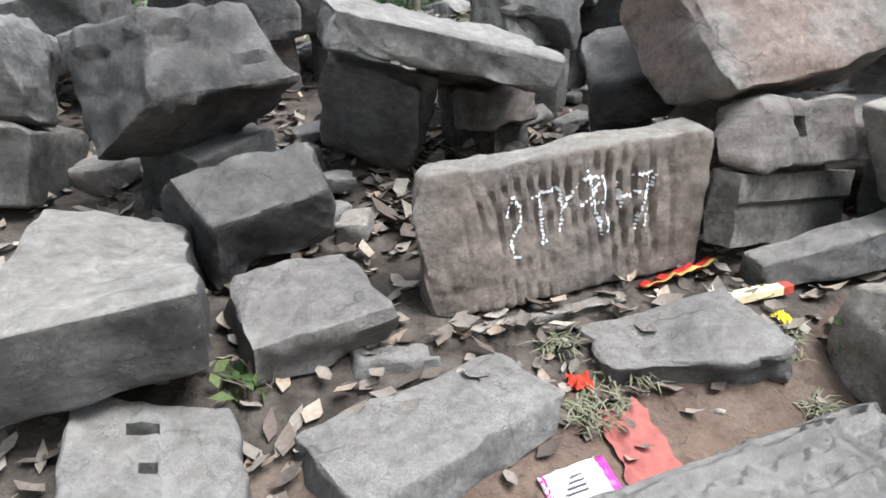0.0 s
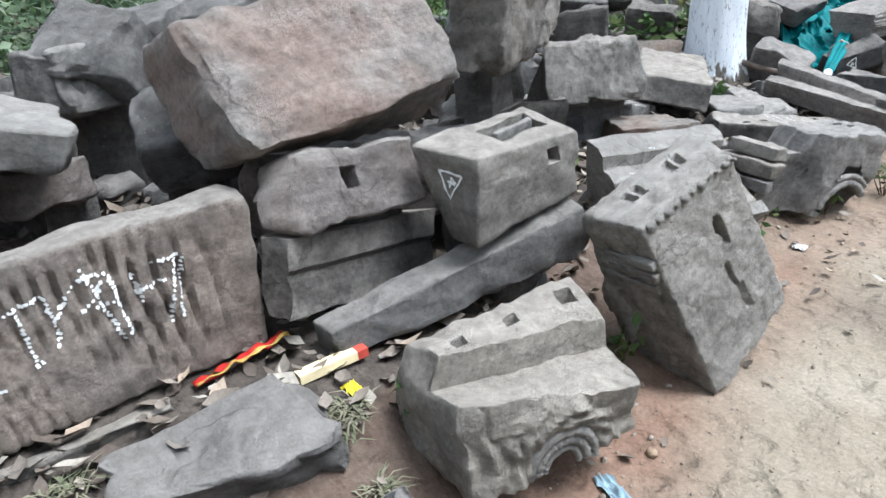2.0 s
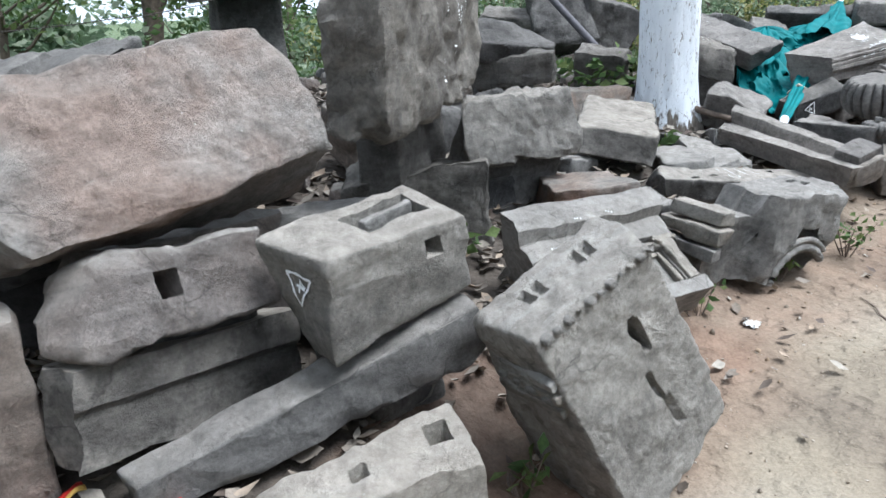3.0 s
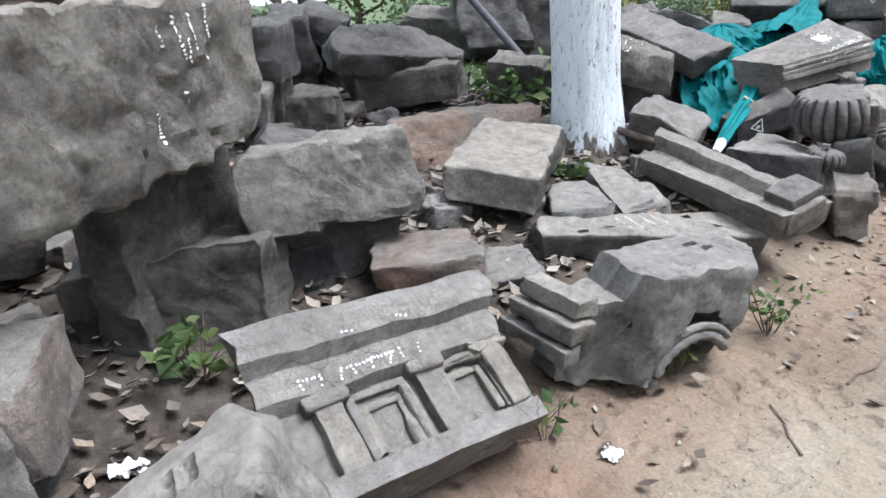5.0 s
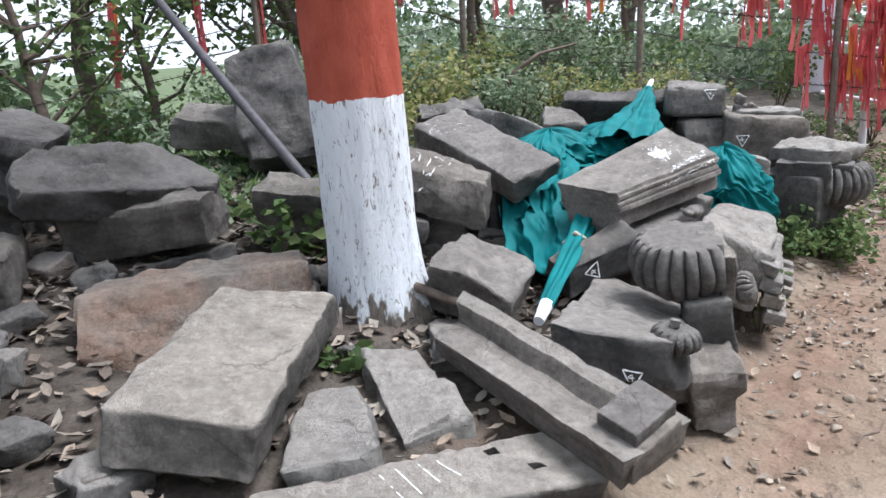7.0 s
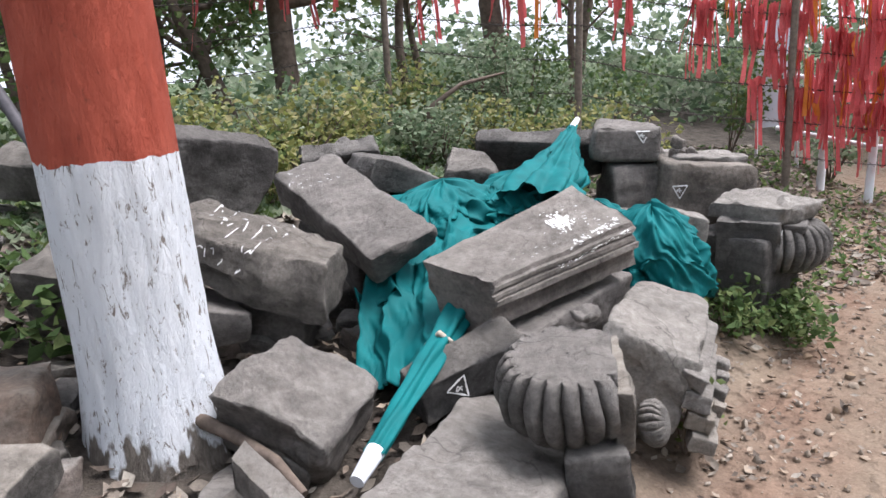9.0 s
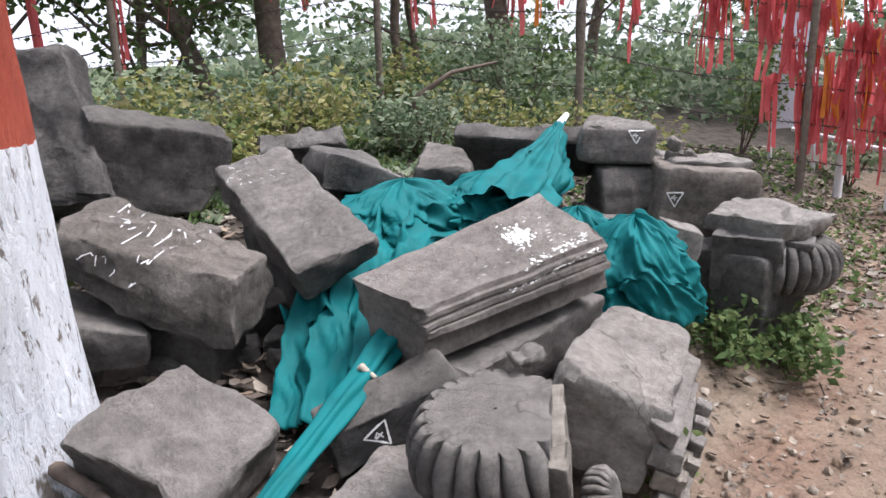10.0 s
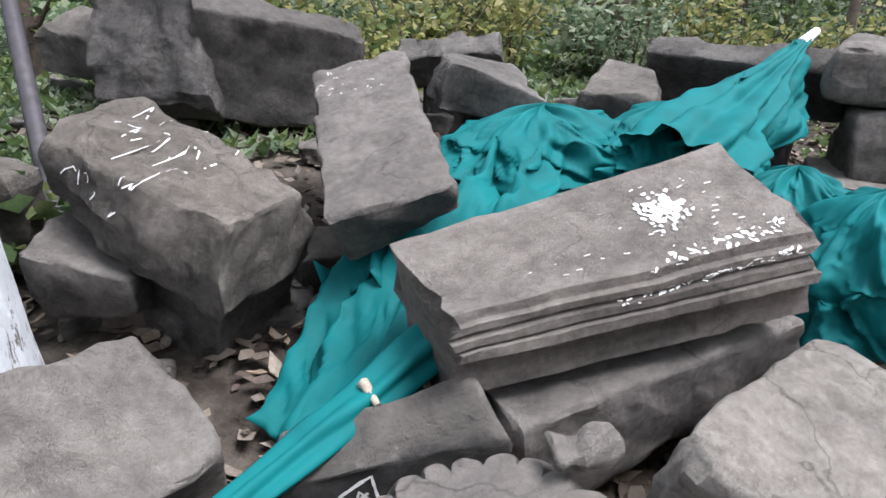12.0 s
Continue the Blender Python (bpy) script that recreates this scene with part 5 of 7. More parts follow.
# lotus medallion of the carved block
L = BLK["L"]
for n, (rad, th) in enumerate(((0.1, 0.016), (0.075, 0.012), (0.052, 0.01))):
    ring(L, "medallion_ring", (0.02, -0.16, -0.14), (0, 0, 0), rad, th, (0, 180), ripple=(n == 1))

# end block of the channelled beam, arch moulding and stepped end of the arch stone
R = BLK["R"]
piece(R, "end_block", (0.38, 0.02, 0.07), (0, 0, 0), (0.15, 0.2, 0.12), 470, label="raised cut end of the beam")
piece(R, "end_ledge", (0.435, 0.0, 0.03), (0, 0, 0), (0.07, 0.23, 0.1), 471)
J = BLK["J"]
ring(J, "arch_moulding", (0.06, -0.165, -0.21), (0, 0, 0), 0.175, 0.018, (38, 178), ripple=1, label="beaded moulding round the arch")
ring(J, "arch_moulding", (0.06, -0.165, -0.21), (0, 0, 0), 0.21, 0.014, (46, 176))
for n in range(3):
    piece(J, "end_moulding", (-0.42 - 0.025 * n, 0.02, 0.09 - 0.075 * n), (0, 0, 14), (0.1, 0.25 + 0.02 * n, 0.062), 480 + n)

# stepped side of the cornice block
C = BLK["st"]
for n in range(4):
    piece(C, "stepped_moulding", (0.17 + 0.035 * n, -0.02 * n, 0.07 - 0.07 * n), (0, 0, 0), (0.1, 0.54 - 0.02 * n, 0.06), 490 + n, cuts=3)
for n in range(4):
    piece(C, "dentil", (0.285, -0.2 + 0.12 * n, -0.03), (0, 0, 0), (0.05, 0.05, 0.06), 500 + n)
# wavy groove under the grey block
piece(BLK["O"], "lower_ledge", (0.0, -0.15, -0.07), (0, 0, 0), (0.33, 0.06, 0.08), 510)


# ---- ribbed temple stones ----
def ribbed(name, label, at, turn, radius, tall, ribs, seed, material, flat=0.0, cut=None, top=0.55, parent=None):
    """A cushion with bulging ribs; flat: how much of its top is cut off level; cut: a plane (x) that splits it."""
    n, m = ribs * 8, 22
    verts, faces = [], []
    for i in range(m + 1):
        a = -math.pi / 2 + math.pi * i / m
        z, rr = math.sin(a), math.cos(a) ** 0.55 if 0 < i < m else 0.02
        for k in range(n):
            t = 2 * math.pi * k / n
            groove = abs(math.sin(t * ribs / 2)) ** 0.45
            r2 = radius * rr * (0.86 + 0.14 * groove)
            x, y, zz = r2 * math.cos(t), r2 * math.sin(t), z * tall / 2
            zz = min(zz, tall / 2 * (1 - flat))
            if cut is not None:
                x = min(x, cut + 0.01 * noise.noise(Vector((y * 9, zz * 9, seed))))
            e = 0.008 * noise.fractal(Vector((x * 9 + seed, y * 9, zz * 9)), 1, 2, 3)
            verts.append((x + e, y + e, zz + e))
    for i in range(m):
        for k in range(n):
            j = (k + 1) % n
            faces.append((i * n + k, i * n + j, (i + 1) * n + j, (i + 1) * n + k))
    ob = mesh_object(name, verts, faces, material, parent, sharp=50)
    if parent:
        ob.matrix_local = pose(*at, *turn)
        return tagged(ob, label)
    ob.matrix_world = pose(*at, *turn)
    return tagged(ob, label, "carved stone", "stones of the pile")


disc = ribbed("ribbed_disc", "broken ribbed stone disc with a flat dusty top", (5.47, 3.95, 0.6), (6, -4, -35), 0.225, 0.27, 22, 5, GREY, flat=0.25, cut=0.13)
rock("stone_chip", "pale broken stone chip lying on the ribbed disc", (5.62, 4.07, 0.745), (8, 4, 20), (0.13, 0.06, 0.04), 520, PALE, cuts=8, chip=0.2, step=0.02, category="stone chip")
piece(disc, "cut_face", (0.14, 0.0, -0.03), (0, 0, 0), (0.05, 0.34, 0.2), 521, GREY, step=0.03, label="flat split side")
ribbed("ribbed_fragment", "small ribbed stone knob beside the disc", (5.69, 3.83, 0.46), (70, 0, 30), 0.065, 0.09, 16, 6, GREY)
ribbed("ribbed_finial", "small ribbed stone finial on the dark bracket", (5.1, 3.6, 0.465), (4, 6, 0), 0.09, 0.1, 16, 7, DARK, flat=0.1)
rock("finial_tip", "tiny round tip on the ribbed finial", (5.1, 3.6, 0.525), (0, 0, 30), (0.05, 0.05, 0.04), 522, GREY, r=0.02, cuts=2, step=0.02, category="carved stone")

# ribbed capital by the path
cap = rock("ribbed_capital", "ribbed temple capital with a pale broken top by the path", (7.66, 5.03, 0.655), (0, 0, 12), (0.42, 0.46, 0.1), 530, PALE, cuts=8, chip=0.16, r=0.02, step=0.035, category="carved stone")
ribbed("ribbed_bell", "dark bell of rounded ribs", (0.02, -0.06, -0.19), (0, 0, 0), 0.3, 0.3, 30, 9, DARK, flat=0.2, parent=cap)
piece(cap, "neck", (0.0, -0.02, -0.07), (0, 0, 20), (0.41, 0.43, 0.05), 531, DARK, r=0.02, label="dark neck moulding")
piece(cap, "base", (-0.12, 0.05, -0.35), (0, 0, 0), (0.4, 0.48, 0.5), 532, DARK, r=0.05, cuts=5)
side_face = piece(cap, "dark_side", (-0.22, -0.03, -0.17), (0, 0, 20), (0.14, 0.32, 0.28), 533, DARK)
triangle_mark(side_face, "f", -0.02, 0.06, 0.09)
upper = rock("boulder", "dark rounded stone with a white mark standing on another", (7.4, 5.88, 0.98), (0, 4, -35), (0.42, 0.38, 0.24), 540, TAUPE, r=0.08, cuts=5, chip=0.14, category="boulder")
triangle_mark(upper, "f", 0.08, 0.06, 0.08)
rock("boulder", "dark waisted stone under the marked one", (7.46, 5.86, 0.73), (0, 0, -20), (0.44, 0.38, 0.28), 541, TAUPE, r=0.08, cuts=5, chip=0.14, category="boulder")
rock("stone_slab", "grey slab under the dark waisted stone", (7.42, 5.78, 0.53), (0, 2, -25), (0.6, 0.5, 0.14), 542, GREY, cuts=5, category="stone slab")
big2 = rock("carved_block", "dark carved block with a white mark and a rounded end", (7.72, 5.56, 0.66), (0, 3, -24), (0.56, 0.42, 0.42), 543, TAUPE, r=0.07, cuts=4, chip=0.12, category="carved stone")
triangle_mark(big2, "f", -0.2, 0.04, 0.09)
rock("stone_slab", "pale dusty broken top of the carved block", (7.76, 5.6, 0.87), (0, 3, -24), (0.48, 0.36, 0.05), 544, PALE, cuts=7, chip=0.16, category="stone slab")
for n, (x, y, z, s2) in enumerate(((7.58, 5.6, 0.92, 0.1), (7.6, 5.62, 0.98, 0.09), (7.68, 5.58, 0.91, 0.07))):
    rock("loose_stone", "small dark loose stone on the carved block", (x, y, z), (n * 20, 0, n * 30), (s2, s2 * 0.9, s2 * 0.7), 545 + n, TAUPE, r=0.03, cuts=6, step=0.03, category="stone chip")
rock("stone_block", "small grey cube-like stone beside the green cloth", (7.13, 5.1, 0.57), (0, 18, -20), (0.19, 0.18, 0.26), 550, GREY, cuts=4, chip=0.1)


# ---- painted tree ----
def painted_tree(x, y):
    z = height(x, y) - 0.1
    root = new("painted_tree")
    root.matrix_world = pose(x, y, z)
    n, rings = 56, 90
    verts, faces = [], []
    for i in range(rings + 1):
        h = 3.4 * i / rings
        r = 0.19 + 0.05 * max(0, (0.5 - h) / 0.5) ** 2 + 0.012 * max(0, 1 - h / 1.3)
        cx, cy = 0.03 - 0.022 * h, 0.02
        for k in range(n):
            t = 2 * math.pi * k / n
            q = Vector((math.cos(t) * 1.2, math.sin(t) * 1.2, h * 0.8))
            flare = 0.3 * max(0, (0.3 - h) / 0.3) * max(0, noise.noise(q * 2.2 + Vector((4, 1, 0))))
            rr = r * (1 + 0.05 * noise.noise(q * 1.3) + 0.05 * noise.fractal(Vector((math.cos(t) * 6, math.sin(t) * 6, h * 2.2)), 1, 2, 4) + flare)
            verts.append((cx + rr * math.cos(t), cy + rr * math.sin(t), h))
    for i in range(rings):
        for k in range(n):
            j = (k + 1) % n
            faces.append((i * n + k, i * n + j, (i + 1) * n + j, (i + 1) * n + k))
    mesh_object("trunk", verts, faces, TRUNK, root, "trunk lime-washed white below and painted red above", sharp=0)
    tube("root", [(0.1, -0.14, 0.2), (0.2, -0.26, 0.16), (0.28, -0.42, 0.13), (0.32, -0.55, 0.08)], [0.024, 0.02, 0.018, 0.015], BARK, root, 8, "bare brown root")
    rr2 = random.Random(4)
    tips = []
    for k in range(6):
        a = k * 1.05
        p = [Vector((-0.2, -0.02, 3.2))]
        for s2 in range(4):
            p.append(p[-1] + Vector((math.cos(a) * 0.5, math.sin(a) * 0.5, 0.55)) + Vector((rr2.uniform(-0.15, 0.15), rr2.uniform(-0.15, 0.15), 0)))
        tube("limb", p, [0.09, 0.07, 0.05, 0.03, 0.015], BARK, root, 8)
        tips += p[2:]
    leaves("crown", [(t, 0.55) for t in tips], 1500, 0.09, LEAF, root, 31)
    return tagged(root, "tree with a white-washed and red-painted trunk among the stones", "tree")


def leaves(name, clouds, count, size, material, parent=None, seed=1, droop=0.3, flatten=0.8):
    """Many small leaves round the middles of clouds (place, radius)."""
    rng = np.random.RandomState(seed)
    verts, faces = [], []
    for _ in range(count):
        c, r = clouds[rng.randint(len(clouds))]
        d = rng.normal(size=3)
        d = d / np.linalg.norm(d) * r * rng.uniform(0.25, 1) ** 0.6
        p = Vector(c) + Vector((d[0], d[1], d[2] * flatten))
        u = Vector(rng.normal(size=3)).normalized()
        u.z = u.z * 0.6 - droop
        u.normalize()
        s = u.orthogonal().normalized()
        s = (s * math.cos(rng.uniform(0, 6.3)) + u.cross(s) * math.sin(rng.uniform(0, 6.3))).normalized()
        l = size * rng.uniform(0.6, 1.4)
        nrm = u.cross(s) * l * 0.12
        k = len(verts)
        verts += [p, p + u * l * 0.5 + s * l * 0.3 + nrm, p + u * l, p + u * l * 0.5 - s * l * 0.3 + nrm, p + u * l * 0.5]
        faces += [(k, k + 1, k + 4), (k + 1, k + 2, k + 4), (k + 2, k + 3, k + 4), (k + 3, k, k + 4)]
    return mesh_object(name, verts, faces, material, parent, sharp=0)


painted_tree(4.37, 4.66)


# ---- closed green umbrella under the moulded beam ----
def sheet(name, corners, n, m, folds, depth, seed, parent, label="", sag=0.0, hem=0.03):
    """A folded piece of cloth between four corners (two along, two across), with thickness."""
    a, b, c, d = (Vector(p) for p in corners)
    up = (b - a).cross(d - a).normalized()
    verts, faces = [], []
    for j in range(m + 1):
        for i in range(n + 1):
            u, v2 = i / n, j / m
            p = a.lerp(b, u).lerp(d.lerp(c, u), v2)
            ph = folds * u * 2 * math.pi + 3.5 * noise.noise(Vector((u * 2 + seed, v2 * 2.2, 0)))
            e = depth * (1.0 - 2.2 * abs(math.sin(ph / 2)) ** 0.8 + 0.6 * noise.fractal(Vector((u * 4 + seed * 3, v2 * 3, 1)), 1, 2, 3))
            e += depth * 1.8 * (0.4 - abs(noise.noise(Vector((u * 9 + v2 * 4 + seed, v2 * 3, 4))))) + depth * 0.35 * noise.fractal(Vector((u * 11 + seed, v2 * 9, 7)), 1, 2, 3)
            p = p + up * e + Vector((0, 0, -sag * math.sin(math.pi * u) * math.sin(math.pi * v2)))
            edge = hem * noise.noise(Vector((u * 6, v2 * 6, seed * 1.7)))
            verts.append(p + (b - a).normalized() * edge + (d - a).normalized() * edge * 0.7)
    for j in range(m):
        for i in range(n):
            k = j * (n + 1) + i
            faces.append((k, k + 1, k + n + 2, k + n + 1))
    ob = mesh_object(name, verts, faces, GREEN, parent, label, sharp=0)
    thick = ob.modifiers.new("thickness", "SOLIDIFY")
    thick.thickness = 0.004
    return ob


def heap(name, at, size, seed, parent, turn=0.0, label="", folds=9.0, deep=0.05):
    """A mound of gathered cloth."""
    n, m = 170, 80
    verts, faces = [], []
    for j in range(m + 1):
        for i in range(n):
            t, h = 2 * math.pi * i / n, j / m
            q = Vector((math.cos(t) * 1.5, math.sin(t) * 1.5, h * 2.0 + seed))
            r = math.cos(h * math.pi / 2) ** 0.5
            q2 = Vector((q.x + q.z * 0.9, q.y * 1.6 - q.z * 0.5, q.z * 0.45)) * 2.4
            e = 1 + deep * 2.0 * noise.fractal(q * 1.5, 1, 2, 2) + deep * 3.0 * (0.35 - abs(noise.noise(q2))) + deep * 1.4 * (0.35 - abs(noise.noise(q2 * 2.1 + Vector((5, 1, 2))))) - deep * 1.2 * abs(math.sin(folds * t / 2 + 4 * noise.noise(q))) * (1 - h * 0.4)
            verts.append((r * e * math.cos(t) * size[0], r * e * math.sin(t) * size[1], (h + 0.25 * deep * math.sin(7 * t + 9 * h) + 0.12 * noise.noise(q * 2.5)) * size[2]))
    for j in range(m):
        for i in range(n):
            k = (i + 1) % n
            faces.append((j * n + i, j * n + k, (j + 1) * n + k, (j + 1) * n + i))
    ob = mesh_object(name, verts, faces, GREEN, parent, label, sharp=0)
    ob.matrix_local = pose(*at, 0, 0, turn)
    return ob


umbrella = new("garden_umbrella")
u0, u1 = Vector((4.832, 4.062, 0.442)), Vector((7.22, 6.13, 1.13))
tube("pole", [u0, u0.lerp(u1, 0.06), u0.lerp(u1, 0.12)], [0.014, 0.014, 0.014], WHITEPAINT, umbrella, 12, "white pole")
tube("ferrule", [u0 - (u1 - u0).normalized() * 0.01, u0.lerp(u1, 0.035)], [0.022, 0.03], WHITEPAINT, umbrella, 12, "white plastic end")
tube("top_end", [u0.lerp(u1, 0.945), u0.lerp(u1, 1.0)], [0.024, 0.018], WHITEPAINT, umbrella, 12)
# wrapped end of the canopy along the pole
nn, mm = 40, 60
wv, wf = [], []
way = (u1 - u0).normalized()
sideways = way.cross(Vector((0, 0, 1))).normalized()
upward = sideways.cross(way)
for j in range(mm + 1):
    s = j / mm
    base = u0.lerp(u1, 0.03 + 0.42 * s)
    r = 0.028 + 0.06 * s ** 1.3
    for i in range(nn):
        t = 2 * math.pi * i / nn
        rr = r * (1 + 0.22 * math.sin(5 * t + 7 * s + 2 * noise.noise(Vector((s * 5, 0, 1)))) + 0.22 * noise.noise(Vector((math.cos(t) * 2, math.sin(t) * 2, s * 9))))
        wv.append(base + sideways * rr * math.cos(t) + upward * rr * 0.8 * math.sin(t))
for j in range(mm):
    for i in range(nn):
        k = (i + 1) % nn
        wf.append((j * nn + i, j * nn + k, (j + 1) * nn + k, (j + 1) * nn + i))
mesh_object("wrapped_canopy", wv, wf, GREEN, umbrella, "tightly wrapped teal cloth", sharp=0)
tube("tie", [u0.lerp(u1, 0.2) + upward * 0.02 + sideways * 0.05, u0.lerp(u1, 0.205) + upward * 0.04, u0.lerp(u1, 0.21) - sideways * 0.07 - upward * 0.03], [0.007, 0.012, 0.009], plain("knotted_rag", (0.34, 0.3, 0.24, 1), 0.9, 0.4, 60), umbrella, 7, "pale knotted rag tie")
sheet("canopy_fold", ((5.06, 4.68, 0.4), (5.3, 4.42, 0.5), (5.62, 4.95, 0.72), (5.34, 5.2, 0.72)), 40, 46, 2.6, 0.024, 2, umbrella, "hanging teal fold")
sheet("canopy_fold", ((5.2, 5.0, 0.62), (5.55, 4.8, 0.62), (5.95, 5.35, 0.82), (5.6, 5.5, 0.84)), 30, 30, 2.5, 0.04, 5, umbrella)
heap("canopy_fold", (5.95, 5.62, 0.68), (0.48, 0.3, 0.26), 11, umbrella, 25, "crumpled teal cloth", 11, 0.1)
heap("canopy_fold", (6.42, 5.62, 0.66), (0.42, 0.28, 0.27), 13, umbrella, 30, "", 10, 0.1)
heap("canopy_fold", (6.76, 4.97, 0.4), (0.28, 0.3, 0.4), 17, umbrella, 10, "gathered teal cloth spilling over", 12, 0.09)
heap("canopy_fold", (6.68, 5.28, 0.5), (0.3, 0.22, 0.28), 19, umbrella, 20, "", 9, 0.1)
cv, cf = [], []
for j in range(mm + 1):
    s = j / mm
    base = u0.lerp(u1, 0.6 + 0.36 * s) - Vector((0, 0, 0.05 * (1 - s)))
    r = 0.02 + 0.15 * (1 - s) ** 1.2
    for i in range(nn * 2):
        t = math.pi * i / nn
        rr = r * (1 + 0.16 * math.sin(9 * t + 3 * s) + 0.3 * noise.fractal(Vector((math.cos(t) * 2, math.sin(t) * 2, s * 5)), 1, 2, 3))
        cv.append(base + sideways * rr * 1.3 * math.cos(t) + upward * rr * 0.7 * math.sin(t))
for j in range(mm):
    for i in range(nn * 2):
        k = (i + 1) % (nn * 2)
        cf.append((j * nn * 2 + i, j * nn * 2 + k, (j + 1) * nn * 2 + k, (j + 1) * nn * 2 + i))
mesh_object("canopy_peak", cv, cf, GREEN, umbrella, "teal cloth gathered towards the tip", sharp=0)
top_a, top_b = u0.lerp(u1, 0.965), u0.lerp(u1, 0.62)
sheet("canopy_flap", (top_b, top_a, Vector((7.0, 5.72, 0.8)), Vector((6.5, 5.4, 0.74))), 34, 26, 2.0, 0.03, 7, umbrella, "taut teal flap below the tip")
sheet("canopy_flap", (top_b, top_a, Vector((6.95, 6.1, 0.85)), Vector((6.4, 5.95, 0.8))), 30, 22, 2.2, 0.03, 8, umbrella)
tagged(umbrella, "closed garden umbrella with a crumpled teal canopy among the stones", "umbrella")


cloth = new("teal_cloth")
heap("cloth_fold", (0, 0, -0.12), (0.3, 0.2, 0.24), 23, cloth, 15, "crumpled teal cloth", 8, 0.1)
cloth.matrix_world = pose(1.4, 3.5, 0.98)
tagged(cloth, "crumpled teal cloth lying between large stones", "cloth")
rock("stone_block", "dark stone block under a crumpled teal cloth", (1.4, 3.5, 0.72), (3, -2, 20), (0.62, 0.46, 0.34), 551, DARK, cuts=6, chip=0.14, group="stones of the pile")


# ---- fence, wires and ribbons ----
FENCE = [(-3.5, 7.4), (-0.6, 8.1), (2.2, 8.7), (4.9, 9.2), (7.25, 9.28), (8.68, 7.99), (10.26, 6.82), (12.2, 5.2), (14.5, 3.2)]
LEVELS = (0.3, 0.62, 0.94, 1.26, 1.58, 1.9)


def on_fence(s):
    i = min(int(s), len(FENCE) - 2)
    (a, b), (c, d) = FENCE[i], FENCE[i + 1]
    t = s - i
    return a + (c - a) * t, b + (d - b) * t


def fence():
    root = new("wire_fence")
    rng = random.Random(5)
    for n, (x, y) in enumerate(FENCE):
        g = height(x, y)
        lean = rng.uniform(-0.08, 0.08)
        tube("post", [(x, y, g - 0.2), (x + lean * 0.4, y, g + 1.0), (x + lean, y + lean * 0.3, g + 2.15)], [0.038, 0.034, 0.03], WOODPOST, root, 9, wobble=0.3)
    for lv in LEVELS:
        pts = []
        for k in range((len(FENCE) - 1) * 8 + 1):
            x, y = on_fence(k / 8)
            dip = 0.05 * math.sin(math.pi * (k % 8) / 8)
            pts.append((x, y, height(*FENCE[min(k // 8, len(FENCE) - 1)]) * (1 - k % 8 / 8) + height(*FENCE[min(k // 8 + 1, len(FENCE) - 1)]) * (k % 8 / 8) + lv - dip + 0.02 * noise.noise(Vector((k, lv * 5, 0)))))
        tube("strand", pts, [0.0045] * len(pts), WIRE, root, 5, "rusty barbed strand")
        bv, bf = [], []
        for k in range(len(pts) - 1):
            a, b = Vector(pts[k]), Vector(pts[k + 1])
            for s in range(5):
                p = a.lerp(b, (s + 0.5) / 5)
                for q in (Vector((0.02, 0.01, 0.025)), Vector((-0.015, 0.02, 0.022))):
                    k0 = len(bv)
                    bv += [p - q, p + q, p + q + Vector((0, 0, 0.005)), p - q + Vector((0.004, 0, 0.005))]
                    bf.append((k0, k0 + 1, k0 + 2, k0 + 3))
        tagged(mesh_object("barbs", bv, bf, WIRE, root, sharp=0), kind="stuff")
    return tagged(root, "barbed wire fence on weathered wooden posts behind the pile", "fence")


fence()


def ribbon_mesh(length, width, seed):
    rng = random.Random(seed)
    verts, faces = [], []
    n = 9
    tw, sway = rng.uniform(-1.6, 1.6), rng.uniform(-0.05, 0.05)
    for strip in range(2):
        a0, l2 = rng.uniform(0, 3.1), length * (1 if strip == 0 else rng.uniform(0.45, 1.0))
        base = len(verts)
        for i in range(n + 1):
            h = i / n
            a = a0 + tw * h
            x, y = sway * h * h + (0, 0.035, -0.03)[strip], 0.012 * math.sin(6 * h + seed)
            w = width * (1 - 0.1 * math.sin(9 * h + seed)) / 2
            verts += [(x - w * math.cos(a), y - w * math.sin(a), -h * l2 + 0.03 * (i == 0)), (x + w * math.cos(a), y + w * math.sin(a), -h * l2 + 0.02 * rng.uniform(-1, 1) * (i == n))]
        faces += [(base + 2 * i, base + 2 * i + 1, base + 2 * i + 3, base + 2 * i + 2) for i in range(n)]
    me = bpy.data.meshes.new("ribbon")
    me.from_pydata(verts, [], faces)
    me.shade_smooth()
    return me


KINDS = []
for k in range(16):
    me = ribbon_mesh(0.26 + 0.03 * k, 0.034 + 0.003 * (k % 6), k + 1)
    me.materials.append(RIBBON if k % 8 else ROPE)
    KINDS.append(me)


def hang_ribbon(x, y, z, turn, rng):
    ob = new("votive_ribbon", KINDS[rng.randrange(len(KINDS))])
    ob.matrix_world = pose(x, y, z, rng.uniform(-4, 4), rng.uniform(-5, 5), turn + rng.uniform(-40, 40))
    tagged(ob, "faded red votive cloth strip tied to the fence wire", "ribbon", "ribbons on the fence")


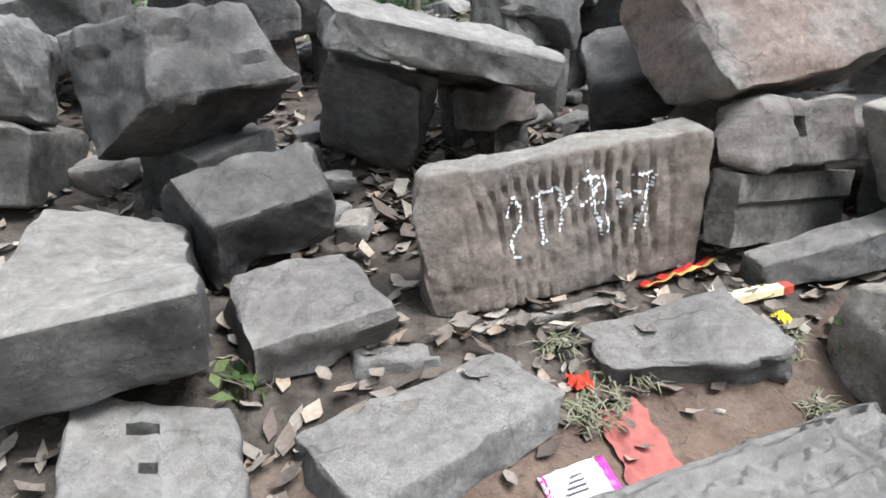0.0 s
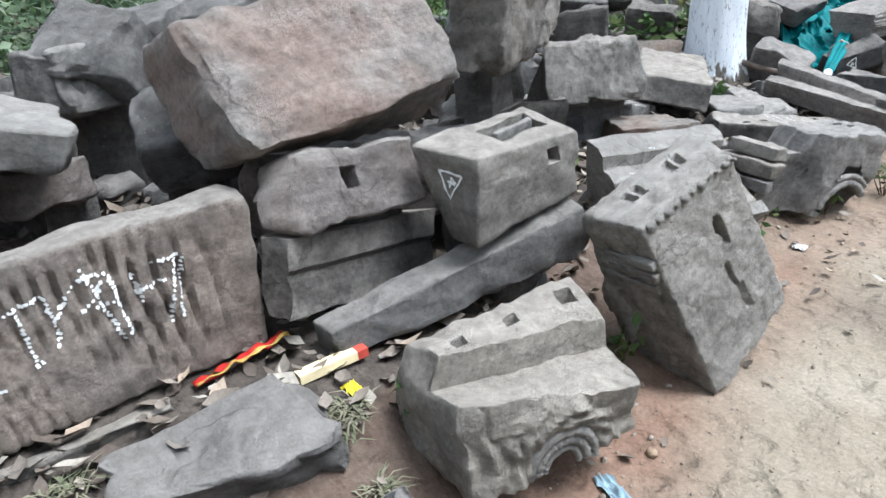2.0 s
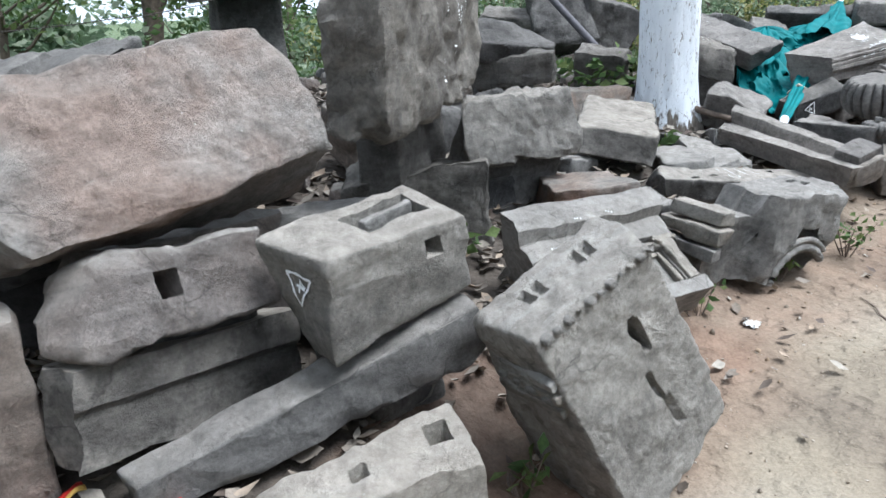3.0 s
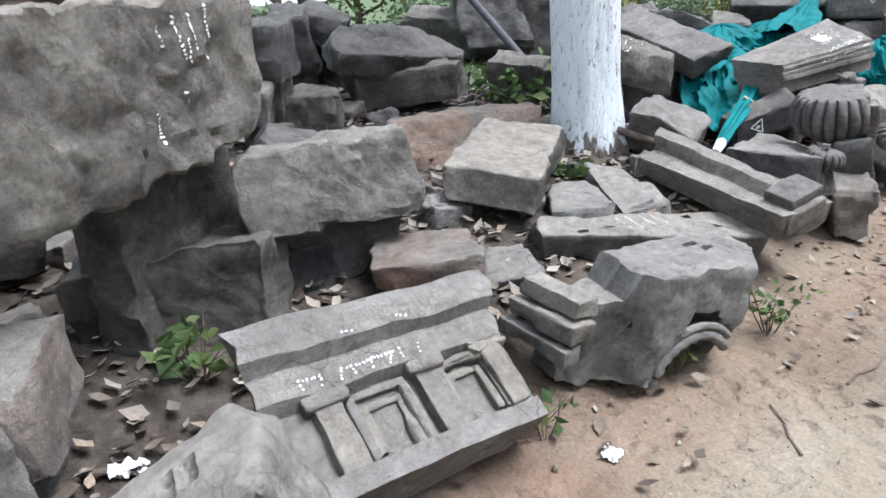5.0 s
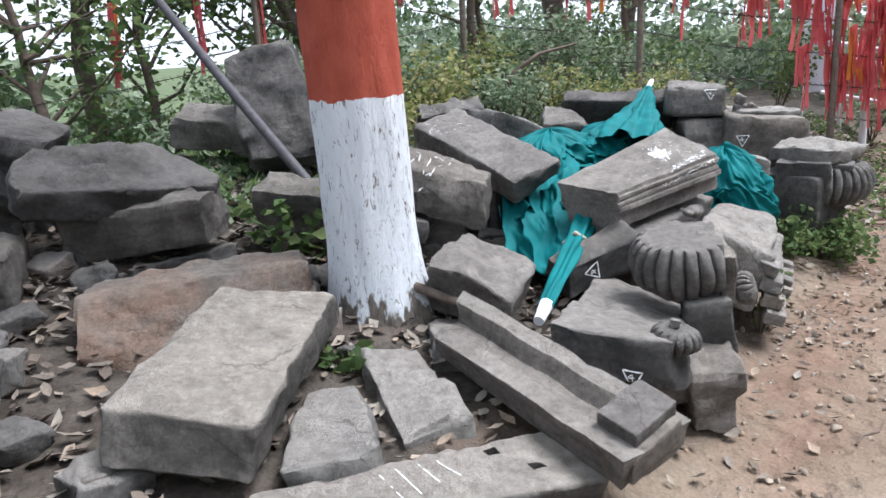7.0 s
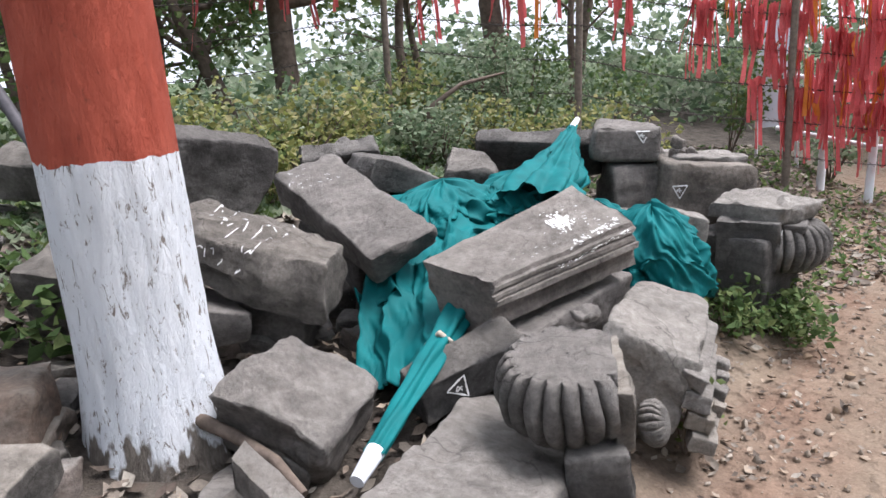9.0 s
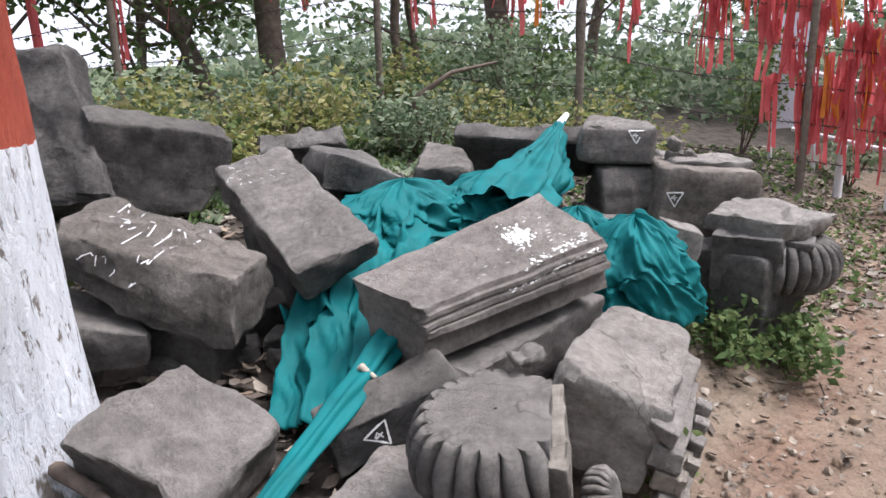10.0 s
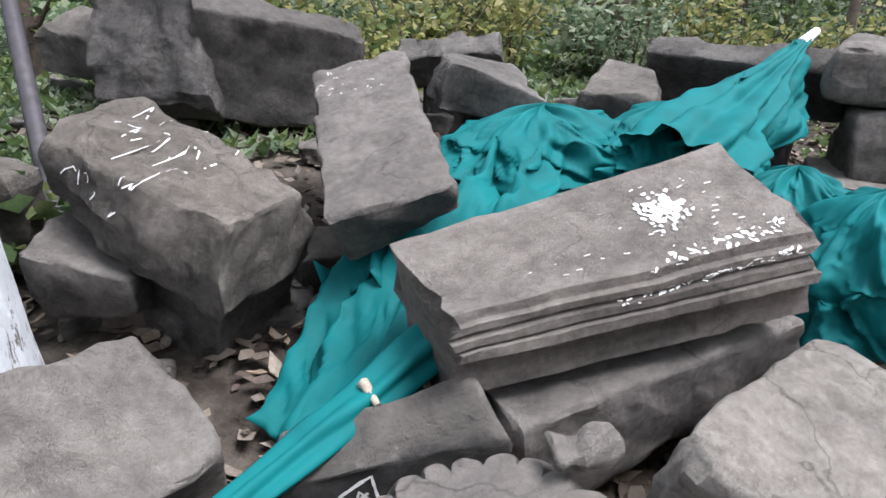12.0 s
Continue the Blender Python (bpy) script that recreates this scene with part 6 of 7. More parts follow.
rng = random.Random(12)
for k in range(285):
    s = rng.choice((rng.uniform(5.5, 6.2), rng.uniform(5.9, 6.6), rng.uniform(6.05, 7.0), rng.uniform(6.3, 7.6)))
    lv = rng.choice(LEVELS[2:]) if s > 5.8 else rng.choice(LEVELS[4:])
    x, y = on_fence(s)
    hang_ribbon(x, y, height(x, y) + lv + rng.uniform(-0.03, 0.02), -40, rng)
for k in range(26):
    s = rng.choice((rng.uniform(1.6, 3.4), rng.uniform(3.4, 4.9), rng.uniform(4.7, 5.3)))
    x, y = on_fence(s)
    hang_ribbon(x, y, height(x, y) + rng.choice(LEVELS[4:]), 0, rng)

# white board, pipe railing and its posts behind the ribbons
board = new("white_sign_board")
bm = bmesh.new()
bmesh.ops.create_cube(bm, size=1.0, matrix=pose(0, 0, 0.95) @ Matrix.Diagonal((0.34, 0.03, 1.1, 1)))
part("panel", bm, plain("pale_blue_panel", (0.6, 0.66, 0.74, 1), 0.5, 0.08, 6), board, "pale blank panel")
for sx2 in (-0.17, 0.17):
    tube("board_leg", [(sx2 * 1.3, 0, -0.1), (sx2, 0, 1.55)], [0.02, 0.02], WHITEPAINT, board, 8)
board.matrix_world = pose(11.0, 7.5, height(11.0, 7.5), 0, -4, -30)
tagged(board, "white sign board standing behind the ribbon fence", "sign")
rail = new("pipe_railing")
for k, (x, y) in enumerate(((10.9, 6.9), (10.93, 6.42), (12.4, 5.6), (13.8, 4.4))):
    g = height(x, y)
    tube("railing_post", [(x, y, g - 0.1), (x, y, g + 0.95)], [0.04, 0.035], WHITEPAINT, rail, 10, "white painted post")
for z0, z1 in ((1.0, 0.72), (0.85, 0.6), (0.45, 0.3)):
    tube("railing_pipe", [(10.7, 7.3, 0.25 + z0), (10.93, 6.42, 0.12 + z0 * 0.95), (12.4, 5.6, z1 + 0.2), (13.8, 4.4, z1 + 0.1)], [0.024] * 4, WHITEPAINT, rail, 8, "white painted pipe")
tagged(rail, "white painted pipe railing behind the ribbon fence", "railing")


# ---- trees and shrubs beyond the fence ----
def tree(x, y, lean, r0, tall, clouds, count, size, seed, label, fork=3, material=None):
    rng = random.Random(seed)
    g = height(x, y)
    root = new("tree")
    root.matrix_world = pose(x, y, g - 0.15)
    n = 8
    pts = [Vector((lean[0] * (i / n) ** 1.3 + rng.uniform(-0.04, 0.04), lean[1] * (i / n) + rng.uniform(-0.04, 0.04), tall * i / n)) for i in range(n + 1)]
    tube("trunk", pts, [r0 * (1.25 if i == 0 else 1 - 0.55 * i / n) for i in range(n + 1)], BARK, root, 12, wobble=0.25)
    tips = []
    for k in range(fork * 2):
        p = pts[rng.randrange(3, n)]
        a, line = rng.uniform(0, 6.28), [p]
        for _ in range(4):
            line.append(line[-1] + Vector((math.cos(a) * rng.uniform(0.2, 0.45), math.sin(a) * rng.uniform(0.2, 0.45), rng.uniform(0.02, 0.4))))
            a += rng.uniform(-0.6, 0.6)
        tube("limb", line, [r0 * 0.4, r0 * 0.3, r0 * 0.2, r0 * 0.12, r0 * 0.05], BARK, root, 7)
        tips += line[2:]
    spots = [(t, rng.uniform(*clouds)) for t in tips + pts[-2:]]
    leaves("crown", spots, count, size, material or LEAF, root, seed + 50)
    return tagged(root, label, "tree")


tree(6.35, 9.75, (-0.1, 0.0), 0.15, 4.6, (0.3, 0.5), 4200, 0.1, 1, "dark tree trunk wound with red cloth behind the fence", 10)
tree(5.9, 9.9, (-1.3, 0.1), 0.1, 3.6, (0.3, 0.5), 4000, 0.1, 2, "leaning tree with glossy dark leaves beyond the fence", 10)
tree(9.25, 10.4, (0.1, 0.1), 0.17, 4.2, (0.3, 0.55), 1500, 0.1, 3, "tree with orange garlands round its trunk", 4)
tree(7.75, 9.9, (-0.15, 0.0), 0.06, 4.4, (0.2, 0.4), 500, 0.08, 4, "thin pale sapling beside the fence", 3)
tree(3.3, 10.2, (0.2, 0.0), 0.12, 4.4, (0.4, 0.8), 2600, 0.11, 5, "leafy tree beyond the fence", 5)
tree(0.6, 10.0, (0.3, 0.0), 0.14, 4.5, (0.4, 0.8), 3000, 0.12, 6, "dark leafy tree at the back of the pile", 5)
tree(-2.4, 9.6, (0.2, 0.0), 0.14, 4.5, (0.4, 0.9), 2600, 0.12, 7, "leafy tree at the back of the pile", 5)
tree(11.9, 12.0, (0.4, 0.0), 0.1, 4.5, (0.5, 1.0), 3200, 0.12, 8, "bare-limbed tree with thin foliage", 6)
tree(13.6, 9.6, (-0.4, 0.3), 0.13, 4.8, (0.5, 1.0), 3200, 0.12, 9, "leafy tree behind the railing", 6)
tree(15.5, 7.0, (0.1, 0.0), 0.14, 4.8, (0.5, 1.0), 3000, 0.13, 10, "leafy tree behind the railing", 6)
for n, (x, y, tall) in enumerate(((2.0, 9.3, 2.7), (3.9, 9.8, 2.6), (5.1, 10.4, 3.0), (8.3, 10.6, 2.8), (10.4, 10.2, 3.0), (-0.8, 8.9, 2.6), (3.0, 8.9, 2.2))):
    tree(x, y, (0.2 * (n % 3 - 1), 0.1), 0.06, tall, (0.25, 0.5), 1500, 0.085, 20 + n, "slender tree with low dark leaves beyond the fence" if n % 2 else "young leafy tree beyond the fence", 6)
rng = random.Random(77)
for k in range(40):
    x, y, lo = rng.choice(((6.32, 9.6, 1.5), (6.32, 9.6, 1.5), (9.2, 10.2, 1.2), (9.25, 10.2, 1.2)))
    hang_ribbon(x + rng.uniform(-0.3, 0.3), y + rng.uniform(-0.15, 0.05), height(x, y) + lo + rng.uniform(0.3, 1.7), 0, rng)


def shrub(x, y, r, tall, count, size, seed, label, material=None, z=None):
    g = height(x, y) if z is None else z
    rng = random.Random(seed)
    root = new("shrub")
    root.matrix_world = pose(x, y, g)
    tips = []
    for k in range(7):
        a, sp = rng.uniform(0, 6.28), rng.uniform(0.2, 1.0) * r
        top = Vector((math.cos(a) * sp, math.sin(a) * sp, tall * rng.uniform(0.5, 1.0)))
        tube("stem", [(0, 0, -0.05), top * 0.5 + Vector((rng.uniform(-0.05, 0.05), 0, 0)), top], [0.002 + 0.014 * r, 0.0015 + 0.011 * r, 0.001], BARK, root, 5)
        tips += [top * 0.55, top, top * 0.8]
    leaves("foliage", [(t, r * 0.42) for t in tips], count, size, material or LEAF, root, seed + 9, droop=0.1)
    return tagged(root, label, "shrub")


spots = [(-2.5, 8.3), (-1.2, 8.8), (0.2, 8.9), (1.3, 9.3), (2.6, 9.5), (3.7, 9.6), (4.6, 10.0), (5.4, 9.7), (6.9, 9.9), (7.6, 9.4), (8.4, 9.0), (8.9, 9.2), (9.4, 8.4), (9.9, 8.7), (8.1, 8.3), (10.6, 7.8), (11.5, 7.2)]
for n, (x, y) in enumerate(spots):
    shrub(x, y, 0.55, 0.75 + 0.12 * (n % 4), 620, 0.065, 100 + n, "tangled green shrub along the wire fence" if n % 2 else "pale green weeds along the wire fence", LEAF if n % 2 else HAZYLEAF)
rng = random.Random(31)
for n in range(90):
    x = rng.uniform(-2.5, 9.5)
    y = rng.uniform(6.6, 9.4)
    if 2.95 < side(x, y) < 5.2:
        shrub(x, y, rng.uniform(0.35, 0.6), rng.uniform(0.25, 0.75), 520, rng.uniform(0.045, 0.075), 700 + n, "leafy undergrowth between the pile and the fence" if n % 3 else "yellowish weeds between the pile and the fence", (LEAF, HAZYLEAF, YELLOWLEAF)[n % 3])
for n, (x, y) in enumerate(((7.9, 7.6), (8.3, 7.35), (7.5, 7.9), (8.6, 6.9))):
    shrub(x, y, 0.32, 0.6, 480, 0.05, 170 + n, "yellow-flowering weeds behind the dark stones", YELLOWLEAF)
shrub(7.5, 4.76, 0.3, 0.34, 620, 0.05, 140, "green creeper with round leaves below the ribbed capital")
shrub(7.24, 4.86, 0.28, 0.26, 420, 0.05, 141, "low green creeper at the path edge")
shrub(4.25, 5.25, 0.3, 0.35, 260, 0.085, 142, "bush of broad green leaves behind the tree")
shrub(2.242, 2.84, 0.12, 0.2, 34, 0.075, 143, "small plant with broad green leaves between stones")
shrub(1.404, 1.491, 0.07, 0.16, 22, 0.06, 144, "little round-leaved plant by the carved block")
shrub(2.104, 1.786, 0.06, 0.14, 22, 0.05, 145, "small weed growing beside the leaning panel")
shrub(3.208, 2.59, 0.1, 0.16, 34, 0.05, 146, "small weed growing beside the niche panel")
shrub(3.797, 2.818, 0.1, 0.16, 36, 0.045, 147, "green weed below the arch stone")
shrub(4.301, 2.94, 0.12, 0.24, 60, 0.035, 148, "pale flowering weed at the path edge")
shrub(4.074, 4.233, 0.12, 0.1, 40, 0.07, 149, "low green weed at the tree foot")
shrub(6.2, 4.17, 0.12, 0.34, 60, 0.03, 150, "thin dry flowering weed by the ribbed disc")
shrub(6.5, 5.02, 0.1, 0.14, 40, 0.05, 151, "round-leaved creeper between carved stones")
shrub(-0.14, 1.078, 0.1, 0.08, 24, 0.05, 152, "small green weed between pale stones")


def woods(name, lo, hi, near, far, base, top, count, size, seed, label):
    """A far belt of foliage between two headings, in degrees from ahead to the right."""
    rng2 = random.Random(seed)
    clouds = []
    for k in range(90):
        a, d = radians(rng2.uniform(lo, hi)), rng2.uniform(near, far)
        clouds.append((Vector((4 + d * math.sin(a), 3 + d * math.cos(a), 0.6 + base + (top - base) * rng2.random() ** 1.5)), rng2.uniform(0.8, 1.8)))
    ob = leaves(name, clouds, count, size, HAZYLEAF, None, seed)
    return tagged(ob, label, "trees", kind="stuff")


woods("distant_trees", -75, 80, 10, 20, -2.2, 0.9, 42000, 0.3, 501, "distant green undergrowth beyond the fence, paled for haze")
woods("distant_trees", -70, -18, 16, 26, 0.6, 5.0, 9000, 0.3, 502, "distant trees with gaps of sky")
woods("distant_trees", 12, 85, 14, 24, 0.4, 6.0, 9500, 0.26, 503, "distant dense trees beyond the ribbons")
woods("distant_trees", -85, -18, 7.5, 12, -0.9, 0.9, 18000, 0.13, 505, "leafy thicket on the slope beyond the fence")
woods("distant_trees", 20, 62, 10.5, 15, -0.6, 0.5, 16000, 0.15, 506, "weeds and bushes beyond the ribbons, paled for haze")
# Unseen belt behind the camera, added to keep low light off the stone sides.
woods("distant_trees", 85, 285, 12, 18, 0.5, 9.0, 30000, 0.5, 504, "unseen tall trees added behind the camera to block low light")


# ---- litter on the ground ----
def litter(name, count, size, material, seed, where, label, kind="stuff", category="dry leaves", curl=0.5):
    rng2 = np.random.RandomState(seed)
    verts, faces = [], []
    while count:
        x, y = where(rng2)
        z = height(x, y) + rng2.uniform(0.004, 0.035)
        a, l = rng2.uniform(0, 6.28), size * rng2.uniform(0.5, 1.3)
        w2 = l * rng2.uniform(0.3, 0.48)
        tx, ty = rng2.uniform(-0.5, 0.5, 2)
        ca, sa, k = math.cos(a), math.sin(a), len(verts)
        for u, v2, c2 in ((-0.55, 0, 0.3), (-0.22, 0.34, 0.6), (0.12, 0.36, 0.5), (0.62, 0.03, 1.1), (0.16, -0.3, 0.45), (-0.2, -0.36, 0.7), (-0.2, 0, 0), (0.15, 0.02, 0.05)):
            px, py = u * l, v2 * 2 * w2
            verts.append((x + px * ca - py * sa, y + px * sa + py * ca, z + tx * px + ty * py + curl * l * c2 * 0.5))
        faces += [(k, k + 6, k + 1), (k + 1, k + 6, k + 7, k + 2), (k + 2, k + 7, k + 3), (k + 3, k + 7, k + 4), (k + 4, k + 7, k + 6, k + 5), (k + 5, k + 6, k)]
        count -= 1
    ob = mesh_object(name, verts, faces, material, sharp=0)
    return tagged(ob, label, category, kind=kind)


def under_pile(r):
    while True:
        x, y = r.uniform(-1.6, 7.5), r.uniform(0.6, 7.2)
        if 0.62 < side(x, y) < 4 and y < 7.3:
            return x, y


def path_edge(r):
    t, s = r.uniform(-2.2, 7.5), r.normal(0.1, 0.22)
    return EDGE.x + ALONG.x * t - ALONG.y * s, EDGE.y + ALONG.y * t + ALONG.x * s


def back_gap(r):
    return r.uniform(0.0, 0.95), r.uniform(1.8, 2.6)


litter("dry_leaves", 8500, 0.06, DRYLEAF, 61, under_pile, "fallen dry brown leaves between the stones")
litter("dry_leaves", 700, 0.085, DRYLEAF, 62, back_gap, "thick drift of dry leaves behind the inscribed block")
def fence_side(r):
    while True:
        x, y = r.uniform(-3, 10.5), r.uniform(5.8, 10.5)
        if 2.7 < side(x, y) < 6:
            return x, y


litter("ground_cover", 9000, 0.07, HAZYLEAF, 66, fence_side, "low green weeds and creepers under the fence", category="weeds", curl=1.2)
litter("ground_cover", 5000, 0.07, LEAF, 67, fence_side, "dark green weeds under the fence", category="weeds", curl=1.6)
def by_ribbons(r):
    return r.uniform(7.5, 11.5), r.uniform(5.0, 8.2)


def path_side(r):
    t, s = r.uniform(4.5, 8.5), r.normal(0.1, 0.3)
    return EDGE.x + ALONG.x * t - ALONG.y * s, EDGE.y + ALONG.y * t + ALONG.x * s


litter("dry_leaves", 3600, 0.06, DRYLEAF, 68, by_ribbons, "dry leaf litter below the ribbon fence")
litter("ground_cover", 2200, 0.05, LEAF, 69, by_ribbons, "low weeds below the ribbon fence", category="weeds", curl=1.4)
litter("dry_leaves", 700, 0.03, DRYLEAF, 70, path_side, "small dry leaves and crumbs beside the capital")
litter("dry_leaves", 260, 0.05, DRYLEAF, 63, path_edge, "dry leaves scattered along the path edge")


def pebbles(count, seed, where, lo, hi):
    rng2 = np.random.RandomState(seed)
    verts, faces = [], []
    ico = bmesh.new()
    bmesh.ops.create_icosphere(ico, subdivisions=1, radius=1)
    iv = [v3.co.copy() for v3 in ico.verts]
    fi = [tuple(v3.index for v3 in f2.verts) for f2 in ico.faces]
    ico.free()
    for _ in range(count):
        x, y = where(rng2)
        s = rng2.uniform(lo, hi) * rng2.uniform(0.4, 1)
        k = len(verts)
        sq = rng2.uniform(0.4, 1, 3)
        for p in iv:
            j = 1 + 0.35 * noise.noise(p * 1.7 + Vector((k, 0, 0)))
            verts.append((x + p.x * s * sq[0] * j, y + p.y * s * sq[1] * j, height(x, y) + (p.z * sq[2] * j + 0.2) * s))
        faces += [tuple(k + q for q in f2) for f2 in fi]
    ob = mesh_object("pebbles", verts, faces, by_piece("pebble_stone", (0.2, 0.16, 0.12, 1), (0.28, 0.23, 0.18, 1), (0.34, 0.3, 0.25, 1), (0.25, 0.18, 0.12, 1), rough=0.95), sharp=45)
    return tagged(ob, "small stones and crumbs of earth along the path", "pebbles", kind="stuff")


def on_path(r):
    t, s = r.uniform(-1.5, 9), -abs(r.normal(0, 0.6)) + 0.15
    return EDGE.x + ALONG.x * t - ALONG.y * s, EDGE.y + ALONG.y * t + ALONG.x * s


pebbles(2600, 64, on_path, 0.003, 0.009)
pebbles(70, 65, path_edge, 0.015, 0.035)


def clods(r):
    t, s = r.uniform(2.6, 8.0), r.normal(-0.25, 0.3)
    return EDGE.x + ALONG.x * t - ALONG.y * s, EDGE.y + ALONG.y * t + ALONG.x * s


pebbles(420, 71, clods, 0.012, 0.035)
# loose stones wedged in the gaps of the pile
LOOSE = []
for k in range(14):
    size3 = (0.1 + 0.012 * k, 0.09 + 0.009 * (k * 5 % 14), 0.06 + 0.006 * (k * 3 % 14))
    v3, f3 = box_grid(size3, 0.03, 0.03)
    v3 = weather(v3, size3, 900 + k, 0.03, 0.01, 7, 0.22)
    ob3 = mesh_object("loose_stone", v3, f3, (DARK, GREY, DARK, BROWN)[k % 4], sharp=34)
    LOOSE.append(ob3.data)
    bpy.data.objects.remove(ob3)
rng3 = np.random.RandomState(99)
for k in range(190):
    x, y = under_pile(rng3)
    while side(x, y) < 1.3:
        x, y = under_pile(rng3)
    ob3 = new("loose_stone", LOOSE[k % 14])
    ob3.matrix_world = pose(x, y, height(x, y) + 0.03, *rng3.uniform(-14, 14, 2), rng3.uniform(0, 360))
    tagged(ob3, "small broken stone wedged in a gap of the pile", "stone chip", "loose stones")


def grass_tuft(x, y, r, seed):
    rng2 = random.Random(seed)
    verts, faces = [], []
    for _ in range(70):
        a, d = rng2.uniform(0, 6.28), r * rng2.random()
        p = Vector((x + d * math.cos(a), y + d * math.sin(a), height(x, y)))
        b2 = rng2.uniform(0, 6.28)
        l = rng2.uniform(0.03, 0.09)
        o = Vector((math.cos(b2), math.sin(b2), 0))
        s2 = Vector((-o.y, o.x, 0)) * 0.0025
        k = len(verts)
        m1, m2 = p + o * l * 0.4 + Vector((0, 0, l * 0.4)), p + o * l + Vector((0, 0, l * rng2.uniform(0.1, 0.5)))
        verts += [p - s2, p + s2, m1 + s2, m1 - s2, m2]
        faces += [(k, k + 1, k + 2, k + 3), (k + 3, k + 2, k + 4)]
    return tagged(mesh_object("grass_tuft", verts, faces, DRYGRASS, sharp=0), "tuft of dry trampled grass in the soil", "grass", "grass tufts")


for n, (x, y, r) in enumerate(((0.646, 1.149, 0.07), (0.7, 1.2, 0.06), (0.777, 1.315, 0.08), (1.179, 1.46, 0.07), (1.22, 1.52, 0.05), (0.593, 1.392, 0.05), (1.256, 1.325, 0.04))):
    grass_tuft(x, y, r, 600 + n)


# ---- rubbish ----
def rag(name, label, x, y, sx2, sy2, turn, colour, seed, lift=0.02, category="cloth"):
    n = 22
    verts, faces = [], []
    for j in range(n + 1):
        for i in range(n + 1):
            u, v2 = i / n - 0.5, j / n - 0.5
            e = lift * (1 + 1.2 * noise.fractal(Vector((u * 5 + seed, v2 * 5, 0)), 1, 2, 4))
            w2 = 1 + 0.35 * noise.noise(Vector((v2 * 5, seed, 1)))
            px, py = u * sx2 * w2, v2 * sy2 * (1 + 0.3 * noise.noise(Vector((u * 5, seed, 3))))
            ca, sa = math.cos(radians(turn)), math.sin(radians(turn))
            gx2, gy2 = x + px * ca - py * sa, y + px * sa + py * ca
            verts.append((gx2, gy2, height(gx2, gy2) + max(0.004, e)))
    for j in range(n):
        for i in range(n):
            k = j * (n + 1) + i
            faces.append((k, k + 1, k + n + 2, k + n + 1))
    ob = mesh_object(name, verts, faces, plain(name + "_cloth", colour, 0.9, 0.3, 30), sharp=0)
    return tagged(ob, label, category)


rag("red_rag", "faded red cloth lying half buried in the soil", 0.771, 1.073, 0.14, 0.24, 20, (0.27, 0.085, 0.07, 1), 3, 0.01)
rag("blue_rag", "torn pale blue plastic rag on the red soil", 1.861, 1.311, 0.045, 0.16, 10, (0.2, 0.27, 0.3, 1), 5, 0.012)
GOLD = plain("gold_tinsel", (0.38, 0.24, 0.06, 1), 0.45, 0.3, 60, 0.3)
garland = new("garland_strip")
for name3, mat3, wide, rise in (("red_band", plain("red_tinsel", (0.36, 0.02, 0.015, 1), 0.5, 0.4, 60, 0.3), 0.03, 0.0), ("gold_edge", GOLD, 0.012, 0.008)):
    gv3, gf3 = [], []
    for i in range(31):
        u = i / 30
        c3 = Vector((0.853, 1.66, 0.335)).lerp(Vector((1.09, 1.81, 0.36)), u)
        for k in range(5):
            w3 = (k / 4 - 0.5) * wide + (0.02 if wide < 0.02 else 0)
            gv3.append(c3 + Vector((0.45, -0.9, 0)) * w3 + Vector((0, 0, rise + 0.014 * noise.noise(Vector((u * 9, w3 * 50, 1))) + 0.004 * math.sin(u * 22))))
    for i in range(30):
        for k in range(4):
            gf3.append((i * 5 + k, i * 5 + k + 1, i * 5 + k + 6, i * 5 + k + 5))
    mesh_object(name3, gv3, gf3, mat3, garland, sharp=0).modifiers.new("thickness", "SOLIDIFY").thickness = 0.003
tagged(garland, "crumpled red and gold garland strip under the inscribed block", "garland")


def small_box(name, label, at, turn, size, colour, tip, category):
    root = new(name)
    root.matrix_world = pose(*at, *turn)
    bm = bmesh.new()
    bmesh.ops.create_cube(bm, size=1.0, matrix=Matrix.Diagonal((*size, 1)))
    bmesh.ops.bevel(bm, geom=bm.edges[:], offset=0.002, segments=1)
    part("carton", bm, plain(name + "_card", colour, 0.6, 0.15, 25), root)
    bm = bmesh.new()
    bmesh.ops.create_cube(bm, size=1.0, matrix=pose(size[0] * 0.43, 0, 0) @ Matrix.Diagonal((size[0] * 0.16, size[1] * 1.03, size[2] * 1.03, 1)))
    part("printed_end", bm, plain(name + "_print", tip, 0.6, 0.3, 30), root)
    return tagged(root, label, category)


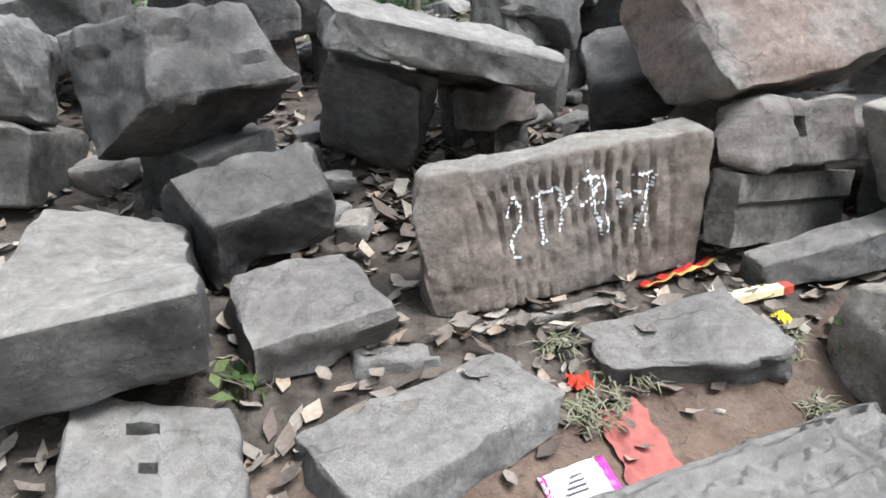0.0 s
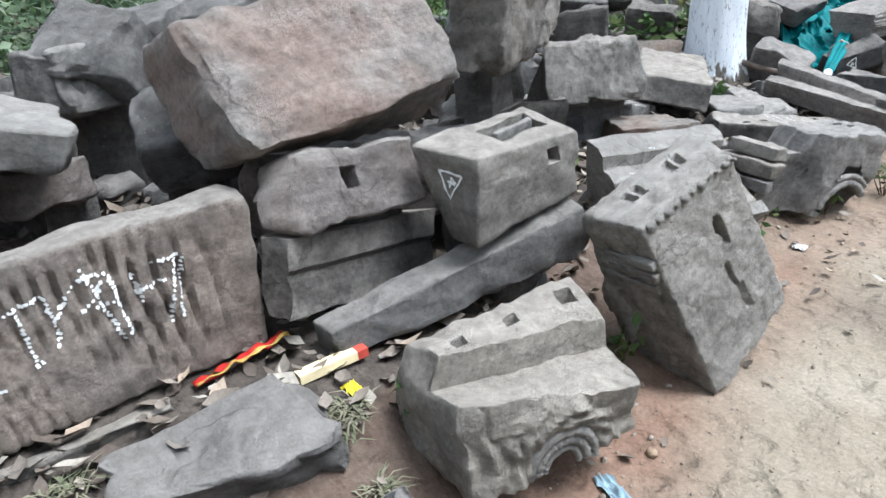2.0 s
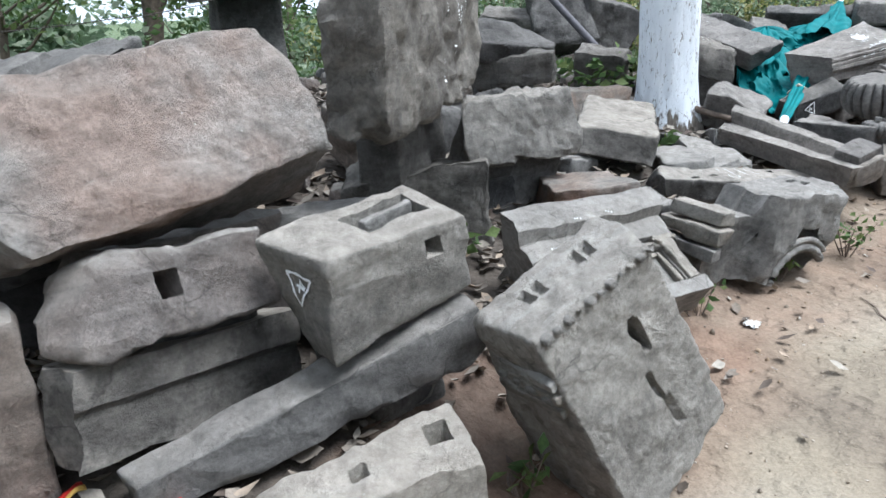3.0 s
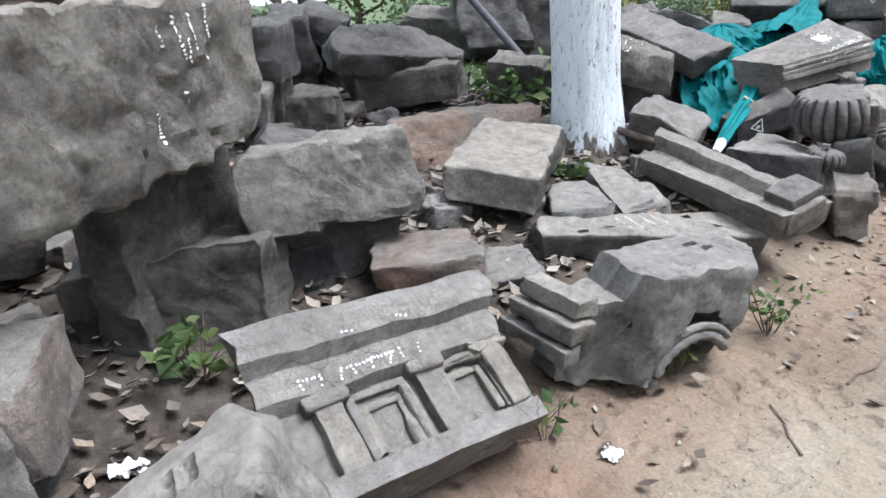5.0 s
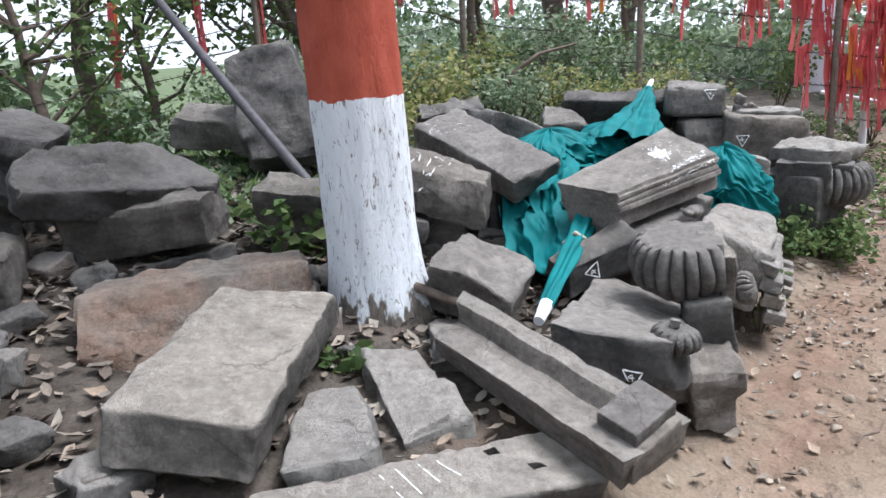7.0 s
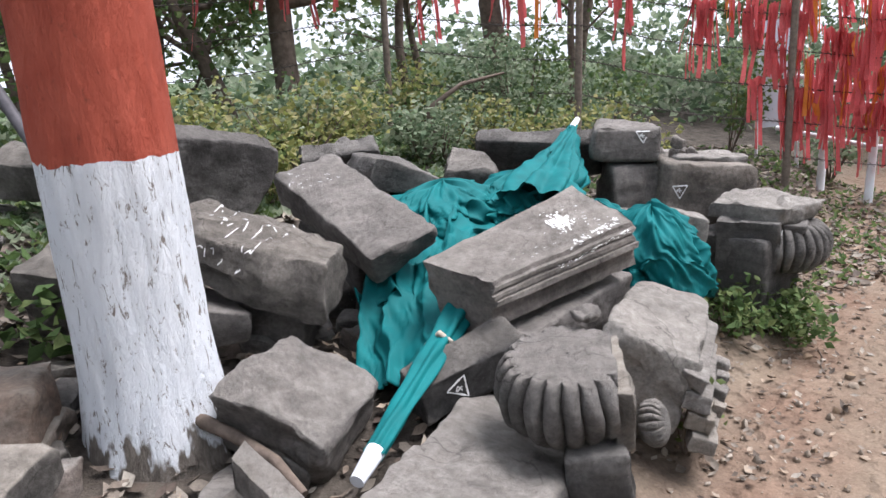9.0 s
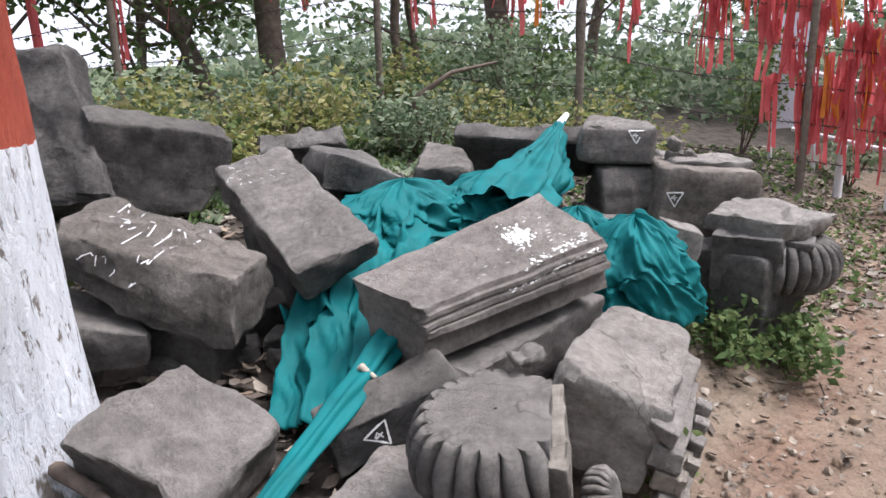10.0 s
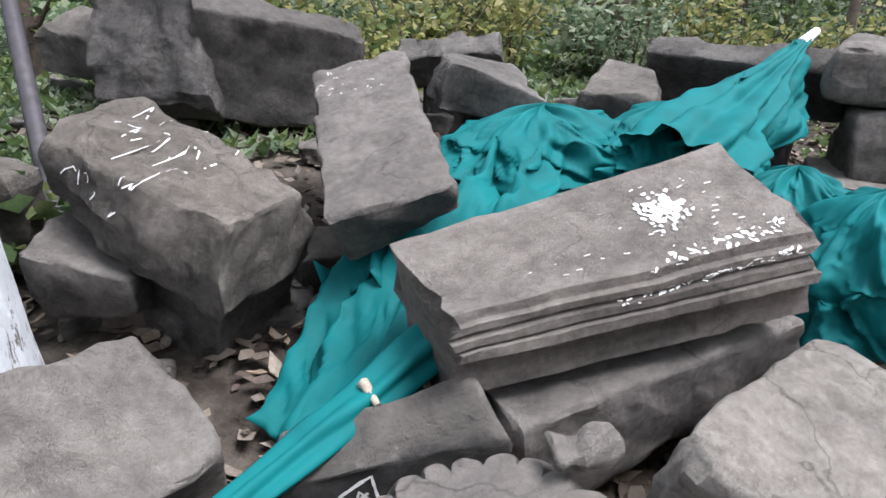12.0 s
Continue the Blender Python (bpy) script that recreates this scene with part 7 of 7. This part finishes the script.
small_box("incense_box", "long cream incense carton with a red end on the soil", (1.2, 1.69, 0.31), (0, -4, 20), (0.2, 0.04, 0.025), (0.72, 0.6, 0.36, 1), (0.4, 0.06, 0.04, 1), "carton")
def packet(x, y, z, turn):
    root = new("snack_packet")
    root.matrix_world = pose(x, y, z, 10, -8, turn)
    for name4, u0, u1, col in (("foil_body", -0.5, 0.36, (0.7, 0.7, 0.7, 1)), ("printed_edge", 0.36, 0.5, (0.45, 0.04, 0.22, 1)), ("printed_band", -0.5, -0.42, (0.45, 0.04, 0.22, 1))):
        pv, pf = [], []
        n4 = 18
        for j in range(n4 + 1):
            for i in range(n4 + 1):
                u, w4 = u0 + (u1 - u0) * i / n4, j / n4 - 0.5
                puff = 0.018 * (1 - (2 * u) ** 2) * (1 - (2 * w4) ** 2) ** 0.5 if abs(w4) < 0.5 else 0
                pv.append((u * 0.15, w4 * 0.1 * (1 + 0.08 * noise.noise(Vector((u * 7, 2, 1)))), puff + 0.008 * noise.fractal(Vector((u * 5, w4 * 5, 3)), 1, 2, 3)))
        for j in range(n4):
            for i in range(n4):
                k = j * (n4 + 1) + i
                pf.append((k, k + 1, k + n4 + 2, k + n4 + 1))
        mesh_object(name4, pv, pf, plain(name4 + "_foil", col, 0.35, 0.12, 25), root, sharp=0).modifiers.new("thickness", "SOLIDIFY").thickness = 0.004
    for k in range(4):
        bm = bmesh.new()
        bmesh.ops.create_cube(bm, size=1.0, matrix=pose(-0.02 + 0.005 * k, -0.025 + 0.012 * k, 0.021) @ Matrix.Diagonal((0.05 - 0.008 * k, 0.003, 0.004, 1)))
        part("print_line", bm, plain("packet_print", (0.12, 0.1, 0.12, 1), 0.6), root)
    return tagged(root, "crumpled white snack packet with magenta edges on the soil", "packet")


packet(0.618, 0.914, 0.25, 22)
rag("yellow_wrapper", "small bright yellow wrapper on the soil", 1.239, 1.592, 0.04, 0.05, 30, (0.75, 0.6, 0.03, 1), 8, 0.012, "wrapper")
rag("red_wrapper", "small crumpled red wrapper in the grass", 0.645, 1.259, 0.06, 0.05, 10, (0.4, 0.04, 0.02, 1), 9, 0.018, "wrapper")
rag("white_scrap", "pale scrap of paper on the sandy path", 3.38, 2.478, 0.07, 0.06, 40, (0.6, 0.58, 0.54, 1), 10, 0.012, "paper scrap")
rag("white_scrap", "pale plastic scrap between two stones", 2.078, 2.49, 0.08, 0.05, 0, (0.65, 0.64, 0.62, 1), 11, 0.02, "paper scrap")
for n, (x, y, l, a) in enumerate(((4.3, 2.55, 0.3, 20), (3.9, 2.3, 0.25, 70), (6.0, 3.4, 0.3, -30), (7.3, 4.35, 0.3, 40), (5.7, 3.3, 0.25, 10))):
    c, s = math.cos(radians(a)), math.sin(radians(a))
    tw = tube("twig", [(x + c * l * t, y + s * l * t + 0.015 * math.sin(7 * t), height(x + c * l * t, y + s * l * t) + 0.006) for t in (0, 0.3, 0.6, 1)], [0.005, 0.004, 0.004, 0.002], BARK, None, 5)
    tagged(tw, "thin dry twig lying on the path", "twig", "twigs")
branch = tube("dead_branch", [(6.9, 7.9, 0.7), (7.05, 7.85, 0.95), (7.0, 7.9, 1.15), (7.3, 7.8, 1.35), (7.7, 7.75, 1.42)], [0.035, 0.03, 0.028, 0.02, 0.01], BARK, None, 8, wobble=0.3)
tagged(branch, "bent dead branch sticking up behind the stones", "branch")

pole = tube("leaning_pole", [(4.47, 5.25, 0.6), (4.08, 6.15, 1.39), (3.8, 6.85, 2.0)], [0.03, 0.028, 0.026], plain("weathered_metal_pole", (0.075, 0.07, 0.075, 1), 0.6, 0.3, 30, 0.2, 0.3), None, 10)
tagged(pole, "grey weathered pole leaning over the stones", "pole")
